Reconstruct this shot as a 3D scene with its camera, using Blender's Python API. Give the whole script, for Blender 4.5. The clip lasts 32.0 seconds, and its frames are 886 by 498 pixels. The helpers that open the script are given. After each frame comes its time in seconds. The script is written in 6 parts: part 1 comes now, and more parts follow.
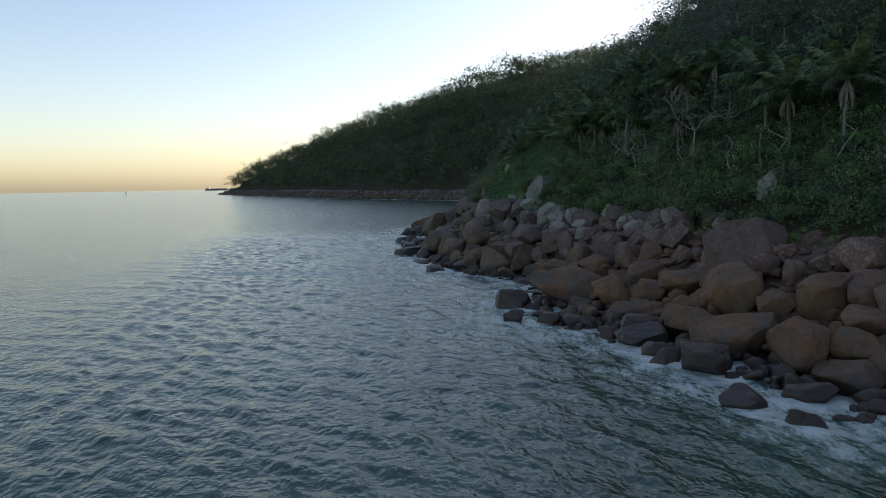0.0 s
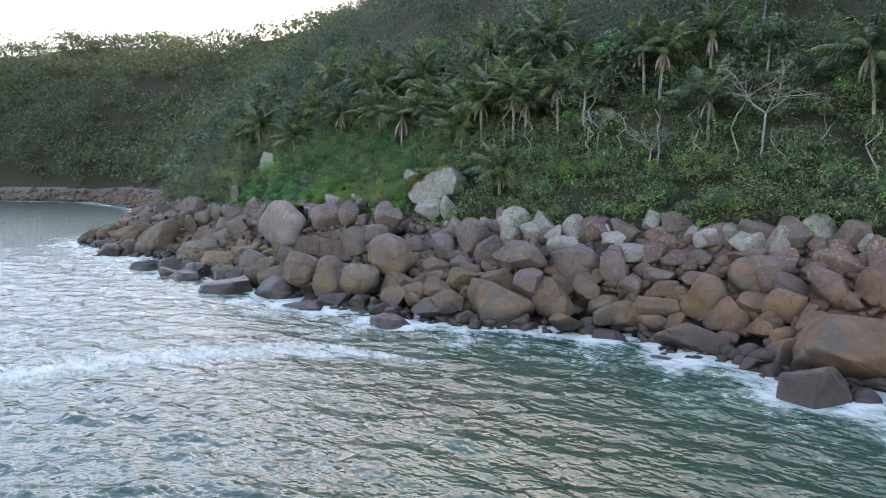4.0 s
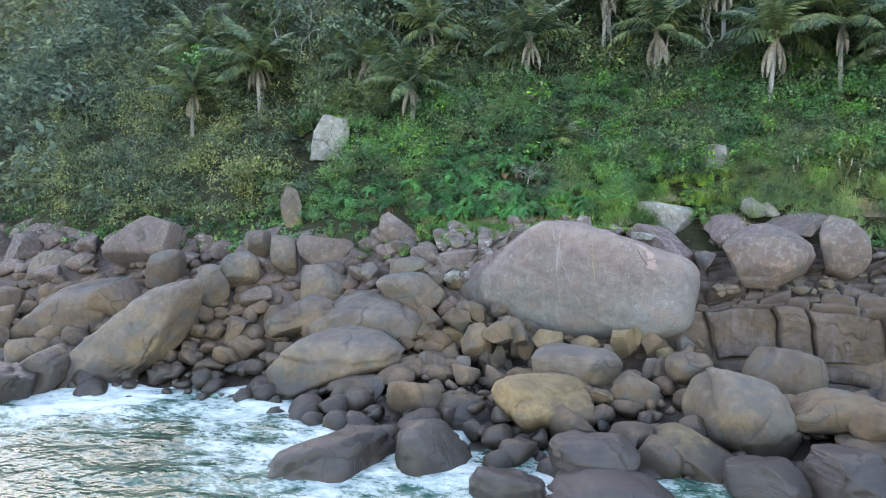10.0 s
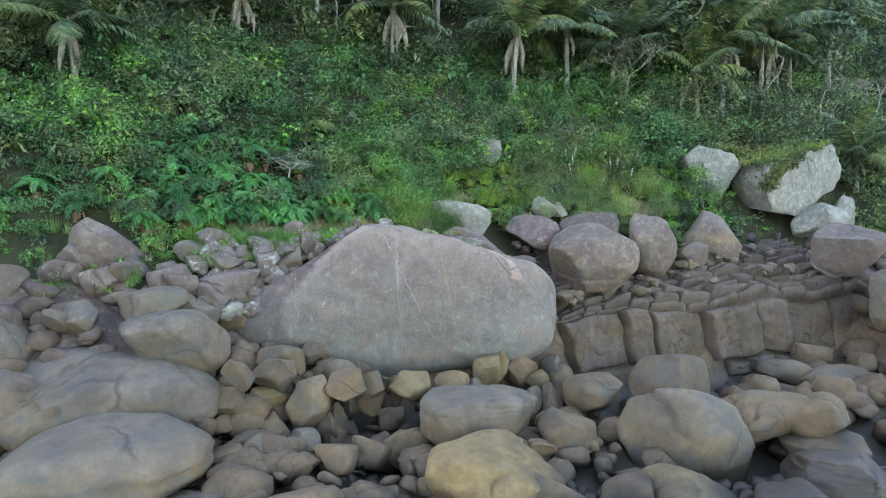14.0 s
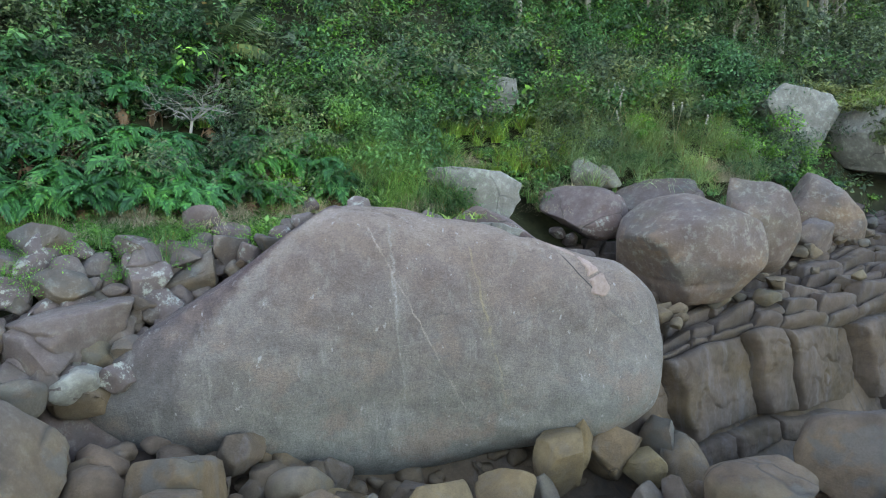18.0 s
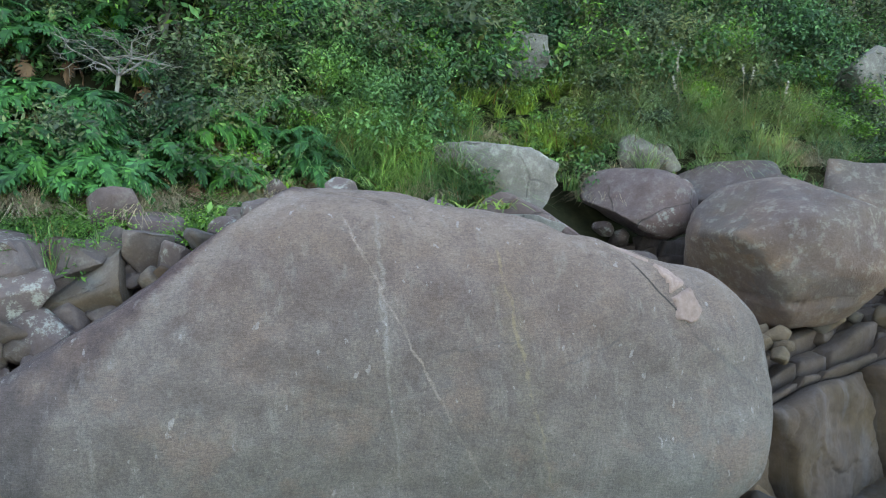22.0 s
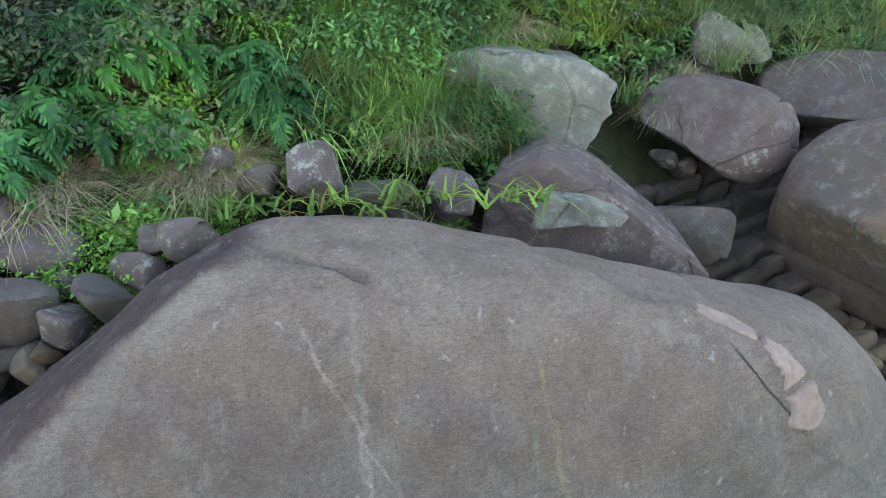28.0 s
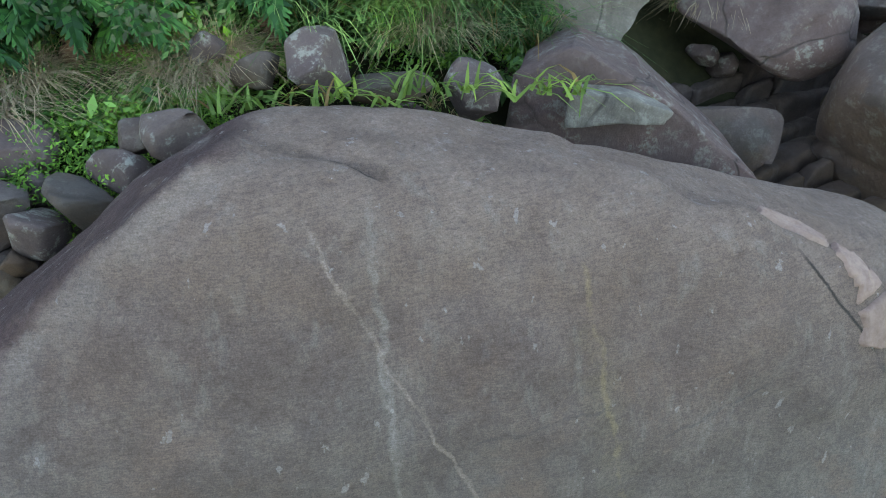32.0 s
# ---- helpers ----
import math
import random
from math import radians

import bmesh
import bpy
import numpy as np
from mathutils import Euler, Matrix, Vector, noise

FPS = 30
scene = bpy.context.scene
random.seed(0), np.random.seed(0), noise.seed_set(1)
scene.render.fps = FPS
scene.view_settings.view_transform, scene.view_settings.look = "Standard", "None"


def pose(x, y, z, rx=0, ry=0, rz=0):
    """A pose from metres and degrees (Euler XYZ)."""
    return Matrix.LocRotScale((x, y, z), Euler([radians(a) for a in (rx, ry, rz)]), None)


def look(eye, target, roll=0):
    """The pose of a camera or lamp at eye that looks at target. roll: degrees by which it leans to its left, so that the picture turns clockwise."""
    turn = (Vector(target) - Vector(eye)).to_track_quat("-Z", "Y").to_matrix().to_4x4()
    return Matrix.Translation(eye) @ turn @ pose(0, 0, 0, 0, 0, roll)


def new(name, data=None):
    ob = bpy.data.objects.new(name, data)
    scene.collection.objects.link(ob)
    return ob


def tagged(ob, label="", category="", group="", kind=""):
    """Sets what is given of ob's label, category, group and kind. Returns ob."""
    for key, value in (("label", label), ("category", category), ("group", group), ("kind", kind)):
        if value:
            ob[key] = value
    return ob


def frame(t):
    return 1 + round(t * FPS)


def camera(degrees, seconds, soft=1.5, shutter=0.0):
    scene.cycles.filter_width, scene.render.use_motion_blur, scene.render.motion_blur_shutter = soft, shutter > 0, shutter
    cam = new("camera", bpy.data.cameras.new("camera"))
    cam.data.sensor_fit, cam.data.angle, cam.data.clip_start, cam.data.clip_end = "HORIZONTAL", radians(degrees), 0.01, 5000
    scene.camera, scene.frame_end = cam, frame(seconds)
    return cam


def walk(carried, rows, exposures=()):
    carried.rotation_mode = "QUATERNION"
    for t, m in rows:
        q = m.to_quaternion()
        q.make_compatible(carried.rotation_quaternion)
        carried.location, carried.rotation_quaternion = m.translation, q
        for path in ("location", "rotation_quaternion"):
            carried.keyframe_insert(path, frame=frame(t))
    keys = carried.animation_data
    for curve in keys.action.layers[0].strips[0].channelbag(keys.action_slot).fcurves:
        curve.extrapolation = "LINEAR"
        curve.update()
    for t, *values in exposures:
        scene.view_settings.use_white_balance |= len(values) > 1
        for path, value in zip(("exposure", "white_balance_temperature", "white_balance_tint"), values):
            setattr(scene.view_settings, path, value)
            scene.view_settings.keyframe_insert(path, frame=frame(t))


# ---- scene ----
from mathutils.bvhtree import BVHTree

# ---- camera ----
PATH = [
    (0, (110.348, 37.118, 18.031), (108.386, 37.458, 17.845), -1.0),
    (0.5, (100.494, 30.922, 18.007), (98.572, 31.439, 17.817), -0.9),
    (1, (90.654, 25.075, 17.779), (88.794, 25.785, 17.587), -0.7),
    (1.5, (80.801, 19.814, 17.531), (79.023, 20.709, 17.34), -0.3),
    (2, (70.415, 15.285, 17.564), (68.735, 16.354, 17.371), -0.0),
    (2.5, (60.092, 11.549, 17.48), (58.467, 12.699, 17.289), 0.1),
    (3, (49.565, 8.463, 17.15), (48.006, 9.702, 16.964), 0.2),
    (3.5, (39.029, 6.205, 16.723), (37.554, 7.543, 16.541), 0.5),
    (5.5, (-2.201, 1.505, 18.256), (-3.187, 3.23, 18.033), -0.9),
    (6, (-12.383, 2.834, 18.082), (-13.247, 4.624, 17.864), -0.9),
    (6.5, (-21.473, 4.724, 17.991), (-22.254, 6.552, 17.772), -0.9),
    (7, (-32.239, 7.239, 17.979), (-32.979, 9.085, 17.761), -0.8),
    (7.5, (-42.068, 10.551, 17.805), (-42.773, 12.411, 17.591), -0.8),
    (8, (-51.805, 14.008, 17.756), (-52.475, 15.88, 17.541), -0.8),
    (8.5, (-61.199, 17.57, 17.515), (-61.833, 19.455, 17.301), -0.7),
    (9, (-70.207, 21.122, 17.146), (-70.836, 23.009, 16.938), -0.7),
    (9.5, (-79.003, 23.712, 17.2), (-79.636, 25.597, 16.988), -0.8),
    (10, (-86.284, 25.867, 16.953), (-86.864, 27.77, 16.748), -0.8),
    (10.5, (-93.198, 27.776, 16.836), (-93.528, 29.738, 16.631), -0.4),
    (11, (-97.608, 29.801, 16.943), (-97.73, 31.787, 16.735), -0.2),
    (11.5, (-101.301, 31.59, 17.246), (-101.224, 33.577, 17.031), -0.0),
    (12, (-103.261, 33.404, 17.073), (-103.033, 35.38, 16.86), 0.1),
    (12.5, (-105.171, 35.76, 16.756), (-104.772, 37.709, 16.552), 0.2),
    (13, (-106.327, 37.787, 16.554), (-105.782, 39.701, 16.354), 0.3),
    (13.5, (-107.214, 39.742, 16.25), (-106.529, 41.611, 16.058), 0.5),
    (14, (-107.812, 42.16, 15.687), (-107.048, 43.999, 15.505), 0.3),
    (14.5, (-108.206, 44.343, 15.368), (-107.431, 46.177, 15.178), 0.1),
    (16.5, (-106.128, 53.862, 14.693), (-105.266, 55.653, 14.473), -1.2),
    (17, (-105.236, 56.404, 14.619), (-104.341, 58.178, 14.392), -1.3),
    (17.5, (-104.295, 58.849, 14.532), (-103.379, 60.612, 14.301), -1.1),
    (18, (-103.255, 61.593, 14.296), (-102.33, 63.353, 14.075), -1.4),
    (18.5, (-102.289, 63.894, 14.247), (-101.365, 65.654, 14.026), -1.3),
    (19, (-101.567, 65.575, 14.237), (-100.643, 67.335, 14.017), -1.3),
    (19.5, (-101.223, 66.216, 14.236), (-100.306, 67.98, 14.018), -1.3),
    (20, (-100.987, 66.556, 14.142), (-100.074, 68.322, 13.926), -1.3),
    (20.5, (-100.728, 66.939, 13.952), (-99.818, 68.706, 13.735), -1.3),
    (21, (-100.48, 67.411, 13.821), (-99.569, 69.178, 13.599), -1.2),
    (21.5, (-100.127, 67.989, 13.701), (-99.218, 69.756, 13.473), -1.1),
    (22, (-99.646, 68.76, 13.577), (-98.743, 70.53, 13.345), -1.2),
    (22.5, (-99.151, 69.715, 13.714), (-98.249, 71.484, 13.473), -1.1),
    (23, (-98.605, 70.614, 14.04), (-97.71, 72.386, 13.794), -1.2),
    (23.5, (-98.152, 71.485, 14.382), (-97.26, 73.257, 14.132), -1.2),
    (24, (-97.768, 72.247, 14.73), (-96.88, 74.018, 14.458), -1.2),
    (24.5, (-97.463, 72.937, 15.118), (-96.578, 74.705, 14.815), -1.2),
    (26.5, (-96.551, 74.944, 16.761), (-95.69, 76.667, 16.222), -0.6),
    (27, (-96.407, 75.217, 17.203), (-95.565, 76.91, 16.549), -0.7),
    (27.5, (-96.375, 75.321, 17.61), (-95.554, 76.975, 16.844), -0.6),
    (28, (-96.384, 75.322, 17.811), (-95.587, 76.935, 16.938), -0.7),
    (28.5, (-96.421, 75.267, 17.801), (-95.649, 76.833, 16.825), -0.7),
    (29, (-96.44, 75.234, 17.777), (-95.693, 76.758, 16.719), -0.8),
    (29.5, (-96.453, 75.249, 17.769), (-95.709, 76.767, 16.7), -0.8),
    (30, (-96.482, 75.336, 17.586), (-95.738, 76.856, 16.52), -0.8),
    (30.5, (-96.448, 75.527, 17.321), (-95.706, 77.046, 16.253), -0.9),
    (31, (-96.368, 75.816, 17.104), (-95.628, 77.337, 16.038), -1.0),
    (31.5, (-96.297, 76.179, 16.952), (-95.556, 77.698, 15.885), -1.0),
    (32, (-96.188, 76.572, 16.76), (-95.445, 78.094, 15.697), -1.0),
]
cam = camera(64.4, 32.0, soft=1.0)
walk(cam, [(t, look(eye, target, roll)) for t, eye, target, roll in PATH],
     exposures=[(0.0, 0.5, 6550, 15), (1.0, 1.08, 6750, 15), (2.0, 1.86, 7200, 20), (3.0, 2.34, 7250, 24), (5.5, 2.86, 7150, 24), (8.0, 3.03, 7180, 22), (10.0, 3.27, 7150, 18), (14.0, 3.24, 7380, 12), (20.0, 2.93, 7400, 12), (26.5, 2.91, 7620, 11), (29.5, 2.61, 7540, 10), (32.0, 2.51, 7520, 10)])

# ---- sky, sun and exposure ----
world = bpy.data.worlds.new("sky_world")
scene.world = world
world.use_nodes = True
wn = world.node_tree.nodes
wl = world.node_tree.links
sky = wn.new("ShaderNodeTexSky")
sky.sky_type = "NISHITA"
sky.sun_disc = False
sky.sun_elevation = radians(22.0)
sky.sun_rotation = radians(-28.0)
sky.air_density, sky.dust_density, sky.ozone_density = 1.0, 1.2, 0.4
wn["Background"].inputs["Strength"].default_value = 0.15
wl.new(sky.outputs["Color"], wn["Background"].inputs["Color"])

sun = new("sun", bpy.data.lights.new("sun", "SUN"))
sun.data.energy, sun.data.angle, sun.data.color = 2.0, radians(0.5), (1.0, 0.86, 0.7)
# the sun stands low behind the hill
sun.matrix_world = look((-469 * math.cos(radians(22)), 883 * math.cos(radians(22)), 1000 * math.sin(radians(22))), (0, 0, 0))


# ---- node helpers and materials ----
def material(name):
    m = bpy.data.materials.new(name)
    m.use_nodes = True
    return m, m.node_tree.nodes, m.node_tree.links, m.node_tree.nodes["Principled BSDF"]


def ramp(nodes, links, source, stops):
    r = nodes.new("ShaderNodeValToRGB")
    while len(r.color_ramp.elements) < len(stops):
        r.color_ramp.elements.new(0.5)
    for e, (p, c) in zip(r.color_ramp.elements, stops):
        e.position, e.color = p, (*c, 1) if len(c) == 3 else c
    links.new(source, r.inputs[0])
    return r.outputs[0]


def noise_tex(nodes, links, scale, detail=5, rough=0.6, coords=None, stretch=None):
    n = nodes.new("ShaderNodeTexNoise")
    n.inputs["Scale"].default_value, n.inputs["Detail"].default_value, n.inputs["Roughness"].default_value = scale, detail, rough
    if coords is not None:
        if stretch:
            mp = nodes.new("ShaderNodeMapping")
            mp.inputs["Scale"].default_value = stretch
            links.new(coords, mp.inputs[0])
            coords = mp.outputs[0]
        links.new(coords, n.inputs["Vector"])
    return n.outputs["Fac"]


def mix(nodes, links, fac, a, b, blend="MIX"):
    m = nodes.new("ShaderNodeMix")
    m.data_type, m.blend_type = "RGBA", blend
    for socket, v in ((m.inputs[0], fac), (m.inputs[6], a), (m.inputs[7], b)):
        if isinstance(v, (int, float)):
            socket.default_value = v
        elif isinstance(v, tuple):
            socket.default_value = (*v, 1)
        else:
            links.new(v, socket)
    return m.outputs[2]


def calc(nodes, links, op, a, b=0.0):
    m = nodes.new("ShaderNodeMath")
    m.operation = op
    for socket, v in ((m.inputs[0], a), (m.inputs[1], b)):
        if isinstance(v, (int, float)):
            socket.default_value = v
        else:
            links.new(v, socket)
    return m.outputs[0]


def span(nodes, links, v, lo, hi):
    m = nodes.new("ShaderNodeMapRange")
    m.inputs[1].default_value, m.inputs[2].default_value = lo, hi
    links.new(v, m.inputs[0])
    return m.outputs[0]


def bump(nodes, links, bsdf, height, strength, distance):
    b = nodes.new("ShaderNodeBump")
    b.inputs["Strength"].default_value, b.inputs["Distance"].default_value = strength, distance
    links.new(height, b.inputs["Height"])
    links.new(b.outputs[0], bsdf.inputs["Normal"])


def cracks(n, l, g, col, scale):
    """Thin dark joints, here and there, as in weathered granite."""
    wave = n.new("ShaderNodeTexNoise")
    wave.inputs["Scale"].default_value = 0.45
    l.new(g.outputs["Position"], wave.inputs["Vector"])
    far = n.new("ShaderNodeVectorMath")
    far.operation = "MULTIPLY_ADD"
    far.inputs[1].default_value = (2.6, 2.6, 1.4)
    l.new(wave.outputs["Color"], far.inputs[0])
    l.new(g.outputs["Position"], far.inputs[2])
    vor = n.new("ShaderNodeTexVoronoi")
    vor.feature = "DISTANCE_TO_EDGE"
    vor.inputs["Scale"].default_value = scale
    l.new(far.outputs[0], vor.inputs["Vector"])
    line = calc(n, l, "SUBTRACT", 1.0, span(n, l, vor.outputs["Distance"], 0.0, 0.014))
    line = calc(n, l, "MULTIPLY", line, span(n, l, noise_tex(n, l, 0.35, 3, 0.5, g.outputs["Position"]), 0.43, 0.54))
    return mix(n, l, calc(n, l, "MULTIPLY", line, 0.7), col, (0.035, 0.03, 0.027)), calc(n, l, "SUBTRACT", 1.0, line)


def rock_material(name, pale=0.0, lichen=0.5, grime=1.0, shift=0.0, veins=False, crack=0.16, tide=1.2, plum=0.0, foot=0.0, warm=(1.0, 1.0, 1.0)):
    """Granite: ochre near the sea, purple-grey above, black where the waves wet it, pale lichen above."""
    m, n, l, p = material(name)
    g = n.new("ShaderNodeNewGeometry")
    xyz = n.new("ShaderNodeSeparateXYZ")
    l.new(g.outputs["Position"], xyz.inputs[0])
    info = n.new("ShaderNodeObjectInfo")
    big = noise_tex(n, l, 0.16, 4, 0.6, g.outputs["Position"])
    mid = noise_tex(n, l, 1.3, 8, 0.72, g.outputs["Position"])
    fine = noise_tex(n, l, 14.0, 6, 0.7, g.outputs["Position"])
    level = calc(n, l, "ADD", xyz.outputs[2], calc(n, l, "MULTIPLY", calc(n, l, "SUBTRACT", big, 0.5), 7.0))
    level = calc(n, l, "ADD", level, calc(n, l, "MULTIPLY", calc(n, l, "SUBTRACT", info.outputs["Random"], 0.5), 3.0))
    level = calc(n, l, "ADD", level, shift)
    ochre = ramp(n, l, mid, [(0.2, (0.078, 0.059, 0.040)), (0.5, (0.146, 0.112, 0.073)), (0.8, (0.212, 0.168, 0.116))])
    grey = ramp(n, l, mid, [(0.2, (0.088, 0.066, 0.062)), (0.5, (0.140, 0.112, 0.105)), (0.8, (0.20, 0.168, 0.158))])
    col = mix(n, l, span(n, l, level, 4.5, 8.5), ochre, grey)
    if foot:
        own = n.new("ShaderNodeTexCoord")
        part_z = n.new("ShaderNodeSeparateXYZ")
        l.new(own.outputs["Generated"], part_z.inputs[0])
        low_side = calc(n, l, "ADD", part_z.outputs[2], calc(n, l, "MULTIPLY", calc(n, l, "SUBTRACT", big, 0.5), 1.3))
        cap = span(n, l, low_side, 0.42, 0.82)
        tan = ramp(n, l, mid, [(0.2, (0.082, 0.063, 0.040)), (0.5, (0.135, 0.105, 0.068)), (0.8, (0.19, 0.152, 0.102))])
        ash = ramp(n, l, mid, [(0.2, (0.084, 0.074, 0.065)), (0.5, (0.126, 0.112, 0.099)), (0.8, (0.172, 0.156, 0.140))])
        col = mix(n, l, foot, col, mix(n, l, cap, tan, ash))
    rust = span(n, l, calc(n, l, "ADD", xyz.outputs[0], calc(n, l, "MULTIPLY", calc(n, l, "SUBTRACT", big, 0.5), 60.0)), -45.0, 15.0)
    col = mix(n, l, calc(n, l, "MULTIPLY", rust, 0.9), col, mix(n, l, 1.0, col, (1.08, 0.84, 0.71), "MULTIPLY"))
    tint = ramp(n, l, info.outputs["Random"], [(0.0, (0.80, 0.72, 0.72)), (0.35, (1.0, 0.98, 0.94)), (0.7, (0.9, 0.86, 0.9)), (1.0, (1.12, 1.05, 0.95))])
    col = mix(n, l, 0.8, col, tint, "MULTIPLY")
    col = mix(n, l, 1.0, col, (0.91 * warm[0], 0.90 * warm[1], 0.90 * warm[2]), "MULTIPLY")
    streak = noise_tex(n, l, 1.1, 5, 0.65, g.outputs["Position"], (1.6, 1.6, 0.18))
    col = mix(n, l, calc(n, l, "MULTIPLY", span(n, l, streak, 0.52, 0.72), 0.5 * grime), col, (0.11, 0.10, 0.095))
    wide = noise_tex(n, l, 0.33, 5, 0.62, g.outputs["Position"])
    col = mix(n, l, 0.4 if veins else 0.85, col, ramp(n, l, wide, [(0.32, (0.62, 0.62, 0.66)), (0.5, (1, 1, 1)), (0.66, (1.32, 1.28, 1.2))]), "MULTIPLY")
    if foot:
        slate = span(n, l, noise_tex(n, l, 0.47, 5, 0.58, g.outputs["Position"], (1, 1, 1.4)), 0.53, 0.60)
        col = mix(n, l, calc(n, l, "MULTIPLY", slate, 0.55), col, (0.072, 0.073, 0.070))
        moss = span(n, l, noise_tex(n, l, 0.36, 5, 0.62, g.outputs["Position"]), 0.54, 0.66)
        col = mix(n, l, calc(n, l, "MULTIPLY", moss, 0.40), col, (0.125, 0.108, 0.066))
    white = calc(n, l, "MULTIPLY", span(n, l, level, 6.5, 12.0), span(n, l, noise_tex(n, l, 2.6, 8, 0.75, g.outputs["Position"]), 0.53, 0.61))
    col = mix(n, l, calc(n, l, "MULTIPLY", white, lichen), col, (0.34, 0.35, 0.30))
    if plum:
        stain = span(n, l, noise_tex(n, l, 0.42, 5, 0.6, g.outputs["Position"]), 0.36, 0.56)
        col = mix(n, l, calc(n, l, "MULTIPLY", stain, plum), col, ramp(n, l, mid, [(0.25, (0.076, 0.053, 0.050)), (0.5, (0.118, 0.088, 0.083)), (0.8, (0.176, 0.140, 0.130))]))
    if pale:
        col = mix(n, l, pale, col, ramp(n, l, mid, [(0.25, (0.125, 0.125, 0.108)), (0.6, (0.285, 0.285, 0.245))]))
    if veins:
        obj = n.new("ShaderNodeTexCoord")
        o = n.new("ShaderNodeSeparateXYZ")
        l.new(obj.outputs["Object"], o.inputs[0])
        def vary(scale, amount):
            return calc(n, l, "MULTIPLY", calc(n, l, "SUBTRACT", noise_tex(n, l, scale, 6, 0.65, obj.outputs["Object"]), 0.5), amount)

        def band(u, v, slope, at, wide, lo, hi, much, rgb, wob, dim=None):
            """A vein u = at + slope * v, from lo to hi along v."""
            d = calc(n, l, "ABSOLUTE", calc(n, l, "SUBTRACT", calc(n, l, "ADD", u, wob), calc(n, l, "ADD", calc(n, l, "MULTIPLY", v, slope), at)))
            f = calc(n, l, "MULTIPLY", calc(n, l, "SUBTRACT", 1.0, span(n, l, d, wide * 0.3, wide)), much)
            f = calc(n, l, "MULTIPLY", f, calc(n, l, "MULTIPLY", span(n, l, v, lo, lo + 0.2), calc(n, l, "SUBTRACT", 1.0, span(n, l, v, hi - 0.2, hi))))
            if dim is not None:
                f = calc(n, l, "MULTIPLY", f, dim)
            return mix(n, l, f, col, rgb)

        ox, oy, oz = o.outputs[0], o.outputs[1], o.outputs[2]
        wob, fret = vary(0.6, 0.7), vary(1.5, 0.45)
        worn = span(n, l, noise_tex(n, l, 1.9, 7, 0.7, obj.outputs["Object"]), 0.36, 0.56)
        front = calc(n, l, "SUBTRACT", 1.0, span(n, l, oy, -1.0, -0.4))
        # a broad brown stain on the crown; purple, with painted shade, on the left flank behind the arris
        crown = calc(n, l, "MULTIPLY", span(n, l, calc(n, l, "ADD", calc(n, l, "ADD", oz, calc(n, l, "MULTIPLY", oy, 0.8)), vary(0.35, 4.0)), 0.2, 2.6), 0.9)
        col = mix(n, l, crown, col, ramp(n, l, mid, [(0.25, (0.128, 0.092, 0.074)), (0.5, (0.198, 0.148, 0.122)), (0.8, (0.26, 0.205, 0.172))]))
        # the flank faces away from the light: its shade is darkened into the purple
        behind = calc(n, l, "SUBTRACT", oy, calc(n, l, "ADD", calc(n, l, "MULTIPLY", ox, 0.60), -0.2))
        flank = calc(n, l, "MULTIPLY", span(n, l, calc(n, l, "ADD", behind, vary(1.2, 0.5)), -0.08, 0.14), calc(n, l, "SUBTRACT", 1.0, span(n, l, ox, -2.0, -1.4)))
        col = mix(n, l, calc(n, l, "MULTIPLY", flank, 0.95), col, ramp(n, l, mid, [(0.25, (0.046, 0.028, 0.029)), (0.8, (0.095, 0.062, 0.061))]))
        ridge = calc(n, l, "MULTIPLY", calc(n, l, "SUBTRACT", 1.0, span(n, l, calc(n, l, "ABSOLUTE", calc(n, l, "ADD", calc(n, l, "ADD", behind, vary(1.2, 0.9)), 0.25)), 0.04, 0.26)), calc(n, l, "MULTIPLY", span(n, l, ox, -6.5, -4.5), calc(n, l, "SUBTRACT", 1.0, span(n, l, ox, -2.2, -1.0))))
        col = mix(n, l, calc(n, l, "MULTIPLY", ridge, 0.35), col, (0.27, 0.235, 0.215))
        col = band(ox, oz, -0.50, 1.32, 0.045, -3.5, 4.2, 0.62, (0.34, 0.27, 0.23), fret, worn)
        col = band(ox, oz, -0.06, 0.22, 0.06, -3.5, 4.3, 0.5, (0.30, 0.275, 0.255), fret, worn)
        col = band(ox, oz, -0.06, 0.12, 0.42, -3.0, 4.3, 0.22, (0.20, 0.165, 0.14), wob, worn)
        col = band(ox, oz, -0.22, 3.42, 0.055, -3.0, 3.3, 0.7, (0.28, 0.21, 0.125), fret, worn)
        col = band(ox, oz, -0.22, 3.40, 0.45, -2.6, 2.6, 0.30, (0.17, 0.14, 0.085), wob, worn)
        col = band(ox, oz, 0.05, 1.6, 0.5, -3.5, 0.8, 0.35, (0.11, 0.10, 0.098), wob, worn)
        col = band(oz, ox, 0.07, 0.98, 0.04, 1.1, 3.2, 0.55, (0.07, 0.062, 0.06), fret)
        col = band(oz, ox, 0.37, -1.08, 0.05, 4.0, 5.8, 0.55, (0.07, 0.062, 0.06), fret)
        col = band(oz, ox, -0.85, 7.45, 0.10, 7.5, 10.0, 0.5, (0.075, 0.066, 0.062), fret, front)
        col = band(oz, ox, -1.15, 9.85, 0.05, 6.1, 7.6, 0.9, (0.02, 0.018, 0.016), calc(n, l, "MULTIPLY", fret, 0.5))
        # the worn hollow on the crown
        col = band(oy, ox, -0.38, -1.17, 0.16, -1.6, 0.4, 0.55, (0.09, 0.066, 0.052), wob)
        col = band(oy, ox, -0.38, -1.17, 0.05, -0.55, 0.2, 0.85, (0.035, 0.028, 0.024), fret)
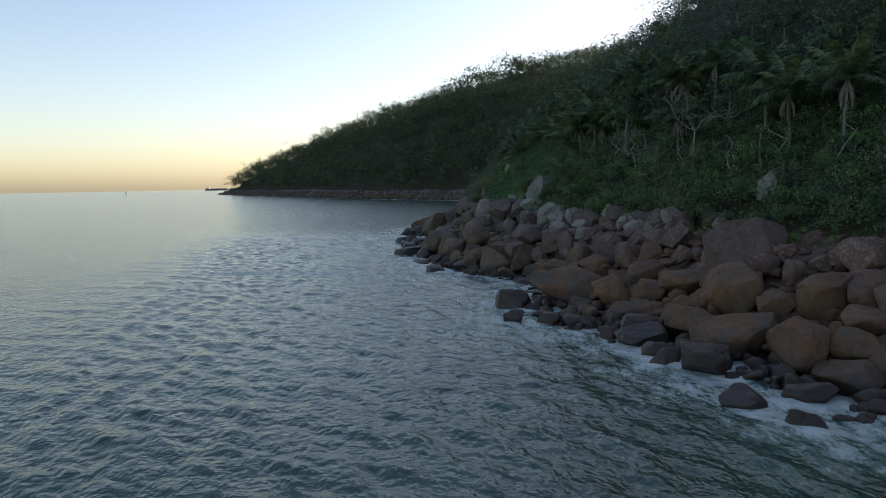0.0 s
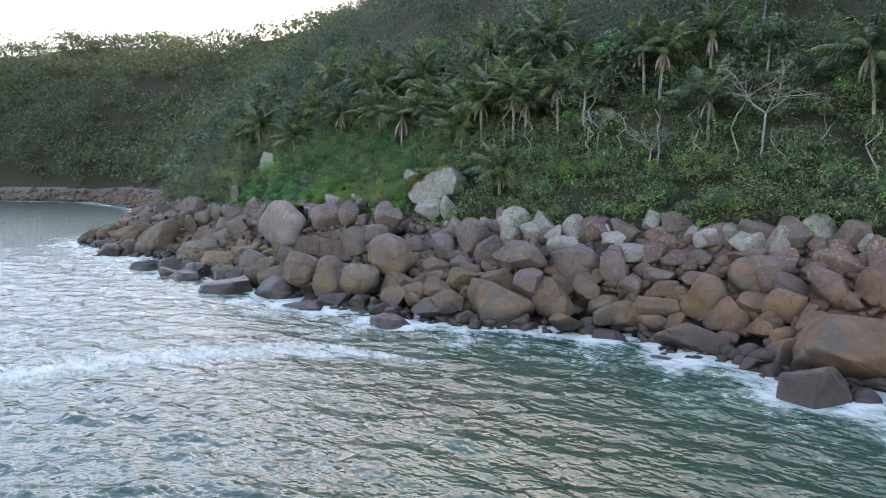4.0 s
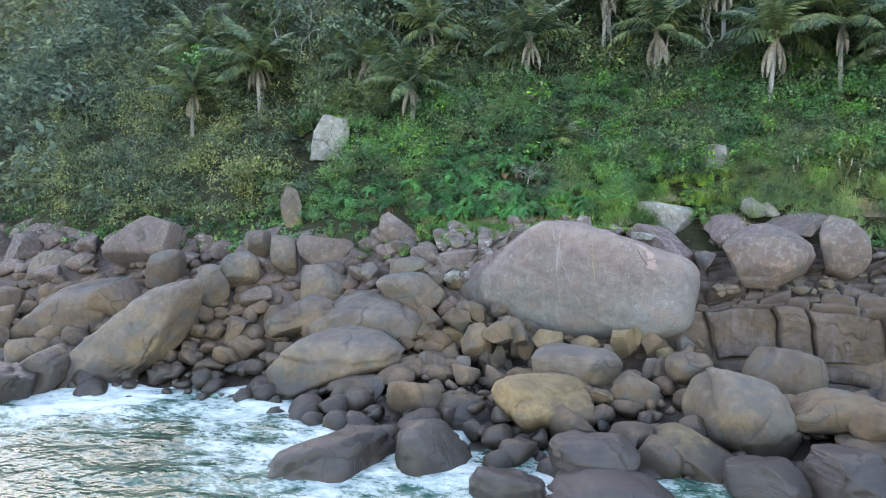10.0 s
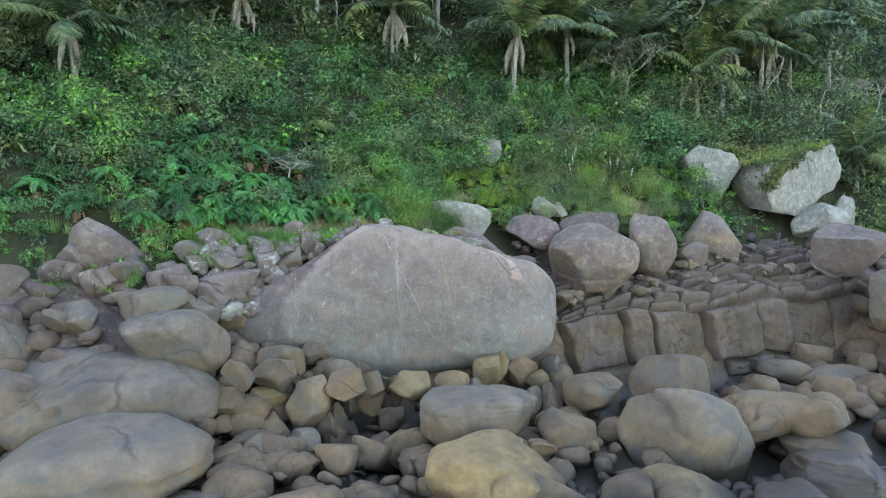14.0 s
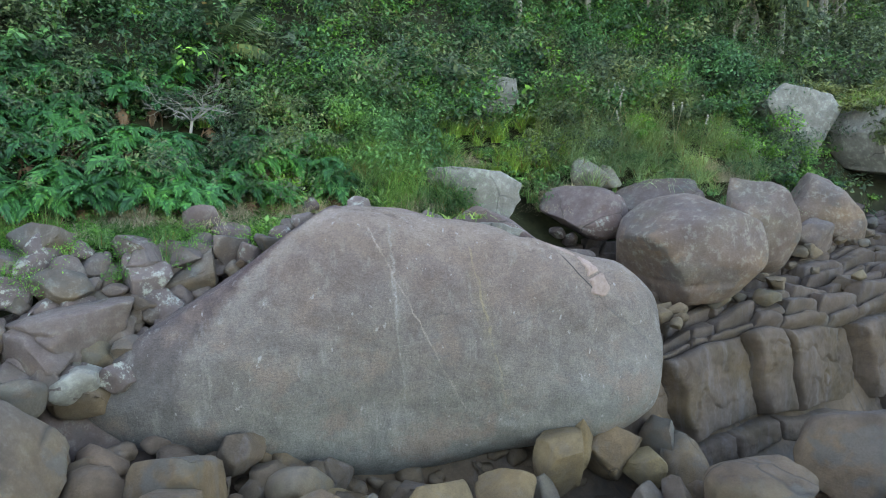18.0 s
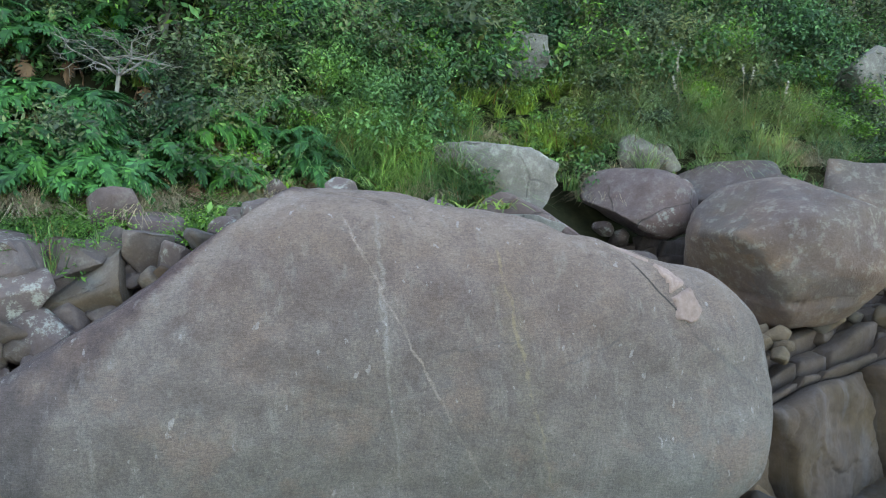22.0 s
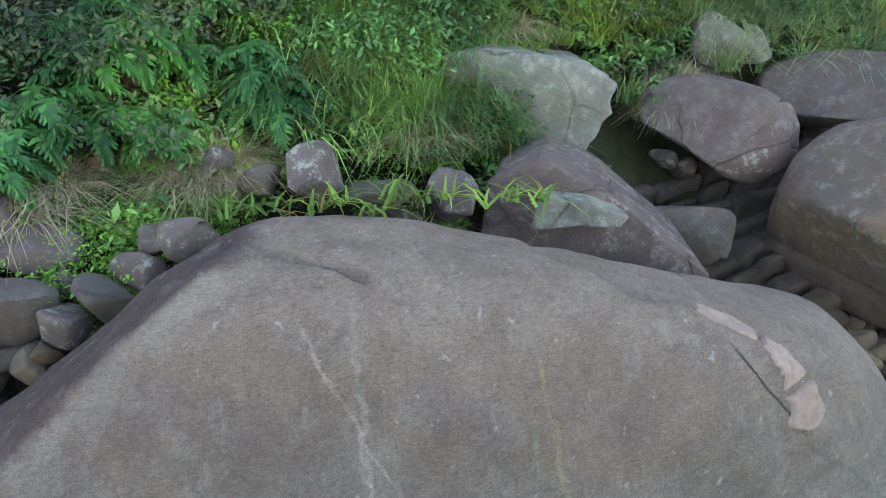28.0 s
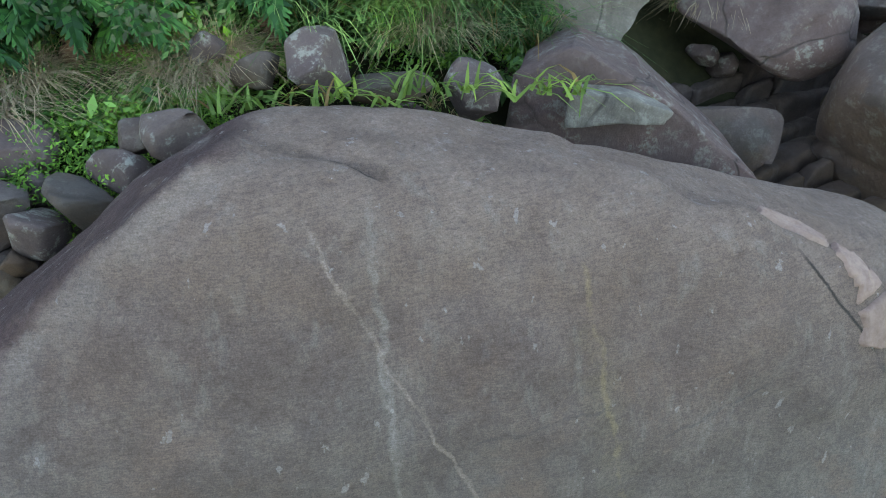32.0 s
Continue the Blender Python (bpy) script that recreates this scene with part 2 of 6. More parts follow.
        low = span(n, l, calc(n, l, "ADD", o.outputs[2], calc(n, l, "MULTIPLY", calc(n, l, "SUBTRACT", big, 0.5), 5.0)), -3.5, 2.5)
        col = mix(n, l, calc(n, l, "MULTIPLY", calc(n, l, "SUBTRACT", 1.0, low), 0.75), col, ramp(n, l, mid, [(0.3, (0.114, 0.118, 0.105)), (0.7, (0.185, 0.191, 0.172))]))
        smear = noise_tex(n, l, 1.0, 6, 0.7, g.outputs["Position"], (2.4, 2.4, 0.5))
        col = mix(n, l, calc(n, l, "MULTIPLY", span(n, l, smear, 0.55, 0.70), 0.4), col, (0.27, 0.25, 0.235))
        col = mix(n, l, calc(n, l, "MULTIPLY", span(n, l, noise_tex(n, l, 0.55, 6, 0.66, g.outputs["Position"]), 0.52, 0.64), 0.6), col, (0.178, 0.128, 0.102))
        spots = span(n, l, noise_tex(n, l, 4.2, 4, 0.6, g.outputs["Position"], (1, 1, 0.6)), 0.66, 0.70)
        col = mix(n, l, calc(n, l, "MULTIPLY", spots, 0.5), col, (0.34, 0.32, 0.31))
    speck = ramp(n, l, fine, [(0.3, (0.55, 0.55, 0.55)), (0.5, (1, 1, 1)), (0.72, (1.38, 1.38, 1.38))])
    col = mix(n, l, 0.5 if veins else 0.28, col, speck, "MULTIPLY")
    if veins:
        dash = noise_tex(n, l, 13.0, 5, 0.75, g.outputs["Position"], (0.5, 0.5, 4.5))
        col = mix(n, l, 0.62, col, ramp(n, l, dash, [(0.34, (0.66, 0.66, 0.66)), (0.5, (1, 1, 1)), (0.66, (1.28, 1.27, 1.25))]), "MULTIPLY")
    grain = noise_tex(n, l, 48.0, 3, 0.7, g.outputs["Position"])
    col = mix(n, l, 0.55 if veins else 0.2, col, ramp(n, l, grain, [(0.32, (0.55, 0.55, 0.55)), (0.5, (1, 1, 1)), (0.68, (1.5, 1.48, 1.45))]), "MULTIPLY")
    split = None
    if crack:
        col, split = cracks(n, l, g, col, crack)
    wet = calc(n, l, "ADD", xyz.outputs[2], calc(n, l, "MULTIPLY", calc(n, l, "SUBTRACT", mid, 0.5), 2.2))
    dry = span(n, l, wet, tide, tide + 1.4)
    soaked = mix(n, l, 1.0, col, (0.24, 0.25, 0.27), "MULTIPLY")
    col = mix(n, l, dry, soaked, col)
    l.new(col, p.inputs["Base Color"])
    l.new(span(n, l, dry, -1.2, 1.1), p.inputs["Roughness"])
    h = calc(n, l, "ADD", calc(n, l, "ADD", calc(n, l, "MULTIPLY", fine, 0.3), mid), calc(n, l, "MULTIPLY", grain, 0.06))
    if split is not None:
        h = calc(n, l, "ADD", h, calc(n, l, "MULTIPLY", split, 0.35))
    bump(n, l, p, h, 1.0 if veins else 0.7, 0.12)
    return m


def leaf_material(name, dark, light, yellow=0.0, rough=0.5, vary=0.8):
    m, n, l, p = material(name)
    g = n.new("ShaderNodeNewGeometry")
    info = n.new("ShaderNodeObjectInfo")
    island = ramp(n, l, g.outputs["Random Per Island"], [(0.0, dark), (0.75, light), (1.0, tuple(min(1, v * 1.35) for v in light))])
    patch = noise_tex(n, l, 0.12, 3, 0.55, g.outputs["Position"])
    col = mix(n, l, 0.75, island, ramp(n, l, patch, [(0.3, (0.55, 0.62, 0.6)), (0.5, (1, 1, 1)), (0.68, (1.35, 1.2, 0.85))]), "MULTIPLY")
    clump = noise_tex(n, l, 0.45, 2, 0.5, g.outputs["Position"])
    col = mix(n, l, vary, col, ramp(n, l, clump, [(0.34, (0.30, 0.40, 0.42)), (0.5, (0.95, 0.97, 1)), (0.64, (1.55, 1.47, 1.15))]), "MULTIPLY")
    tint = ramp(n, l, info.outputs["Random"], [(0.0, (0.7, 0.78, 0.75)), (0.5, (1, 1, 1)), (1.0, (1.25, 1.15, 0.8))])
    col = mix(n, l, 0.8, col, tint, "MULTIPLY")
    col = mix(n, l, 1.0, col, (1.08, 1.06, 1.16), "MULTIPLY")
    if yellow:
        col = mix(n, l, calc(n, l, "GREATER_THAN", g.outputs["Random Per Island"], 1 - yellow), col, (0.26, 0.17, 0.06))
    l.new(col, p.inputs["Base Color"])
    p.inputs["Roughness"].default_value = rough
    p.inputs["Specular IOR Level"].default_value = 0.35
    t = n.new("ShaderNodeBsdfTranslucent")
    l.new(col, t.inputs[0])
    s = n.new("ShaderNodeMixShader")
    s.inputs[0].default_value = 0.28
    l.new(p.outputs[0], s.inputs[1])
    l.new(t.outputs[0], s.inputs[2])
    l.new(s.outputs[0], n["Material Output"].inputs[0])
    return m


def plain_material(name, stops, scale=2.0, rough=0.85, relief=0.3, stretch=None):
    m, n, l, p = material(name)
    g = n.new("ShaderNodeNewGeometry")
    f = noise_tex(n, l, scale, 7, 0.7, g.outputs["Position"], stretch)
    info = n.new("ShaderNodeObjectInfo")
    col = ramp(n, l, f, stops)
    col = mix(n, l, 0.5, col, ramp(n, l, info.outputs["Random"], [(0, (0.7, 0.7, 0.7)), (1, (1.2, 1.2, 1.2))]), "MULTIPLY")
    l.new(col, p.inputs["Base Color"])
    p.inputs["Roughness"].default_value = rough
    bump(n, l, p, f, relief, 0.05)
    return m


ROCK = rock_material("granite", warm=(0.84, 0.79, 0.745))
PALE = rock_material("lichen_granite", pale=0.6, lichen=0.8, grime=0.7)
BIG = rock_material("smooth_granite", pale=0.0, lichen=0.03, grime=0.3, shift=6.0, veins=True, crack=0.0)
LICHEN = rock_material("spotted_granite", lichen=0.75, grime=0.6, shift=5.0, crack=0.0)
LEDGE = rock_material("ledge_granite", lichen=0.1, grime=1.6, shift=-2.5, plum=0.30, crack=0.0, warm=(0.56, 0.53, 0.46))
GREY = rock_material("grey_granite", lichen=0.12, grime=0.6, shift=1.0, foot=0.85, crack=0.08, warm=(0.93, 0.885, 0.82))
OCHRE = rock_material("ochre_granite", lichen=0.1, grime=0.8, shift=-3.5, crack=0.22, foot=0.3, warm=(0.84, 0.765, 0.66))
YELLOW = rock_material("yellow_granite", lichen=0.1, grime=0.6, shift=-4.0, crack=0.0, warm=(1.12, 1.08, 0.84))
ROSY = rock_material("beige_granite", lichen=0.1, grime=0.5, shift=-1.0, crack=0.06, foot=0.9, warm=(1.10, 0.98, 0.85))
WET = rock_material("wet_granite", lichen=0.0, grime=1.0, shift=-2.0, tide=2.2, plum=0.5, crack=0.25)
PLUM = rock_material("smooth_plum_granite", lichen=0.3, grime=0.5, shift=3.5, plum=0.5, crack=0.0, foot=0.85, warm=(1.28, 1.15, 1.06))
PURPLE = rock_material("purple_granite", lichen=0.16, grime=0.6, shift=3.5, plum=0.6, crack=0.07, foot=0.6, warm=(0.93, 0.89, 0.87))
CRUST = rock_material("crusted_granite", lichen=0.85, grime=0.6, shift=5.5, plum=0.9, crack=0.3, warm=(1.28, 1.11, 1.03))
PINK = plain_material("fresh_granite", [(0.3, (0.205, 0.138, 0.114)), (0.6, (0.305, 0.222, 0.187))], 6.0)
SOIL = plain_material("undergrowth_soil", [(0.3, (0.018, 0.018, 0.011)), (0.55, (0.036, 0.038, 0.020)), (0.75, (0.07, 0.062, 0.036))], 0.8)
SOIL.node_tree.nodes["Principled BSDF"].inputs["Specular IOR Level"].default_value = 0.1
LEAF = leaf_material("shrub_leaves", (0.028, 0.080, 0.028), (0.110, 0.245, 0.080))
LEAF_DARK = leaf_material("forest_leaves", (0.032, 0.055, 0.034), (0.105, 0.152, 0.078))
LEAF_FAR = leaf_material("far_leaves", (0.050, 0.070, 0.046), (0.072, 0.098, 0.060), 0.0, 0.9, 0.25)
LEAF_HILL = leaf_material("hill_leaves", (0.045, 0.068, 0.046), (0.100, 0.135, 0.086), 0.0, 0.95, 0.3)
LEAF_BRIGHT = leaf_material("young_leaves", (0.045, 0.14, 0.02), (0.15, 0.33, 0.05))
LEAF_OLIVE = leaf_material("olive_leaves", (0.06, 0.085, 0.035), (0.16, 0.19, 0.08))
FROND = leaf_material("palm_fronds", (0.038, 0.066, 0.032), (0.105, 0.142, 0.066), 0.05, 0.6)
DEAD_FROND = plain_material("dead_fronds", [(0.3, (0.12, 0.10, 0.075)), (0.6, (0.27, 0.235, 0.185))], 3.0)
PHILO = leaf_material("split_leaves", (0.022, 0.085, 0.030), (0.062, 0.205, 0.055), 0.0, 0.4)
GRASS = leaf_material("grass_blades", (0.065, 0.155, 0.05), (0.20, 0.35, 0.12), 0.08)
GRASS_YELLOW = leaf_material("yellow_grass", (0.09, 0.17, 0.035), (0.24, 0.38, 0.08), 0.08, 0.5, 0.6)
GRASS_PALE = leaf_material("pale_grass", (0.12, 0.20, 0.085), (0.28, 0.40, 0.19), 0.08, 0.5, 0.5)
STRAW = leaf_material("dry_grass", (0.27, 0.21, 0.125), (0.50, 0.42, 0.275), 0.0, 0.7, 0.35)
DEAD_LEAF = plain_material("dead_leaves", [(0.3, (0.09, 0.05, 0.028)), (0.7, (0.22, 0.135, 0.075))], 3.0)
STEM = plain_material("dark_stem", [(0.3, (0.035, 0.028, 0.018)), (0.7, (0.09, 0.07, 0.045))], 4.0)
BARK = plain_material("grey_bark", [(0.3, (0.11, 0.10, 0.085)), (0.65, (0.33, 0.31, 0.27))], 3.0, 0.9, 0.5, (1, 1, 0.3))


def sea_material():
    m, n, l, p = material("sea_water")
    g = n.new("ShaderNodeNewGeometry")
    at = n.new("ShaderNodeAttribute")
    at.attribute_name = "foam"
    deep = noise_tex(n, l, 0.05, 3, 0.5, g.outputs["Position"])
    col = ramp(n, l, deep, [(0.35, (0.011, 0.043, 0.029)), (0.65, (0.020, 0.066, 0.045))])
    near = noise_tex(n, l, 0.55, 9, 0.74, g.outputs["Position"], (0.75, 1.3, 1))
    fine = noise_tex(n, l, 2.4, 7, 0.75, g.outputs["Position"], (0.7, 1.2, 1))
    lace = calc(n, l, "ADD", calc(n, l, "MULTIPLY", near, 0.65), calc(n, l, "MULTIPLY", fine, 0.35))
    lace = calc(n, l, "ADD", calc(n, l, "MULTIPLY", calc(n, l, "SUBTRACT", lace, 0.5), 2.7), 0.5)
    edge = calc(n, l, "SUBTRACT", calc(n, l, "ADD", lace, at.outputs["Fac"]), 1.0)
    foam = span(n, l, edge, -0.04, 0.34)
    milk = span(n, l, edge, -0.22, 0.14)
    col = mix(n, l, calc(n, l, "MULTIPLY", milk, 0.55), col, (0.18, 0.29, 0.245))
    col = mix(n, l, foam, col, (0.49, 0.53, 0.505))
    l.new(col, p.inputs["Base Color"])
    l.new(calc(n, l, "ADD", calc(n, l, "MULTIPLY", foam, 0.6), 0.14), p.inputs["Roughness"])
    p.inputs["IOR"].default_value = 1.33
    a = noise_tex(n, l, 1.25, 3, 0.5, g.outputs["Position"], (0.85, 1.2, 1))
    b = noise_tex(n, l, 0.5, 2, 0.5, g.outputs["Position"], (0.8, 1.3, 1))
    h = calc(n, l, "ADD", calc(n, l, "MULTIPLY", a, 1.0), calc(n, l, "MULTIPLY", b, 1.2))
    bump(n, l, p, calc(n, l, "ADD", h, calc(n, l, "MULTIPLY", foam, 0.12)), 1.0, 0.20)
    return m


SEA = sea_material()


# ---- mesh helpers ----
def mesh_of(name, verts, faces, mat, smooth=True):
    me = bpy.data.meshes.new(name)
    verts = np.asarray(verts, dtype=np.float32)
    faces = np.asarray(faces, dtype=np.int32)
    k = faces.shape[1]
    me.vertices.add(len(verts))
    me.vertices.foreach_set("co", verts.ravel())
    me.loops.add(faces.size)
    me.loops.foreach_set("vertex_index", faces.ravel())
    me.polygons.add(len(faces))
    me.polygons.foreach_set("loop_start", np.arange(0, faces.size, k, dtype=np.int32))
    me.polygons.foreach_set("use_smooth", np.full(len(faces), smooth))
    me.update(calc_edges=True)
    me.materials.append(mat)
    return me


def part(name, me, parent, label="", at=None):
    """Links a mesh as one object under a thing or under a part."""
    ob = new(name, me)
    ob.parent = parent
    if at is not None:
        ob.matrix_basis = at
    if label:
        ob["label"] = label
    return ob


def thing(name, label, category, at, group=""):
    """An Empty at the base of a thing with parts."""
    ob = new(name)
    ob.matrix_basis = at
    return tagged(ob, label, category, group)


def grid_faces(nu, nv):
    i, j = np.meshgrid(np.arange(nu - 1), np.arange(nv - 1), indexing="ij")
    a = (i * nv + j).ravel()
    return np.stack([a, a + nv, a + nv + 1, a + 1], 1)


RNG = np.random.default_rng(7)


def fbm(p, scale, octaves=4, seed=0.0):
    """Fractal noise in -1..1 for an array of points."""
    out = np.zeros(len(p))
    off = Vector((seed * 13.7, seed * 7.1, seed * 3.3))
    for i, q in enumerate(p):
        out[i] = noise.fractal(Vector(q) * scale + off, 1.0, 2.0, octaves)
    return out


def tube(points, radii, sides=7):
    """Vertices and quads of a round bar along points."""
    pts = np.asarray(points, float)
    verts, faces = [], []
    for k, (q, r) in enumerate(zip(pts, radii)):
        d = pts[min(k + 1, len(pts) - 1)] - pts[max(k - 1, 0)]
        d = d / (np.linalg.norm(d) + 1e-9)
        u = np.cross(d, (0.31, 0.95, 0.05))
        u /= np.linalg.norm(u) + 1e-9
        v = np.cross(d, u)
        for s in range(sides):
            a = 2 * math.pi * s / sides
            verts.append(q + r * (math.cos(a) * u + math.sin(a) * v))
        if k:
            for s in range(sides):
                a, b = (k - 1) * sides + s, (k - 1) * sides + (s + 1) % sides
                faces.append((a, b, b + sides, a + sides))
    return np.array(verts), np.array(faces)


def joined(pieces):
    """Stacks (verts, faces) pairs that have the same number of corners a face."""
    vs, fs, n = [], [], 0
    for v, f in pieces:
        vs.append(v)
        fs.append(np.asarray(f) + n)
        n += len(v)
    return np.concatenate(vs), np.concatenate(fs)


# ---- the lie of the land ----
SHORE_X = [-1740, -1500, -1200, -850, -700, -540, -400, -260, -215, -190, -175, -150, -126, -118, -111, -106, -91, -75, -60, -47, -40, -32, -24, -12, 0, 15, 25, 40, 62, 120, 400, 3000]
SHORE_Y = [-215, -165, -60, 62, 130, 210, 185, 140, 108, 82, 74, 71, 70.5, 72.5, 70, 66, 65, 65, 62.5, 62, 63, 64, 67.5, 73, 71.5, 66.5, 65, 71, 76, 88, 120, 200]
BANK_X = [-1740, -850, -540, -260, -215, -190, -150, -126, -110, -95, -78, -65, -48, -27, -10, 7, 19, 62, 120, 400, 3000]
BANK_Y = [-192, 92, 240, 165, 132, 104, 94, 91, 89, 89.5, 89.5, 87, 86, 88, 92, 93, 95, 99, 108, 140, 220]
RIDGE_X = [-1740, -1640, -1480, -1300, -1100, -950, -800, -700, -600, -500, -420, -340, -260, -180, -80, 150, 600, 3000]
RIDGE_Z = [4, 70, 103, 154, 167, 212, 177, 153, 223, 202, 182, 163, 151, 139, 148, 150, 170, 170]


def shore(x):
    return np.interp(x, SHORE_X, SHORE_Y)


def bank(x):
    return np.interp(x, BANK_X, BANK_Y)


def ground_z(x, y):
    """Height of the ground: a sea bed, the bouldered band, then the steep wooded hill up to its ridge."""
    x, y = np.asarray(x, float), np.asarray(y, float)
    s0, s1, top = shore(x), bank(x), np.interp(x, RIDGE_X, RIDGE_Z)
    u = (y - s0) / (s1 - s0)
    band = np.where(u < 0, -0.4 * (s0 - y), 10.6 * np.clip(u, 0, 1) ** 1.4)
    band = band - 4.6 * np.exp(-((x + 94) / 10) ** 2 - ((y - 79.8) / 4.2) ** 2)
    band = band - 4.4 * np.exp(-((x + 71) / 11) ** 4 - ((y - 79.2) / 3.4) ** 2)
    band = band + 1.5 * np.exp(-((y - 88.7) / 1.7) ** 2) * np.clip((x + 107) / 3, 0, 1) * np.clip((-92 - x) / 3, 0, 1)
    # the hollow bed in which the layered ledge lies
    under = np.where(y < 81.5, 1.6 + 0.2 * (y - 74), 5.9 + 0.36 * (y - 82))
    inside = np.clip((x + 87) / 2, 0, 1) * np.clip((-54.5 - x) / 3, 0, 1) * np.clip((90.5 - y) / 1.5, 0, 1) * np.clip((y - 72) / 4, 0, 1)
    band = band + (np.minimum(band, under) - band) * inside
    up = np.maximum(y - s1, 0) * 0.92
    hill = np.where(up > 0, (top - 10.6) * np.tanh(up / np.maximum(top - 10.6, 4) * 1.0), 0)
    return np.maximum(band, -6) + hill


def axis(dense, step, far, grow=1.12):
    """Samples that are even within dense and grow outwards to far."""
    mid = list(np.arange(dense[0], dense[1], step))
    lo, d = [mid[0]], step
    while lo[-1] > far[0]:
        d *= grow
        lo.append(lo[-1] - d)
    hi, d = [mid[-1]], step
    while hi[-1] < far[1]:
        d *= grow
        hi.append(hi[-1] + d)
    return np.array(lo[:0:-1] + mid + hi[1:])


def build_ground():
    """The hill of soil and, below it, the bed of rock that the boulders lie on, in one sheet."""
    xs = axis((-200, 100), 2.0, (-1740, 1500), 1.06)
    s = axis((-8, 50), 1.6, (-20, 900), 1.08)
    gx = np.repeat(xs[:, None], len(s), 1)
    gy = shore(gx) + s[None, :]
    z = ground_z(gx, gy)
    p = np.stack([gx.ravel(), gy.ravel(), z.ravel()], 1)
    rough = fbm(p, 0.06, 4) * np.clip(z.ravel() / 12, 0, 1) * 2.2 + fbm(p, 0.3, 3, 2.0) * 0.35
    p[:, 2] += rough - 0.9 * ((gy < bank(gx) - 1.0) & (gy > shore(gx) - 2)).ravel()
    p[:, 2] -= 1.6 * np.exp(-((p[:, 0] + 97) / 9) ** 4 - ((p[:, 1] - 81.6) / 3.2) ** 2)
    me = mesh_of("ground", p, grid_faces(len(xs), len(s)), SOIL)
    me.materials.append(ROCK)
    u = (gy - shore(gx)) / (bank(gx) - shore(gx))
    corner = u[:-1, :-1].ravel()
    me.polygons.foreach_set("material_index", (corner < 0.96).astype(np.int32))
    ob = new("ground", me)
    tagged(ob, "steep hillside of dark soil under the coastal forest", "ground", kind="structure")


build_ground()


# ---- the sea ----
def build_sea():
    xs = axis((-135, 95), 0.55, (-4800, 4800), 1.045)
    ys = axis((12, 82), 0.5, (-4800, 600), 1.13)
    gx, gy = np.meshgrid(xs, ys, indexing="ij")
    dx = np.gradient(xs)[:, None] * np.ones_like(gy)
    dy = np.gradient(ys)[None, :] * np.ones_like(gx)
    cell = np.maximum(dx, dy)
    z = np.zeros_like(gx)
    for k in range(44):
        wave = 1.6 + 6.0 * RNG.random() ** 2.2
        a = radians(112) + RNG.normal() * 0.5
        amp = 0.0105 * wave ** 0.72
        ph = 2 * math.pi * ((gx * math.cos(a) + gy * math.sin(a)) / wave + RNG.random())
        z += amp * np.clip(1.9 - cell / wave * 3.0, 0, 1) * (1 - np.abs(np.sin(ph / 2)) * 1.6)
    off = shore(gx) - gy
    breaking = np.clip(1 - np.abs(off - 1.5) / 8, 0, 1)
    z += 0.25 * breaking * np.sin(gx * 0.33 + np.sin(gx * 0.11) * 2) * np.sin(off * 0.7)
    patch = np.sin(gx * 0.31 + 1.3 * np.sin(gy * 0.23)) * np.sin(gy * 0.37 + 1.1 * np.sin(gx * 0.17 + 2)) + 0.6 * np.sin(gx * 0.77 + gy * 0.41)
    foam = np.clip(0.63 - off / 36, 0, 0.63) + 0.13 * patch * np.clip(1.3 - off / 20, 0, 1)
    for bx, by, br in SIT:
        if abs(by - shore(bx)) < 9 and -135 < bx < 95:
            i0, i1 = np.searchsorted(xs, (bx - br - 5, bx + br + 5))
            j0, j1 = np.searchsorted(ys, (by - br - 5, by + br + 5))
            dd = np.hypot(gx[i0:i1, j0:j1] - bx, gy[i0:i1, j0:j1] - by) - br
            foam[i0:i1, j0:j1] += 0.22 * np.exp(-(np.maximum(dd, 0) / 1.3) ** 2)
    foam += np.where((gx < -190) & (off < 30), 0.15 * np.exp(-np.abs(off) / 6), 0)
    # a milky line of foam drifting off the middle of the shore
    line = np.interp(gy, [18, 25, 30.5, 37, 44.4, 49, 52], [-41, -40, -39.2, -35.7, -31.6, -25.7, -16])
    d = np.abs(gx - line) * np.where(gy > 44, 0.55, 0.9) + np.maximum(gy - 50, 0) * 2 + np.maximum(18 - gy, 0)
    foam = np.maximum(foam, 0.62 * np.exp(-(d / (3.3 + 0.05 * (50 - np.clip(gy, 18, 50)))) ** 4))
    foam = foam * (1 - 0.5 * np.exp(-((gx + 80) / 17) ** 2) * (gy > 58))
    foam = np.clip(foam, 0, 0.92)
    me = mesh_of("sea", np.stack([gx.ravel(), gy.ravel(), z.ravel()], 1), grid_faces(len(xs), len(ys)), SEA)
    at = me.attributes.new("foam", "FLOAT", "POINT")
    at.data.foreach_set("value", foam.ravel().astype(np.float32))
    tagged(new("water", me), "grey-green choppy sea with white foam along the rocks", "sea", kind="structure")




# ---- boulders ----
def sphere(sub):
    bm = bmesh.new()
    bmesh.ops.create_icosphere(bm, subdivisions=sub, radius=1)
    v = np.array([q.co[:] for q in bm.verts])
    f = np.array([[q.index for q in face.verts] for face in bm.faces])
    bm.free()
    return v, f


SPHERES = {k: sphere(k) for k in (2, 3, 4, 5)}


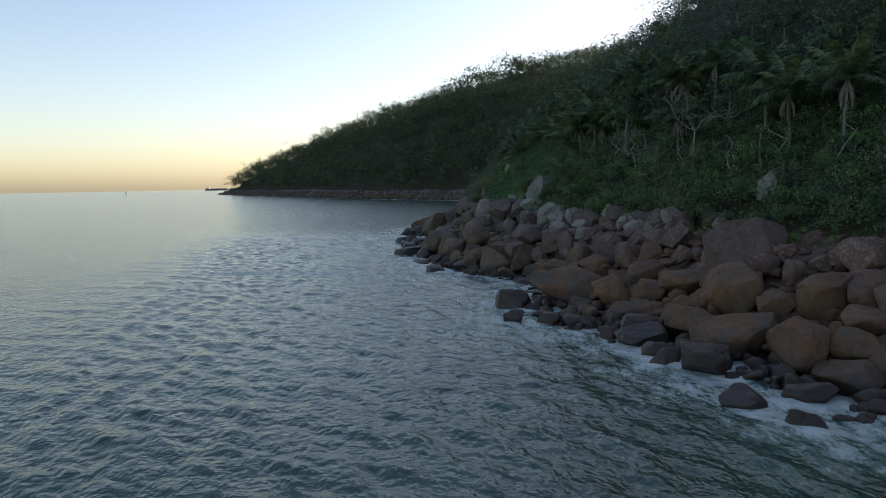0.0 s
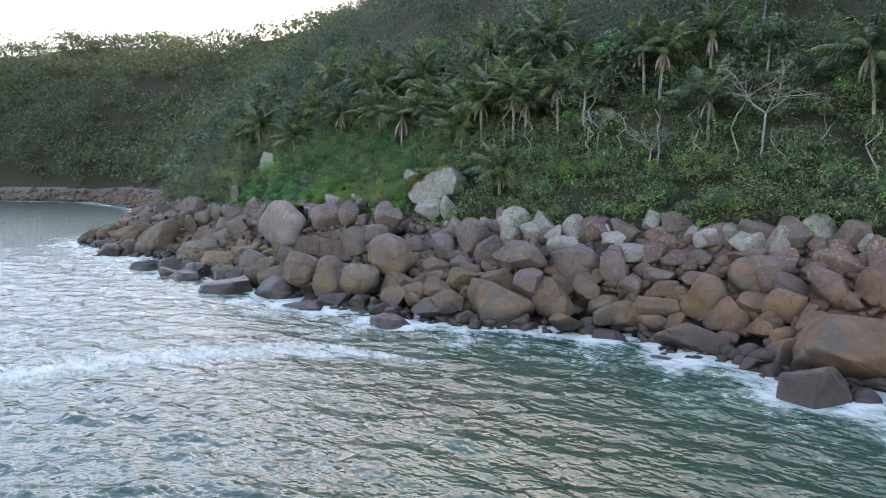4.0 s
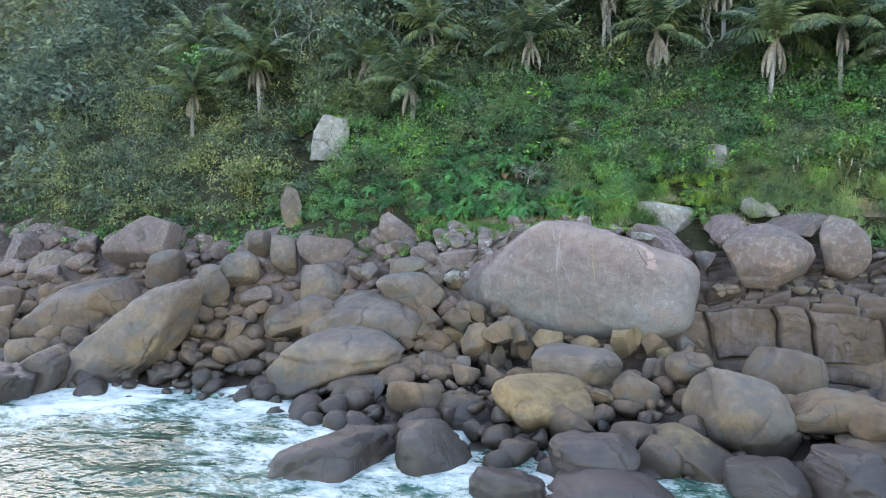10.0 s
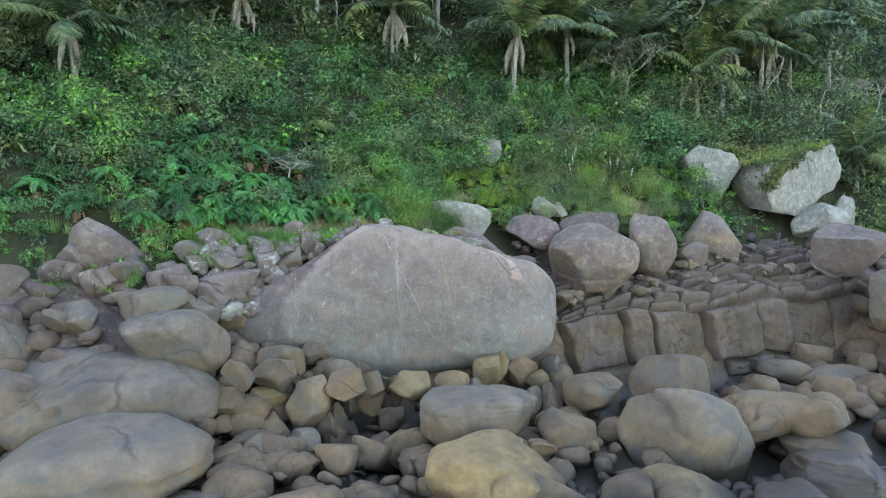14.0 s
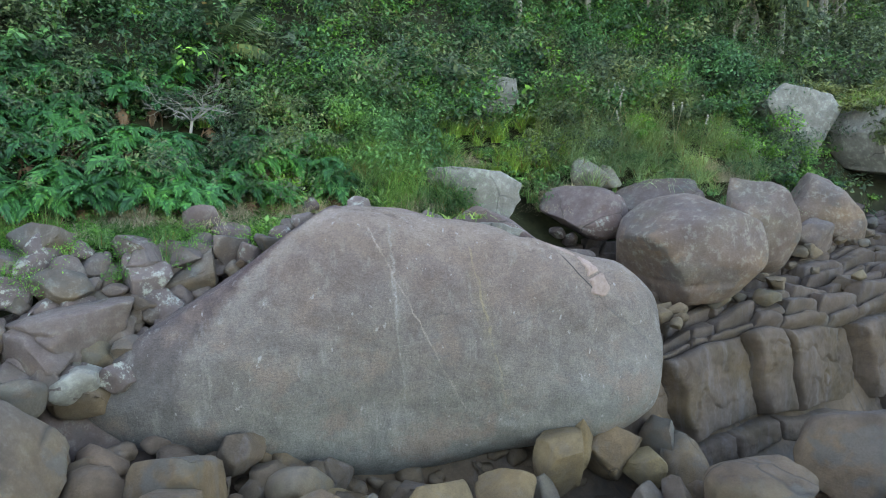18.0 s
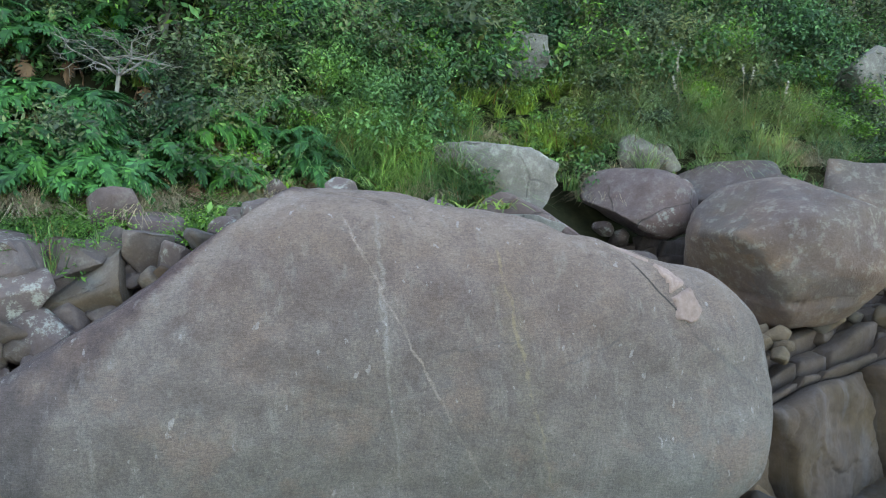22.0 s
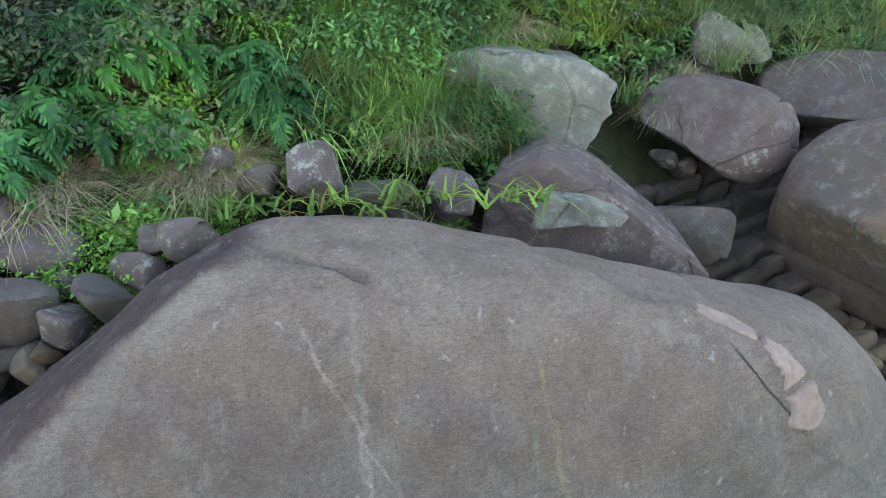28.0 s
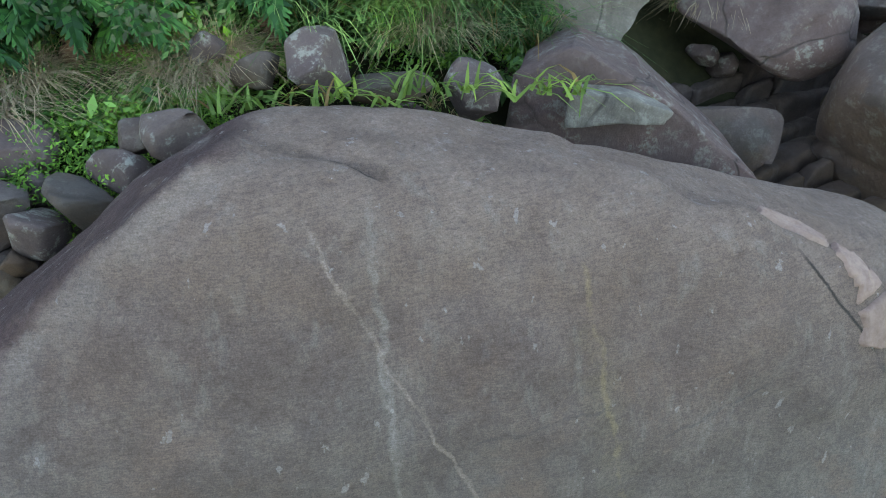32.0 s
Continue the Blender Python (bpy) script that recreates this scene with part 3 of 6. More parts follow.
def boulder_shape(seed, sub=3, cuts=5, blunt=0.05, rough=0.07, reach=(0.50, 0.86), joints=0, square=None):
    """A unit boulder: a worn ball, a little square, with blunt flats, sharper and more of them on broken rock."""
    rng = np.random.default_rng(seed)
    v, f = SPHERES[sub]
    v = np.sign(v) * np.abs(v) ** (rng.uniform(0.62, 0.86, 3) if square is None else np.full(3, square))
    for k in range(cuts):
        nrm = rng.normal(size=3)
        nrm /= np.linalg.norm(nrm)
        d = rng.uniform(*reach)
        over = blunt * np.logaddexp(0, (v @ nrm - d) / blunt)
        v = v - np.outer(over * 0.95, nrm)
    v = v * (1 + fbm(v, 0.8, 3, seed * 0.37) * rough * 1.3 + fbm(v, 2.6, 4, seed * 0.71) * rough * 0.45 + fbm(v, 8.0, 3, seed * 0.5) * rough * 0.22)[:, None]
    for k in range(joints):
        # an old split: a groove with one lip a little higher
        nrm = np.array((rng.normal() * 0.9, rng.normal() * 0.5, rng.normal() * 0.5 + (0.9 if k % 2 else 0.1)))
        nrm /= np.linalg.norm(nrm)
        side = v @ nrm - rng.uniform(-0.25, 0.4) + 0.16 * fbm(v, 1.4, 3, seed + k * 5.0)
        ease = np.clip((fbm(v, 0.9, 2, seed + 3.0 + k) + 0.65) * 3.0, 0, 1)
        v = v * (1 - (0.10 * np.exp(-(side / 0.026) ** 2) - 0.034 / (1 + np.exp(-side / 0.012))) * ease)[:, None]
    lo, hi = v.min(0), v.max(0)
    return (v - (lo + hi) / 2) / ((hi - lo) / 2), f


KINDS = [boulder_shape(s, 4, 7 + s % 6, 0.05 if s % 3 == 0 else 0.014, 0.07, (0.44, 0.78), s % 2) for s in range(14)]
SMALL_KINDS = [boulder_shape(40 + s, 3, 8 + s % 6, 0.014, 0.07, (0.42, 0.76)) for s in range(14)]
KIND_MESH = [mesh_of("boulder_shape", v, f, ROCK) for v, f in KINDS]
KIND_PALE = [mesh_of("pale_boulder_shape", v, f, PALE) for v, f in KINDS[:6]]
SIT = []


def boulder(x, y, z, w, d, h, turn=0.0, lean=0.0, seed=0, cuts=5, label="", mat=None, square=None):
    """A boulder of its own shape; x, y, z is its middle, w, d, h its full size."""
    broken = cuts > 6
    v, f = boulder_shape(seed, 5 if w > 4 else 4, cuts + (5 if broken else 3 if cuts else 0), 0.012 if broken else 0.05, 0.055 if broken else 0.075, (0.42, 0.74) if broken else (0.56, 0.88), 2 if mat == GREY and w > 6 else 1, square)
    if mat == WET:
        v = v * (1 + fbm(v * np.array([0.6, 0.6, 2.6]), 2.2, 4, seed) * 0.045)[:, None]
    ob = new("boulder", mesh_of("boulder", v * np.array([w, d, h]) / 2, f, mat or ROCK))
    ob.matrix_basis = pose(x, y, z, 0, lean, turn)
    SIT.append((x, y, max(w, d) / 2))
    return tagged(ob, label or "large rounded granite boulder resting among the shore rocks", "boulder", "boulders of the rocky shore")


LABEL_G = "smooth grey granite boulder resting on the shore rocks"
LABEL_O = "ochre-brown granite boulder near the waterline"
LABEL_P = "purple-grey granite boulder on the upper shore"
LABEL_W = "pale lichen-covered rock at the foot of the slope"
LABEL_D = "dark wet rock at the edge of the sea"
LABEL_Y = "yellow-ochre granite boulder before the great boulder"
LABEL_R = "pale beige rounded granite boulder above the surf"
boulder(-110.1, 81.5, 4.6, 10.3, 8.9, 4.5, 23, -4, 1300, 4, LABEL_G, GREY, 0.5)

boulder(-116.6, 81.7, 4.6, 6.6, 5.7, 4.1, 29, 4, 1301, 5, LABEL_G, GREY, 0.55)

boulder(-111.3, 77.2, 1.9, 11.5, 9.9, 5.5, 26, -6, 1302, 4, LABEL_G, GREY, 0.8)

boulder(-93.3, 71.0, 1.6, 6.8, 5.8, 4.3, 9, 0, 2303, 4, LABEL_Y, YELLOW, 0.7)

boulder(-91.7, 76.2, 2.9, 6.4, 5.5, 3.4, 6, 0, 1304, 5, LABEL_G, GREY, 0.55)

boulder(-81.2, 71.6, 1.7, 6.9, 5.9, 6.0, -6, 24, 1305, 3, LABEL_G, GREY, 0.82)

boulder(-77.8, 76.4, 3.6, 5.3, 4.5, 3.6, -9, 14, 1306, 4, LABEL_G, GREY, 0.85)

boulder(-75.4, 71.8, 2.4, 6.2, 5.4, 3.4, -13, 0, 1307, 5, LABEL_O, OCHRE)

boulder(-83.8, 76.3, 3.4, 3.6, 3.1, 2.4, -3, 0, 1310, 6, LABEL_O, OCHRE)

boulder(-87.5, 73.6, 2.4, 3.2, 2.7, 2.5, 1, 0, 1311, 6, LABEL_O, OCHRE)

boulder(-107.4, 72.7, 1.1, 4.1, 3.5, 2.3, 24, 0, 1312, 6, LABEL_O, OCHRE)

boulder(-116.1, 85.5, 7.1, 4.9, 4.2, 3.7, 27, 0, 1313, 4, LABEL_G, GREY)

boulder(-106.8, 83.1, 7.0, 5.9, 5.1, 3.6, 20, 0, 1314, 4, LABEL_G, GREY)

boulder(-118.0, 88.8, 9.5, 5.5, 4.7, 4.5, 27, 20, 1315, 8, LABEL_P, PURPLE)

boulder(-110.6, 90.5, 11.5, 4.3, 3.7, 3.1, 21, 25, 1316, 9, LABEL_P, PURPLE)



def perched_boulder():
    """A big rounded boulder with a domed crown, flanks that draw in below and a broken flat foot."""
    v, f = SPHERES[5]
    v = np.sign(v) * np.abs(v) ** 0.74
    for nrm, d in (((-0.90, -0.2, -0.40), 0.70), ((0.78, -0.25, -0.58), 0.66), ((0.05, -0.85, -0.52), 0.72), ((0.1, 0.0, -1.0), 0.70), ((0.55, -0.1, 0.82), 0.84), ((-0.62, -0.2, 0.76), 0.86), ((0.3, -0.95, 0.20), 0.78), ((-0.5, -0.85, 0.1), 0.80), ((-0.15, -0.45, 0.88), 0.86), ((0.9, -0.4, 0.1), 0.84)):
        nrm = np.array(nrm) / np.linalg.norm(nrm)
        v = v - np.outer(0.035 * np.logaddexp(0, (v @ nrm - d) / 0.035) * 0.92, nrm)
    v = v * (1 + fbm(v, 0.9, 3, 17.0) * 0.06 + fbm(v, 2.8, 4, 5.0) * 0.022 + fbm(v, 9.0, 3, 2.0) * 0.006)[:, None]
    # a slab parting from the foot
    z = v[:, 2] + 0.42 + 0.10 * v[:, 0] + 0.05 * fbm(v, 1.4, 3, 9.0)
    ease = np.clip((0.35 - v[:, 0]) * 2.5, 0, 1)
    v = v * (1 - (0.06 * np.exp(-(z / 0.022) ** 2) - 0.05 / (1 + np.exp(np.clip(z / 0.015, -40, 40)))) * ease)[:, None]
    lo, hi = v.min(0), v.max(0)
    v = (v - (lo + hi) / 2) / (hi - lo) * np.array([6.6, 5.6, 5.0])
    ob = new("boulder", mesh_of("boulder", v, f, PLUM))
    ob.matrix_basis = pose(-78.1, 84.7, 10.5, 0, 0, -14)
    SIT.append((-78.1, 84.7, 3.3))
    return tagged(ob, "big rounded plum-grey boulder perched on the layered ledge", "boulder", "boulders of the rocky shore")


perched_boulder()


boulder(-72.6, 85.7, 11.1, 3.9, 3.4, 4.6, -13, 15, 1318, 5, LABEL_P, PLUM)

boulder(-64.7, 87.7, 11.2, 4.9, 4.2, 4.5, -40, 15, 1319, 5, LABEL_P, PLUM)

boulder(-75.3, 89.5, 12.4, 4.9, 4.2, 2.4, -10, 0, 1323, 7, LABEL_P, PURPLE)

boulder(-104.8, 63.2, -0.9, 8.3, 6.5, 5.8, 26, 0, 1324, 5, LABEL_D, WET)
boulder(-76.6, 65.8, 1.0, 5.4, 4.6, 3.0, -45, -6, 1501, 7, LABEL_D, WET)
boulder(-71.5, 64.8, 0.8, 5.0, 4.2, 2.6, -40, 5, 1502, 7, LABEL_D, WET)
boulder(-80.6, 64.6, 0.8, 4.0, 3.4, 2.4, -44, 0, 1503, 5, LABEL_D, WET)
boulder(-74.5, 68.6, 1.4, 4.4, 3.6, 2.4, -42, 8, 1504, 8, LABEL_O, OCHRE)

boulder(-98.7, 64.2, 0.1, 4.7, 3.7, 5.2, 18, 0, 1325, 6, LABEL_D, WET)

boulder(-98.9, 71.8, 0.2, 4.8, 4.1, 3.6, 15, 0, 1326, 6, LABEL_O, OCHRE)

boulder(-89.5, 64.6, 0.7, 5.1, 4.0, 3.6, 5, 0, 1327, 5, LABEL_D, WET)

boulder(-83.8, 67.8, 0.3, 5.7, 4.9, 3.3, -3, 10, 1328, 5, LABEL_Y, YELLOW)

boulder(-93.8, 61.7, -0.5, 4.4, 3.4, 4.0, 12, 0, 1329, 5, LABEL_D, WET)

boulder(-88.5, 61.5, -0.5, 7.3, 5.7, 4.0, 4, 0, 1330, 5, LABEL_D, WET)

boulder(-129.9, 75.5, 3.0, 16.0, 7.0, 5.6, 33, -36, 1331, 4, LABEL_G, GREY)

boulder(-143.8, 84.0, 3.5, 16.5, 14.2, 6.0, 45, -10, 1332, 4, LABEL_G, GREY)

boulder(-133.4, 84.8, 8.1, 4.0, 3.4, 4.1, 39, 0, 1333, 5, LABEL_G, GREY)

boulder(-126.2, 82.1, 7.0, 3.3, 2.8, 4.3, 35, 0, 1334, 4, LABEL_G, GREY)

boulder(-124.6, 84.4, 8.2, 3.9, 3.4, 3.8, 33, 0, 1335, 5, LABEL_G, GREY)

boulder(-124.5, 87.7, 10.3, 2.6, 2.2, 3.2, 32, 0, 1336, 5, LABEL_G, GREY)

boulder(-120.7, 86.1, 9.5, 2.6, 2.2, 4.2, 30, 0, 1337, 5, LABEL_G, GREY)

boulder(-139.7, 90.0, 10.1, 9.2, 7.9, 6.3, 40, 0, 1338, 7, LABEL_P, PURPLE)

boulder(-152.8, 90.0, 6.4, 6.2, 5.3, 5.9, 46, 0, 1339, 5, LABEL_G, GREY)

boulder(-135.7, 71.0, 1.0, 6.0, 4.7, 4.6, 48, 0, 1340, 6, LABEL_D, WET)

boulder(-136.6, 68.0, -0.7, 5.9, 4.6, 6.8, 50, 0, 1341, 5, LABEL_D, WET)

boulder(-105.1, 85.0, 8.0, 1.7, 1.5, 1.3, -0, 0, 1351, 5, LABEL_G, GREY)

boulder(-103.6, 85.3, 8.1, 1.7, 1.4, 1.2, -3, 0, 1352, 6, LABEL_W, PALE)

boulder(-103.6, 87.0, 9.2, 4.3, 3.7, 2.2, -3, -8, 1354, 7, LABEL_P, PURPLE)

boulder(-106.3, 86.5, 9.8, 2.1, 1.8, 1.3, 2, 0, 1355, 7, LABEL_P, PURPLE)

boulder(-107.7, 85.0, 8.8, 3.8, 3.3, 2.0, 5, 0, 1356, 5, LABEL_G, GREY)

boulder(-68.5, 85.5, 10.3, 2.2, 1.9, 2.0, -52, 0, 1360, 5, LABEL_P, PURPLE)

boulder(-54.3, 77.4, 6.3, 5.5, 4.7, 4.6, -48, 20, 1361, 5, LABEL_P, PURPLE)

boulder(-66.0, 78.5, 2.4, 3.9, 3.4, 2.1, -45, 0, 1362, 5, LABEL_G, GREY)

boulder(-64.3, 76.0, 1.6, 5.2, 4.4, 3.4, -48, -8, 1363, 5, LABEL_O, OCHRE)

boulder(-46.0, 72.1, 6.5, 7.0, 6.0, 6.4, 12, 10, 1364, 3, LABEL_R, ROSY)

boulder(-57.7, 75.6, 7.3, 5.3, 4.6, 4.7, 20, 8, 1365, 3, LABEL_G, GREY)

boulder(-57.6, 64.3, 4.2, 5.4, 4.6, 5.1, 24, 10, 1366, 5, LABEL_R, ROSY)

boulder(-53.3, 66.6, 3.3, 4.9, 4.2, 6.1, 20, -12, 1367, 6, LABEL_R, ROSY)

boulder(-46.9, 67.3, 3.3, 5.8, 5.0, 4.6, 14, 6, 1368, 4, LABEL_R, ROSY)

boulder(-42.3, 70.3, 2.8, 5.4, 4.7, 4.1, 9, 0, 1369, 5, LABEL_O, OCHRE)

boulder(-53.7, 76.2, 9.1, 4.1, 3.6, 2.9, 17, 0, 1370, 6, LABEL_P, PURPLE)

boulder(-56.2, 80.9, 10.7, 6.0, 5.2, 4.0, 18, -12, 1371, 8, LABEL_P, PURPLE)

boulder(-52.8, 86.9, 12.5, 4.7, 4.0, 3.6, 14, 0, 1372, 5, LABEL_W, PALE)

boulder(-49.4, 87.7, 12.9, 2.5, 2.2, 4.1, 12, 0, 1373, 5, LABEL_W, PALE)

boulder(-42.0, 78.6, 7.4, 3.8, 3.3, 5.3, 8, 0, 1374, 9, LABEL_P, PURPLE)

boulder(-39.5, 82.0, 9.2, 5.5, 4.8, 5.7, 6, 15, 1375, 10, LABEL_P, PURPLE)

boulder(-34.6, 84.8, 10.9, 5.2, 4.5, 5.6, 2, 0, 1376, 10, LABEL_W, PALE)

boulder(-34.9, 80.6, 7.4, 5.9, 5.0, 4.6, 2, 0, 1377, 9, LABEL_P, PURPLE)

boulder(-27.4, 78.8, 7.6, 7.1, 6.1, 4.0, -4, 0, 1378, 10, LABEL_P, PURPLE)

boulder(-29.0, 74.8, 3.9, 5.0, 4.3, 4.1, -2, 0, 1379, 7, LABEL_O, OCHRE)

boulder(-25.2, 71.2, 2.1, 8.1, 7.0, 6.3, -6, 0, 1380, 7, LABEL_O, OCHRE)

boulder(-38.9, 66.1, 1.5, 4.2, 3.6, 4.3, 6, 0, 1381, 7, LABEL_O, OCHRE)

boulder(-32.0, 66.2, 1.2, 5.7, 4.9, 2.9, -0, 0, 1382, 7, LABEL_O, OCHRE)

boulder(-37.2, 71.8, 3.0, 2.6, 2.1, 2.8, 5, 0, 1383, 5, LABEL_O, OCHRE)

boulder(-34.1, 74.3, 4.0, 5.5, 4.8, 3.0, 2, 0, 1384, 6, LABEL_O, OCHRE)

boulder(-19.9, 75.1, 2.8, 4.8, 4.2, 5.6, -10, 0, 1385, 6, LABEL_O, OCHRE)

boulder(-33.6, 60.7, -0.9, 6.4, 5.0, 4.3, 1, 0, 1386, 6, LABEL_D, WET)

boulder(-51.2, 60.6, -1.0, 7.4, 5.8, 3.5, 20, 0, 1387, 6, LABEL_D, WET)

boulder(-69.7, 59.8, -1.0, 8.5, 6.6, 6.0, 35, -6, 1388, 6, LABEL_D, WET)

boulder(-60.9, 62.4, 0.2, 6.9, 5.4, 5.6, 27, 0, 1389, 6, LABEL_D, WET)

boulder(-45.7, 60.3, -1.6, 4.5, 3.5, 2.6, 14, 0, 1391, 6, LABEL_D, WET)

boulder(-73.8, 69.4, 2.8, 3.6, 3.1, 3.0, 34, 0, 1394, 5, LABEL_O, OCHRE)

boulder(-69.8, 65.2, 2.0, 4.3, 3.7, 3.4, 33, 0, 1395, 5, LABEL_O, OCHRE)

boulder(-64.1, 64.8, 2.1, 6.0, 5.2, 3.7, 29, -8, 1396, 5, LABEL_O, OCHRE)

boulder(-45.0, 65.1, 0.8, 3.1, 2.7, 2.0, 12, 0, 1397, 5, LABEL_O, OCHRE)

boulder(-48.2, 63.5, 0.7, 4.3, 3.7, 2.4, 16, 0, 1398, 6, LABEL_O, OCHRE)

boulder(-44.3, 82.9, 9.5, 4.2, 3.6, 2.0, 9, 0, 1399, 8, LABEL_P, PURPLE)

boulder(-37.1, 77.2, 5.5, 3.7, 3.2, 2.9, 4, 0, 1400, 7, LABEL_P, PURPLE)

boulder(-53.0, 76.5, 5.7, 4.7, 4.1, 4.0, 17, 0, 1401, 8, LABEL_G, GREY)

boulder(-27.2, 85.7, 9.8, 2.7, 2.4, 3.1, -4, 0, 1402, 8, LABEL_W, PALE)

boulder(-24.1, 84.4, 8.3, 4.7, 4.1, 3.5, -6, 0, 1403, 9, LABEL_W, PALE)

boulder(-25.6, 77.9, 4.7, 3.8, 3.2, 2.1, -5, 0, 1405, 8, LABEL_O, OCHRE)

boulder(-17.4, 84.3, 7.2, 3.1, 2.7, 3.9, -11, 0, 1406, 9, LABEL_P, PURPLE)

boulder(-16.2, 86.0, 8.0, 5.2, 4.5, 3.1, 9, 10, 1407, 9, LABEL_W, PALE)

boulder(-16.4, 83.2, 6.3, 4.1, 3.6, 4.6, 10, 0, 1408, 7, LABEL_P, PURPLE)

boulder(-21.6, 82.6, 6.9, 7.3, 6.3, 4.4, 13, 0, 1409, 9, LABEL_P, PURPLE)

boulder(-8.5, 78.8, 2.7, 6.1, 5.3, 3.0, 5, 0, 1410, 6, LABEL_O, OCHRE)

boulder(-3.4, 80.9, 4.5, 5.4, 4.6, 5.3, 1, 12, 1411, 5, LABEL_O, OCHRE)

boulder(-14.2, 77.5, 2.4, 3.8, 3.3, 2.7, 9, 0, 1412, 6, LABEL_O, OCHRE)

boulder(0.6, 84.6, 6.9, 6.3, 5.4, 4.9, -2, 0, 1413, 5, LABEL_G, GREY)

boulder(-10.7, 83.9, 5.6, 4.0, 3.4, 2.7, 6, 0, 1414, 7, LABEL_P, PURPLE)

boulder(-7.4, 87.8, 8.1, 3.1, 2.7, 1.9, 3, 0, 1415, 8, LABEL_P, PURPLE)

boulder(-1.4, 73.7, 1.2, 7.1, 6.1, 3.1, -1, 0, 1416, 6, LABEL_O, OCHRE)

boulder(-11.2, 72.6, -1.1, 4.5, 3.5, 3.9, 7, 0, 1417, 6, LABEL_D, WET)

boulder(-1.4, 69.2, -1.5, 5.6, 4.3, 3.4, -1, 0, 1418, 6, LABEL_D, WET)

boulder(-13.3, 81.7, 4.6, 2.8, 2.4, 2.9, 8, 0, 1419, 6, LABEL_P, PURPLE)

boulder(-1.9, 88.4, 8.7, 4.1, 3.5, 2.1, -0, 0, 1420, 8, LABEL_P, PURPLE)

boulder(13.6, 75.1, 2.3, 14.3, 12.2, 6.3, 44, 0, 370, 13, LABEL_O, OCHRE)

boulder(22.0, 79.0, 4.6, 6.3, 5.4, 5.6, 37, 0, 371, 14, LABEL_O, OCHRE)

boulder(12.4, 63.9, -0.0, 5.6, 4.2, 5.4, 50, 0, 372, 15, LABEL_D, WET)

boulder(19.7, 72.1, 1.1, 5.0, 4.3, 2.2, 42, 0, 373, 16, LABEL_O, OCHRE)

boulder(28.4, 82.5, 4.7, 7.2, 6.1, 4.0, 32, 0, 374, 17, LABEL_O, OCHRE)

boulder(29.9, 90.0, 9.1, 8.9, 7.5, 8.2, 28, 0, 375, 13, LABEL_P, PURPLE)

boulder(37.6, 83.3, 5.0, 8.9, 7.6, 7.1, 26, 0, 376, 14, LABEL_O, OCHRE)

boulder(29.1, 76.0, 1.9, 7.3, 6.2, 2.6, 34, 0, 377, 15, LABEL_O, OCHRE)

boulder(36.2, 72.4, 1.0, 6.0, 4.5, 3.7, 31, 0, 378, 16, LABEL_D, WET)

boulder(39.3, 77.5, 2.0, 6.7, 5.7, 4.1, 27, 0, 379, 17, LABEL_O, OCHRE)

boulder(22.6, 61.6, -0.0, 2.8, 2.1, 3.1, 46, 0, 380, 13, LABEL_D, WET)

boulder(43.3, 71.1, 0.4, 3.7, 2.7, 1.8, 26, 0, 381, 14, LABEL_D, WET)

boulder(3.0, 84.1, 6.2, 6.6, 5.6, 4.9, 44, 0, 382, 15, LABEL_P, PURPLE)

boulder(26.2, 79.1, 3.8, 4.7, 4.0, 3.1, 35, 0, 383, 16, LABEL_O, OCHRE)

boulder(45.5, 78.3, 2.2, 8.8, 7.5, 4.9, 58, 0, 387, 15, LABEL_O, OCHRE)

boulder(51.3, 71.9, 1.0, 4.4, 3.3, 3.9, 59, 0, 388, 16, LABEL_D, WET)

boulder(38.7, 71.5, 0.9, 5.7, 4.3, 3.1, 64, 0, 389, 17, LABEL_D, WET)

boulder(47.1, 70.1, 0.2, 3.4, 2.6, 3.0, 62, 0, 390, 13, LABEL_D, WET)

boulder(60.0, 70.2, -0.2, 3.8, 2.9, 3.3, 57, 0, 391, 14, LABEL_D, WET)

boulder(65.7, 71.5, -0.2, 3.0, 2.3, 2.9, 52, 0, 392, 15, LABEL_D, WET)

boulder(60.4, 75.8, 0.4, 4.2, 3.2, 1.9, 52, 0, 393, 16, LABEL_D, WET)

boulder(59.2, 80.6, 1.3, 6.5, 5.5, 2.8, 50, 0, 394, 17, LABEL_O, OCHRE)

boulder(56.7, 83.5, 3.1, 4.9, 4.1, 3.4, 49, 0, 395, 13, LABEL_O, OCHRE)

boulder(47.4, 86.9, 6.0, 5.3, 4.5, 5.3, 52, 0, 396, 14, LABEL_O, OCHRE)

boulder(45.0, 83.6, 4.5, 4.0, 3.4, 4.0, 55, 0, 397, 15, LABEL_O, OCHRE)

boulder(41.1, 88.4, 7.1, 2.4, 2.0, 3.9, 53, 0, 398, 16, LABEL_P, PURPLE)

boulder(-34.3, 70.0, 3.2, 4.2, 3.8, 2.1, 11, 0, 1803, 7, LABEL_O, OCHRE)
boulder(-23.6, 74.6, 4.3, 3.8, 3.4, 4.1, 2, 18, 1808, 9, LABEL_P, PURPLE)
boulder(-16.9, 77.7, 4.1, 3.6, 3.2, 2.7, -4, 20, 1809, 7, LABEL_O, OCHRE)
boulder(-17.2, 73.4, 2.4, 2.9, 2.6, 3.1, -4, 12, 1810, 7, LABEL_O, OCHRE)
boulder(-15.2, 71.0, 1.3, 3.8, 3.4, 2.2, -5, 0, 1812, 9, LABEL_O, OCHRE)
boulder(-30.9, 67.9, 2.4, 5.2, 4.7, 2.7, 8, 6, 1814, 9, LABEL_O, OCHRE)
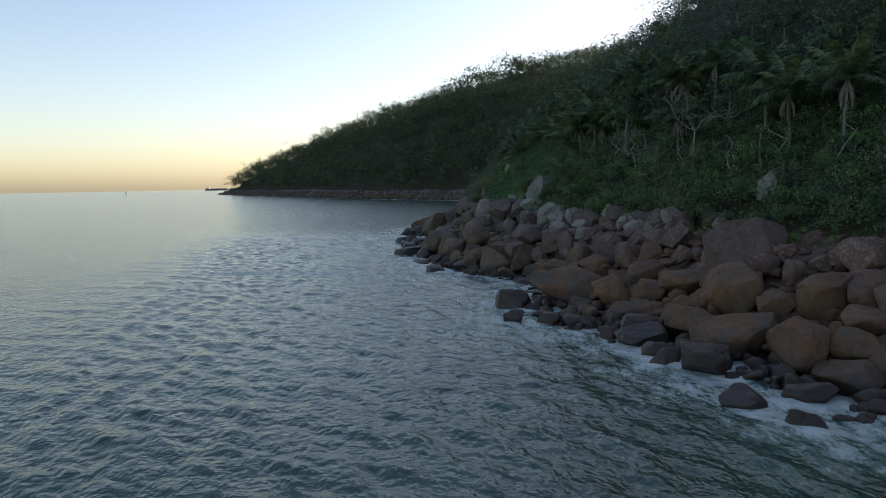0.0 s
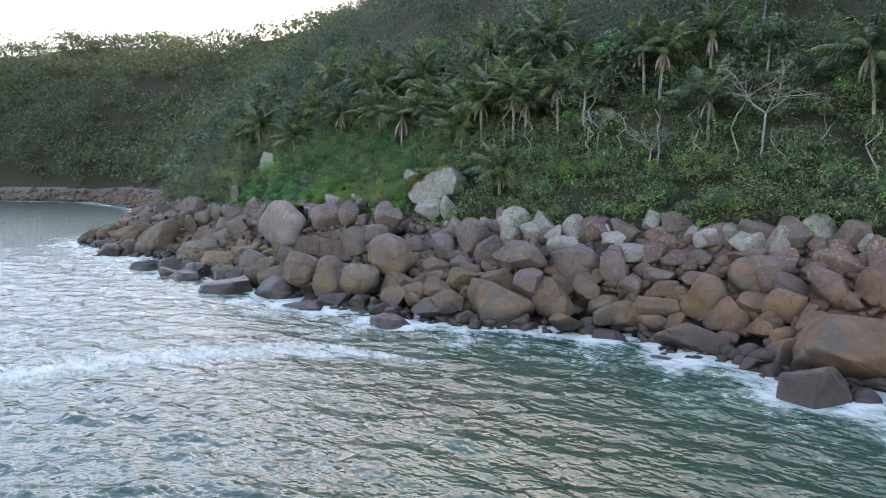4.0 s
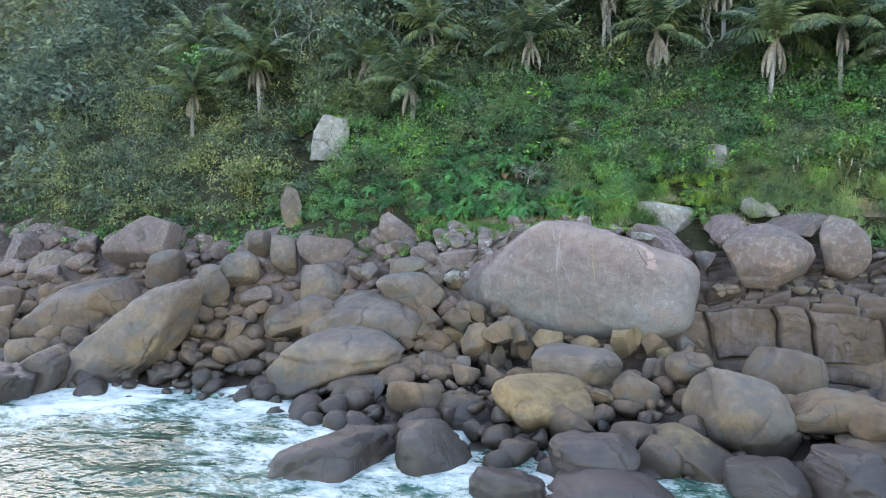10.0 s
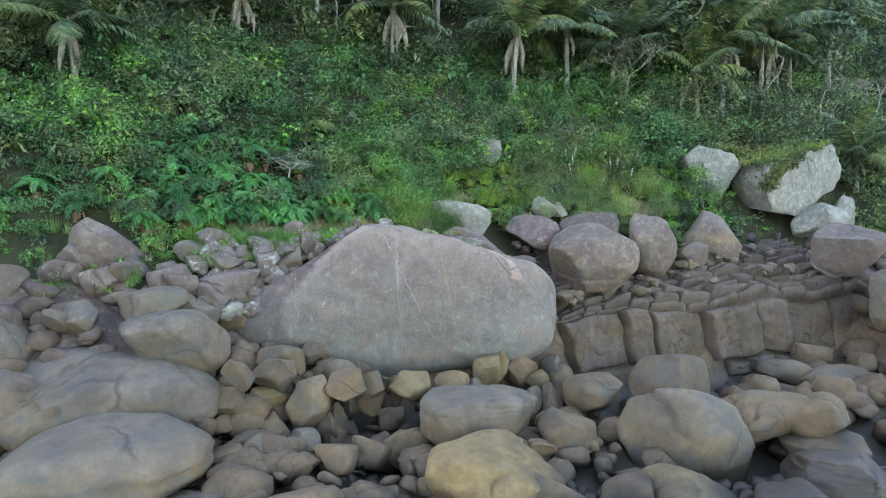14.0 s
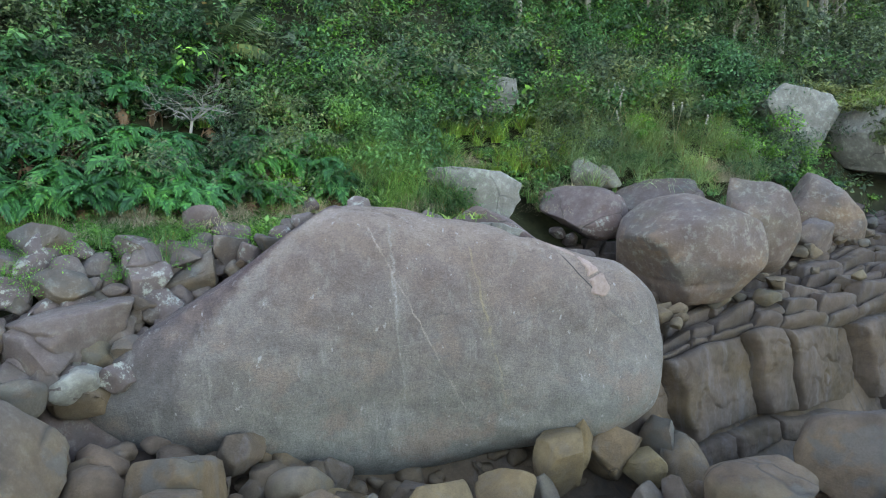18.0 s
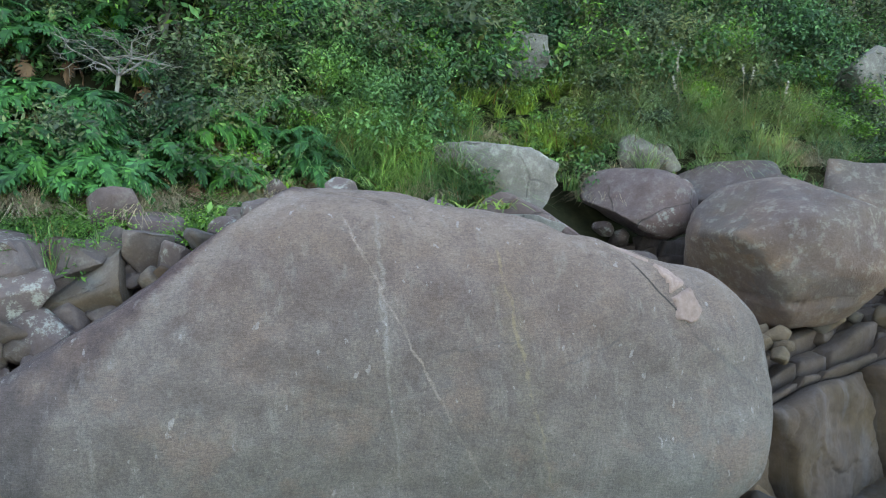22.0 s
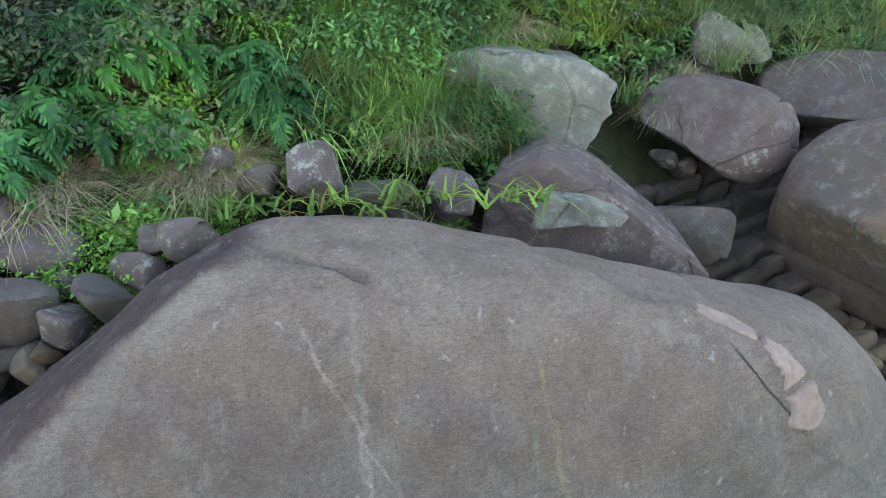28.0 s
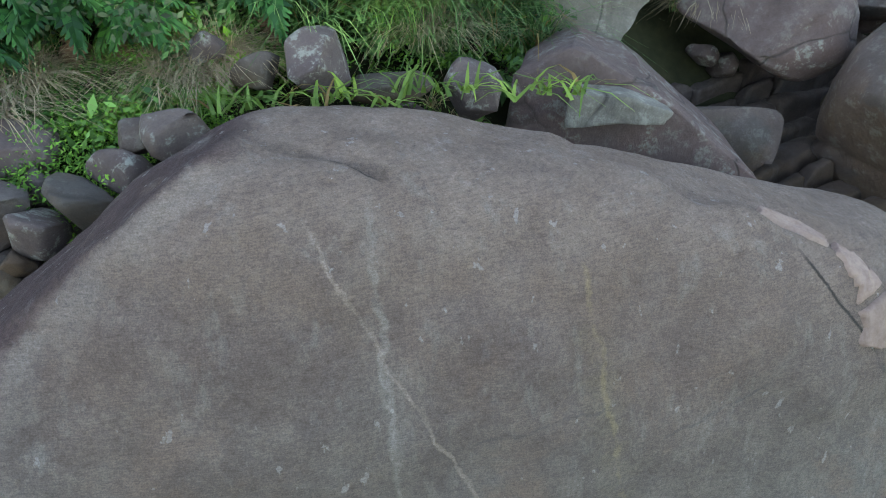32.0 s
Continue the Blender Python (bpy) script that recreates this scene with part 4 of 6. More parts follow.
boulder(-12.6, 74.6, 2.0, 3.2, 2.9, 2.3, -7, 0, 1818, 7, LABEL_O, OCHRE)
boulder(-35.1, 66.1, 2.0, 2.5, 2.3, 2.1, 12, 0, 1824, 7, LABEL_O, OCHRE)
boulder(-18.9, 86.5, 9.7, 4.3, 3.8, 2.1, -2, 0, 1825, 9, LABEL_W, PALE)


def great_boulder():
    """The whale-backed boulder: a long lens with a peak, an undercut foot and a broad back."""
    outline = [(-10.2, -1.5), (-9.3, 0.1), (-5.8, 2.25), (-3.3, 4.0), (-1.85, 4.7), (0.1, 4.6), (5.0, 3.4), (8.8, 2.25), (10.2, 0.95), (10.3, -1.0), (10.0, -3.1), (8.7, -4.0), (5.8, -4.5), (2.4, -5.2), (-0.4, -5.4), (-5.2, -4.5), (-9.4, -3.2)]
    rim = np.array(outline + outline[:1])
    step = np.linspace(0, len(outline), 400, endpoint=False)
    rim = np.stack([np.interp(step, np.arange(len(rim)), rim[:, k]) for k in (0, 1)], 1)
    ang, rad = np.arctan2(rim[:, 1], rim[:, 0]), np.hypot(rim[:, 0], rim[:, 1])
    order = np.argsort(ang)
    ang, rad = ang[order], rad[order]
    nt, nr = 320, 96
    th = np.linspace(-math.pi, math.pi, nt, endpoint=False)
    r = np.interp(th, np.r_[ang - 2 * math.pi, ang, ang + 2 * math.pi], np.r_[rad, rad, rad])
    ker = np.exp(-np.linspace(-3, 3, 17) ** 2)
    r = np.convolve(np.r_[r[-8:], r, r[:8]], ker / ker.sum(), "valid")
    phi = np.linspace(0.0, math.pi, nr)
    rho = np.maximum(np.sin(phi), 1e-4) ** 0.82
    a = rho[:, None] * (r * np.cos(th))[None]
    z = rho[:, None] * (r * np.sin(th))[None]
    c = np.cos(phi)
    depth = np.where(c > 0, -2.95 * np.abs(c) ** 0.66, 2.7 * np.abs(c) ** 0.8)[:, None] + np.where(a > 0, 0.13, 0.24) * a
    depth = depth + 0.12 * np.maximum(-z - 1, 0) * rho[:, None] * np.clip((5 - a) / 3, 0, 1) - 0.5 * np.clip((a - 3) / 4, 0, 1) * np.clip(-z / 2, 0, 1)
    depth = depth - 0.7 * np.clip((a - 5.5) / 4, 0, 1) * np.clip((1.6 - z) / 3, 0, 1)
    p = np.stack([a.ravel(), depth.ravel(), z.ravel()], 1)
    # the arris on the left shoulder and the worn step along the right ridge
    top = np.clip((p[:, 2] + 0.5) / 1.5, 0, 1)
    rim_y = np.interp(p[:, 0], [-7, -5.06, -4.31, -3.71, -2.88, -2.34, -1.75], [-3.3, -2.87, -2.45, -2.18, -2.1, -1.42, -0.82])
    arris = np.exp(-((p[:, 1] - rim_y) / 0.45) ** 2) * top * np.clip((-1.4 - p[:, 0]) / 0.5, 0, 1)
    p += arris[:, None] * np.array([-0.03, -0.10, 0.16])
    step_y = np.interp(p[:, 0], [2.2, 3.1, 4.4, 5.75, 6.5, 8.0, 9.5], [1.6, 0.9, -0.25, -0.36, -0.62, -0.9, -1.0]) + 0.12 * np.sin(p[:, 0] * 5)
    p[:, 2] -= (0.22 / (1 + np.exp(-(p[:, 1] - step_y) / 0.07)) - 0.13) * top * np.clip((p[:, 0] - 1.6) / 1.2, 0, 1) * np.clip((9.3 - p[:, 0]) / 1.5, 0, 1)
    step_y = np.interp(p[:, 0], [3.0, 4.5, 6.0, 6.9, 8.5], [2.2, 1.6, 1.35, 0.56, 0.1])
    p[:, 2] -= 0.08 / (1 + np.exp(-(p[:, 1] - step_y) / 0.06)) * top * np.clip((p[:, 0] - 3.0) / 1.2, 0, 1) * np.clip((9.0 - p[:, 0]) / 1.5, 0, 1)
    dip = -0.95 - 0.35 * (p[:, 0] + 0.6) - 0.1 * np.sin(p[:, 0] * 4)
    p[:, 2] -= 0.13 * np.exp(-((p[:, 1] - dip) / 0.13) ** 2) * np.exp(-((p[:, 0] + 0.5) / 0.75) ** 4) * (p[:, 2] > 3)
    p += np.stack([fbm(p, 0.22, 3, 5.0) * 0.12, fbm(p, 0.25, 3, 6.0) * 0.25, fbm(p, 0.25, 3, 7.0) * 0.08], 1)
    p[:, 1] += fbm(p, 1.4, 4, 8.0) * 0.05
    p[:, 2] += fbm(p, 1.1, 5, 9.0) * 0.05 * top
    i, j = np.meshgrid(np.arange(nr - 1), np.arange(nt), indexing="ij")
    k = (j + 1) % nt
    f = np.stack([i * nt + j, (i + 1) * nt + j, (i + 1) * nt + k, i * nt + k], 2).reshape(-1, 4)
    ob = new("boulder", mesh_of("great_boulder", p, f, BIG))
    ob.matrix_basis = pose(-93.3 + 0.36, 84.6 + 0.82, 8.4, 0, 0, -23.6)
    tagged(ob, "huge smooth whale-backed granite boulder above the shore rocks", "boulder", "boulders of the rocky shore")
    # a pink flake that is splitting off the shoulder, with the crack behind it
    tree = BVHTree.FromPolygons([Vector(q) for q in p], [tuple(int(i) for i in q) for q in f])
    run = np.array([(5.75, -0.30, 3.25), (6.35, -0.42, 2.92), (6.95, -0.72, 2.42), (7.42, -1.10, 1.72), (7.62, -1.35, 1.22)])
    for lo, hi, wide in ((0.0, 1.7, (0.08, 0.20, 0.24, 0.20)), (1.78, 2.7, (0.22, 0.30, 0.34, 0.28)), (2.76, 4.0, (0.30, 0.42, 0.44, 0.06))):
        grid = []
        for s_ in np.linspace(0, 1, 18):
            k = lo + (hi - lo) * s_
            mid = np.array([np.interp(k, range(5), run[:, c]) for c in range(3)])
            way = np.array([np.interp(min(k + 0.2, 4), range(5), run[:, c]) - np.interp(max(k - 0.2, 0), range(5), run[:, c]) for c in range(3)])
            co, nrm, _, _ = tree.find_nearest(Vector(mid))
            side = nrm.cross(Vector(way)).normalized()
            half = np.interp(s_, (0, 0.35, 0.7, 1), wide) * (1 + 0.12 * math.sin(s_ * 11 + lo * 5))
            for w in np.linspace(-1, 1, 11):
                q, n2, _, _ = tree.find_nearest(co + side * float(half * w))
                rim = max(abs(w), abs(2 * s_ - 1))
                grid.append(q + n2 * (0.065 + 0.012 * math.sin(9 * s_ + 7 * w) if rim < 0.93 else -0.05))
        part("flake", mesh_of("flake", [tuple(g) for g in grid], grid_faces(18, 11), PINK), ob, "pinkish flake splitting off the shoulder")
    SIT.extend((x, y, 5.4) for x, y in ((-98, 87.5), (-93, 85.5), (-87, 83.5)))
    SIT.extend((x, 80.0 - 0.3 * (x + 93), 4.2) for x in range(-108, -82, 3))


great_boulder()


def cut_rock(x, y, z, turn, outline, depth, mat, label, seed=1, tag="boulder"):
    """An angular block: a flat outline drawn out in depth, bevelled and roughened."""
    bm = bmesh.new()
    front = [bm.verts.new((a, -depth / 2, b)) for a, b in outline]
    back = [bm.verts.new((a * 0.8, depth / 2, b * 0.8)) for a, b in outline]
    bm.faces.new(front)
    bm.faces.new(back[::-1])
    n = len(outline)
    for k in range(n):
        bm.faces.new((front[(k + 1) % n], front[k], back[k], back[(k + 1) % n]))
    bmesh.ops.recalc_face_normals(bm, faces=bm.faces)
    bmesh.ops.bevel(bm, geom=bm.edges[:], offset=depth * 0.06, segments=2, profile=0.6, affect="EDGES")
    bmesh.ops.triangulate(bm, faces=bm.faces)
    bmesh.ops.subdivide_edges(bm, edges=bm.edges[:], cuts=4, use_grid_fill=True)
    pts = np.array([q.co[:] for q in bm.verts])
    size = min(1.0, depth / 5)
    d = (fbm(pts, 0.35 / size, 4, seed) * 0.30 + fbm(pts, 1.6 / size, 3, seed + 3) * 0.13) * size
    for q, e in zip(bm.verts, d):
        q.co += q.co.normalized() * float(e)
    me = bpy.data.meshes.new("cut_rock")
    bm.to_mesh(me)
    bm.free()
    me.polygons.foreach_set("use_smooth", np.full(len(me.polygons), True))
    me.materials.append(mat)
    ob = new("boulder", me)
    ob.matrix_basis = pose(x, y, z, 0, 0, turn)
    SIT.append((x, y, depth / 2))
    return tagged(ob, label, tag, "pale rocks on the slope")


cut_rock(-54.3, 90.2, 16.5, 6, [(-5.3, -0.5), (-4.4, 1.2), (4.4, 3.2), (5.6, 0.9), (4.8, -1.2), (-0.8, -3.4), (-3.8, -3.1)], 4.4, PALE, "large pale wedge-shaped rock overhanging the shore with grass on top", 1)
cut_rock(-60.7, 92.2, 16.7, -20, [(-3.2, 1.5), (-1.9, 2.5), (1.2, 1.9), (2.2, 1.0), (0.7, -1.6), (-0.4, -3.0), (-1.7, -1.6)], 3.4, PALE, "pale angular rock beside the overhanging wedge", 2)
cut_rock(-123.0, 102.0, 21.6, 20, [(-2.4, -2.6), (-1.9, 0.8), (-0.6, 2.6), (2.2, 2.2), (2.3, 0.2), (1.0, -2.6)], 4.0, PALE, "tall pale rock standing out of the green slope", 3)
cut_rock(-123.2, 92.6, 13.9, 24, [(-0.7, -2.6), (-1.3, 0.6), (-0.5, 2.3), (0.6, 1.9), (1.0, 0.2), (0.9, -2.5)], 1.8, GREY, "slim grey rock at the foot of the slope", 4)
cut_rock(20.5, 99.4, 16.9, 40, [(-1.3, -2.0), (-1.4, 0.6), (0.5, 2.2), (1.4, 0.4), (0.8, -1.8)], 2.4, PALE, "pale rock half hidden in the shrubs", 5)


def block_shape(seed, lump=0.10, square=0.2):
    """A block split from the layered ledge: nearly square, with broken corners and bedding lines."""
    rng = np.random.default_rng(seed)
    v, f = SPHERES[4]
    v = np.sign(v) * np.abs(v) ** square
    v = v * (1 + rng.uniform(-0.06, 0.06, 3) * np.sign(v[:, [1, 2, 0]]) * np.abs(v[:, [1, 2, 0]]))
    for k in range(7):
        nrm = rng.normal(size=3)
        nrm /= np.linalg.norm(nrm)
        v = v - np.outer(np.maximum(v @ nrm - rng.uniform(0.95, 1.35), 0) * 0.95, nrm)
    v = v * (1 + fbm(v, 0.9, 4, seed) * lump + fbm(v * np.array([0.4, 0.4, 3.0]), 1.8, 3, seed + 9) * 0.045)[:, None]
    return v / np.abs(v).max(0), f


def ledge():
    """Layered bedrock: a steep front parted by upright joints, thin broken courses stepping back above it."""
    rng = np.random.default_rng(91)
    ob = thing("rock_ledge", "layered grey-brown bedrock ledge broken into upright blocks and thin courses", "rock", pose(-75, 78, 4, 0, 0, 0))
    nu, nt = 380, 270
    length = 17.0
    u, t = np.meshgrid(np.linspace(-86.5, -56.0, nu), np.linspace(0, length, nt), indexing="ij")
    brow = 6.2 + 0.22 * np.sin(u * 0.55) + 0.08 * np.sin(u * 1.7)
    k = np.clip((t - brow) / 0.8 + 0.5, 0, 1)
    k = k * k * (3 - 2 * k)
    # running height and depth of the section
    dt = length / (nt - 1)
    y = np.cumsum((0.10 + 0.84 * k) * dt, 1)
    z = np.cumsum((0.99 - 0.63 * k) * dt, 1)
    wob = np.stack([u.ravel() * 0.3, t.ravel() * 0.5, u.ravel() * 0], 1)
    uu = u + 0.3 * fbm(wob, 0.9, 2, 3.0).reshape(u.shape)
    tt = t + 0.16 * fbm(wob, 0.9, 2, 6.0).reshape(u.shape)
    # courses: tall blocks below the brow, thin slabs above it, each parted by upright joints of its own
    level = tt - (brow - 6.2)
    edges = [-2.0, 0.9, 2.3, 6.2]
    while edges[-1] < length + 2:
        edges.append(edges[-1] + rng.uniform(0.4, 1.05))
    edges = np.array(edges)
    row = np.clip(np.searchsorted(edges, level) - 1, 0, len(edges) - 2)
    gap, jut, lip = np.zeros(u.shape), np.zeros(u.shape), np.zeros(u.shape)
    for r in range(len(edges) - 1):
        low, high = edges[r], edges[r + 1]
        joints = [-90.0 + rng.uniform(0, 1.5)]
        while joints[-1] < -53:
            joints.append(joints[-1] + (rng.uniform(1.5, 6.0) if r < 3 else rng.uniform(1.0, 3.6)))
        joints = np.array(joints)
        own = row == r
        across = (uu + rng.uniform(-0.22, 0.22) * (level - low) + 0.05 * np.sin(level * 1.9 + r))[own]
        col = np.clip(np.searchsorted(joints, across) - 1, 0, len(joints) - 2)
        sides = np.minimum(across - joints[col], joints[col + 1] - across)
        shelf = np.minimum(level[own] - low, high - level[own])
        gap[own] = np.minimum(sides, shelf * (1.0 if r > 2 else 0.8))
        jut[own] = rng.uniform(-0.30, 0.30, len(joints))[col] + rng.uniform(-0.22, 0.22, len(joints))[col] * (across - (joints[col] + joints[col + 1]) / 2)
        if r < 3:
            jut[own] += rng.uniform(-0.10, 0.04, len(joints))[col] * (level[own] - (low + high) / 2)
        if r > 2:
            lip[own] = rng.uniform(0.25, 0.55, len(joints))[col] * ((low + high) / 2 - level[own])
    inner = np.clip(gap / 0.10, 0, 1)
    upper = (row > 2) * 1.0
    swell = 0.22 * (1 - np.exp(-gap / 0.20)) - (0.78 - 0.18 * upper) * np.exp(-(gap / (0.10 - 0.025 * upper)) ** 2)
    crack = np.abs(fbm(np.stack([u.ravel(), t.ravel() * 0.7, u.ravel() * 0 + 4], 1), 0.33, 3, 8.0).reshape(u.shape))
    swell = swell - 0.16 * np.exp(-(crack / 0.014) ** 2) * (1 - upper)
    grain = np.stack([u.ravel(), t.ravel() * 1.2, u.ravel() * 0], 1)
    off = (jut + lip) * inner + swell + 0.16 * fbm(grain, 0.6, 5, 1.0).reshape(u.shape) + 0.05 * fbm(grain, 2.0, 4, 2.0).reshape(u.shape)
    hollow = 1.5 * np.exp(-((u + 82.5) / 2.0) ** 2 - ((t - 8.6) / 1.5) ** 2)
    off = off - hollow
    ny, nz = -(0.99 - 0.68 * k), 0.10 + 0.84 * k
    p = np.stack([u + 75, y + off * ny + 81.6 - 0.05 * (u + 86) - 78, z + off * nz + 0.7 - 4 + 0.05 * (u + 82) * k], 2)
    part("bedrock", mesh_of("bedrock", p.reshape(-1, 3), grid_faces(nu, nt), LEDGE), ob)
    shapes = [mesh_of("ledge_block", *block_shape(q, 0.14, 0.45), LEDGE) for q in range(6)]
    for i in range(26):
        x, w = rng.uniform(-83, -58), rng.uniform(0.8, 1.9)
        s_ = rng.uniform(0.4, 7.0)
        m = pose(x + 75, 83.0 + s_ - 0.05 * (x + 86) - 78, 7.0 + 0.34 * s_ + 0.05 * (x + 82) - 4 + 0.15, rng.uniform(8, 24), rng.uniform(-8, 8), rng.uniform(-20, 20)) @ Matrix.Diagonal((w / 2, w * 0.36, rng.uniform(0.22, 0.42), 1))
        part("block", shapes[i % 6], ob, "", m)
    SIT.extend((x, y, 2.2) for x in range(-84, -62, 4) for y in (81, 84))


ledge()


# the rocks behind the great boulder
cut_rock(-85.25, 92.1, 13.15, -30, [(-2.3, -1.0), (-2.4, 1.25), (-1.1, 1.35), (1.3, 1.05), (2.15, 0.5), (2.2, -0.4), (1.4, -1.5), (-0.4, -1.6)], 3.0, PALE, "pale lichen-covered block in the grassy bank", 12)
cut_rock(-86.2, 88.4, 11.3, -34, [(-2.4, -1.6), (-2.2, 0.9), (-1.0, 1.5), (0.6, 0.7), (3.2, -1.3), (2.6, -2.2)], 3.0, CRUST, "sloping purple-grey slab behind the great boulder", 13)
cut_rock(-87.3, 87.0, 11.75, -30, [(-1.0, -0.35), (-0.9, 0.35), (0.2, 0.3), (1.1, 0.0), (0.9, -0.25)], 0.9, PALE, "pale flat flake lying against the purple slab", 14)
boulder(-80.6, 89.5, 12.05, 4.4, 3.4, 2.7, -30, 6, 1715, 5, "dark purple boulder with lichen, overhanging a dark hollow", CRUST)
boulder(-78.2, 92.0, 13.85, 2.1, 1.7, 1.6, -30, 18, 1716, 4, "small pale rock in the grass of the bank", PALE)
boulder(-76.9, 91.9, 13.6, 1.6, 1.4, 1.3, -40, 30, 1717, 4, "small pale rock in the grass of the bank", PALE)
boulder(-82.5, 88.2, 9.7, 2.2, 1.6, 1.7, -30, 10, 414, 8, LABEL_P, PURPLE)

STONE = "grey lichen-spotted stone in the heap beside the great boulder"


def stone_shape(w, h, seed):
    """A broken stone with flat faces and blunt edges."""
    rng = np.random.default_rng(seed)
    v, f = SPHERES[4 if w > 1.2 else 3]
    for k in range(13):
        nrm = rng.normal(size=3)
        nrm /= np.linalg.norm(nrm)
        v = v - np.outer(np.maximum(v @ nrm - rng.uniform(0.42, 0.72), 0) * 0.98, nrm)
    v = v * (1 + fbm(v, 1.3, 3, seed) * 0.07 + fbm(v, 5.0, 3, seed + 2) * 0.02)[:, None]
    lo, hi = v.min(0), v.max(0)
    return (v - (lo + hi) / 2) / ((hi - lo) / 2) * np.array([w, (w + h) * 0.5, h]) / 2, f


def stone(x, y, z, w, h, mat, seed, label=STONE, lean=0.0):
    ob = new("boulder", mesh_of("stone", *stone_shape(w, h, seed), mat))
    ob.matrix_basis = pose(x, y, z, 0, lean, (seed * 47) % 35 - 25)
    return tagged(ob, label, "boulder", "boulders of the rocky shore")


stone(-100.1, 79.8, 3.7, 2.6, 3.3, ROSY, 1308, "angular brown stone under the great boulder")
stone(-102.3, 79.7, 2.0, 2.2, 2.8, OCHRE, 1309, "angular brown stone under the great boulder")
stone(-98.0, 79.6, 4.5, 2.2, 2.1, OCHRE, 1342, "angular brown stone under the great boulder")
stone(-96.5, 80.0, 4.3, 1.5, 1.9, OCHRE, 1343, "angular brown stone under the great boulder")
stone(-94.3, 79.5, 4.2, 2.5, 1.7, YELLOW, 1344, "angular brown stone under the great boulder")
stone(-91.5, 79.8, 3.8, 2.2, 1.6, YELLOW, 1345, "angular brown stone under the great boulder")
stone(-88.6, 81.0, 3.8, 2.0, 2.8, YELLOW, 1346, "angular brown stone under the great boulder")
stone(-86.3, 81.0, 3.9, 2.0, 2.3, OCHRE, 1347, "angular brown stone under the great boulder")
stone(-101.9, 80.5, 5.2, 2.5, 2.2, OCHRE, 1348, "angular brown stone under the great boulder")
stone(-103.9, 79.0, 5.9, 1.8, 1.6, OCHRE, 1349, "angular brown stone under the great boulder")
stone(-101.2, 82.0, 5.8, 2.7, 2.0, OCHRE, 1350, "angular brown stone under the great boulder")

# the row along the boulder's flank, the heap behind it and the stones wedged along its back
FLANK = [(-96.31, 87.76, 12.05, 0.95, 0.7, 3), (-96.93, 87.43, 11.7, 0.92, 0.9, 0), (-97.7, 87.44, 11.4, 0.9, 1.0, 3), (-98.2, 87.95, 11.6, 1.15, 1.1, 2), (-95.35, 87.95, 12.4, 1.05, 0.85, 3), (-95.9, 88.3, 12.3, 0.7, 0.6, 2)]
HEAP = [(-100.4, 89.2, 10.8, 3.1, 1.9, 2), (-102.2, 88.4, 10.9, 1.1, 1.15, 2), (-102.9, 88.2, 10.7, 1.0, 0.8, 2), (-101.9, 87.6, 10.1, 0.9, 0.7, 1), (-102.9, 86.6, 9.3, 2.1, 2.1, 0), (-103.4, 85.8, 7.8, 1.9, 1.8, 0), (-101.8, 87.4, 9.4, 0.9, 0.85, 2), (-101.6, 87.2, 8.9, 0.8, 0.7, 2), (-102.1, 86.6, 8.5, 1.0, 0.6, 2), (-102.5, 86.2, 8.3, 1.1, 0.7, 2), (-101.1, 87.6, 9.8, 1.5, 1.0, 1), (-100.6, 87.5, 9.5, 1.6, 0.8, 1), (-100.2, 87.5, 10.0, 1.0, 0.8, 1)]
HEAP += [(-102.7, 87.8, 10.2, 1.0, 0.7, 0), (-103.4, 88.2, 10.4, 0.8, 1.0, 2), (-98.3, 87.3, 11.0, 0.55, 0.6, 0), (-98.0, 87.2, 11.1, 0.45, 0.45, 1), (-102.4, 87.6, 9.8, 1.0, 0.7, 2), (-103.2, 88.6, 11.1, 0.7, 0.6, 0), (-98.9, 89.0, 11.7, 1.2, 1.0, 2), (-102.7, 89.2, 11.5, 0.6, 0.6, 3), (-101.1, 89.4, 11.4, 0.6, 0.4, 3), (-100.5, 91.2, 12.5, 0.8, 0.6, 1), (-99.8, 89.5, 11.5, 0.8, 0.6, 2)]
BACK = [(-92.5, 89.4, 12.7, 1.3, 1.2, 3), (-93.6, 89.9, 12.6, 0.9, 0.7, 0), (-94.3, 90.5, 13.0, 0.7, 0.6, 3), (-89.6, 88.3, 12.0, 1.2, 1.2, 3), (-91.2, 89.0, 12.15, 1.6, 0.5, 0)]
MATS = (GREY, OCHRE, PURPLE, LICHEN)
for k, (sx, sy, sz, sw, sh, sm) in enumerate(FLANK + HEAP + BACK):
    stone(sx, sy, sz, sw * 1.08, sh * 1.08, MATS[sm], 430 + k, "grey angular stone wedged between boulder and bank" if (sx, sy, sz, sw, sh, sm) in BACK else STONE)
stone(-99.7, 88.1, 10.6, 2.5, 1.5, GREY, 499, "blunt ochre and purple block lying against the great boulder", -24)
boulder(-98.83, 90.0, 12.6, 1.5, 1.3, 1.25, 10, 8, 1720, 4, "rounded purple-grey boulder with white lichen at the foot of the bank", CRUST)
boulder(-97.85, 89.4, 12.05, 1.5, 1.2, 0.9, -10, 12, 1721, 4, "rounded purple-grey boulder with white lichen at the foot of the bank", CRUST)
filling = []
for k in range(40):
    sx = -105.0 + 0.19 * k
    sy = 87.5 + 1.1 * math.sin(k * 2.3)
    v, f = stone_shape(0.75 + 0.35 * math.sin(k * 1.7), 0.6 + 0.2 * math.cos(k), 520 + k)
    filling.append((v + (sx, sy, float(ground_z(sx, sy)) + 0.15), f))
tagged(new("heap_stones", mesh_of("heap_stones", *joined(filling), PURPLE)), "small purple-grey stones filling the heap beside the great boulder", "stones", kind="stuff")


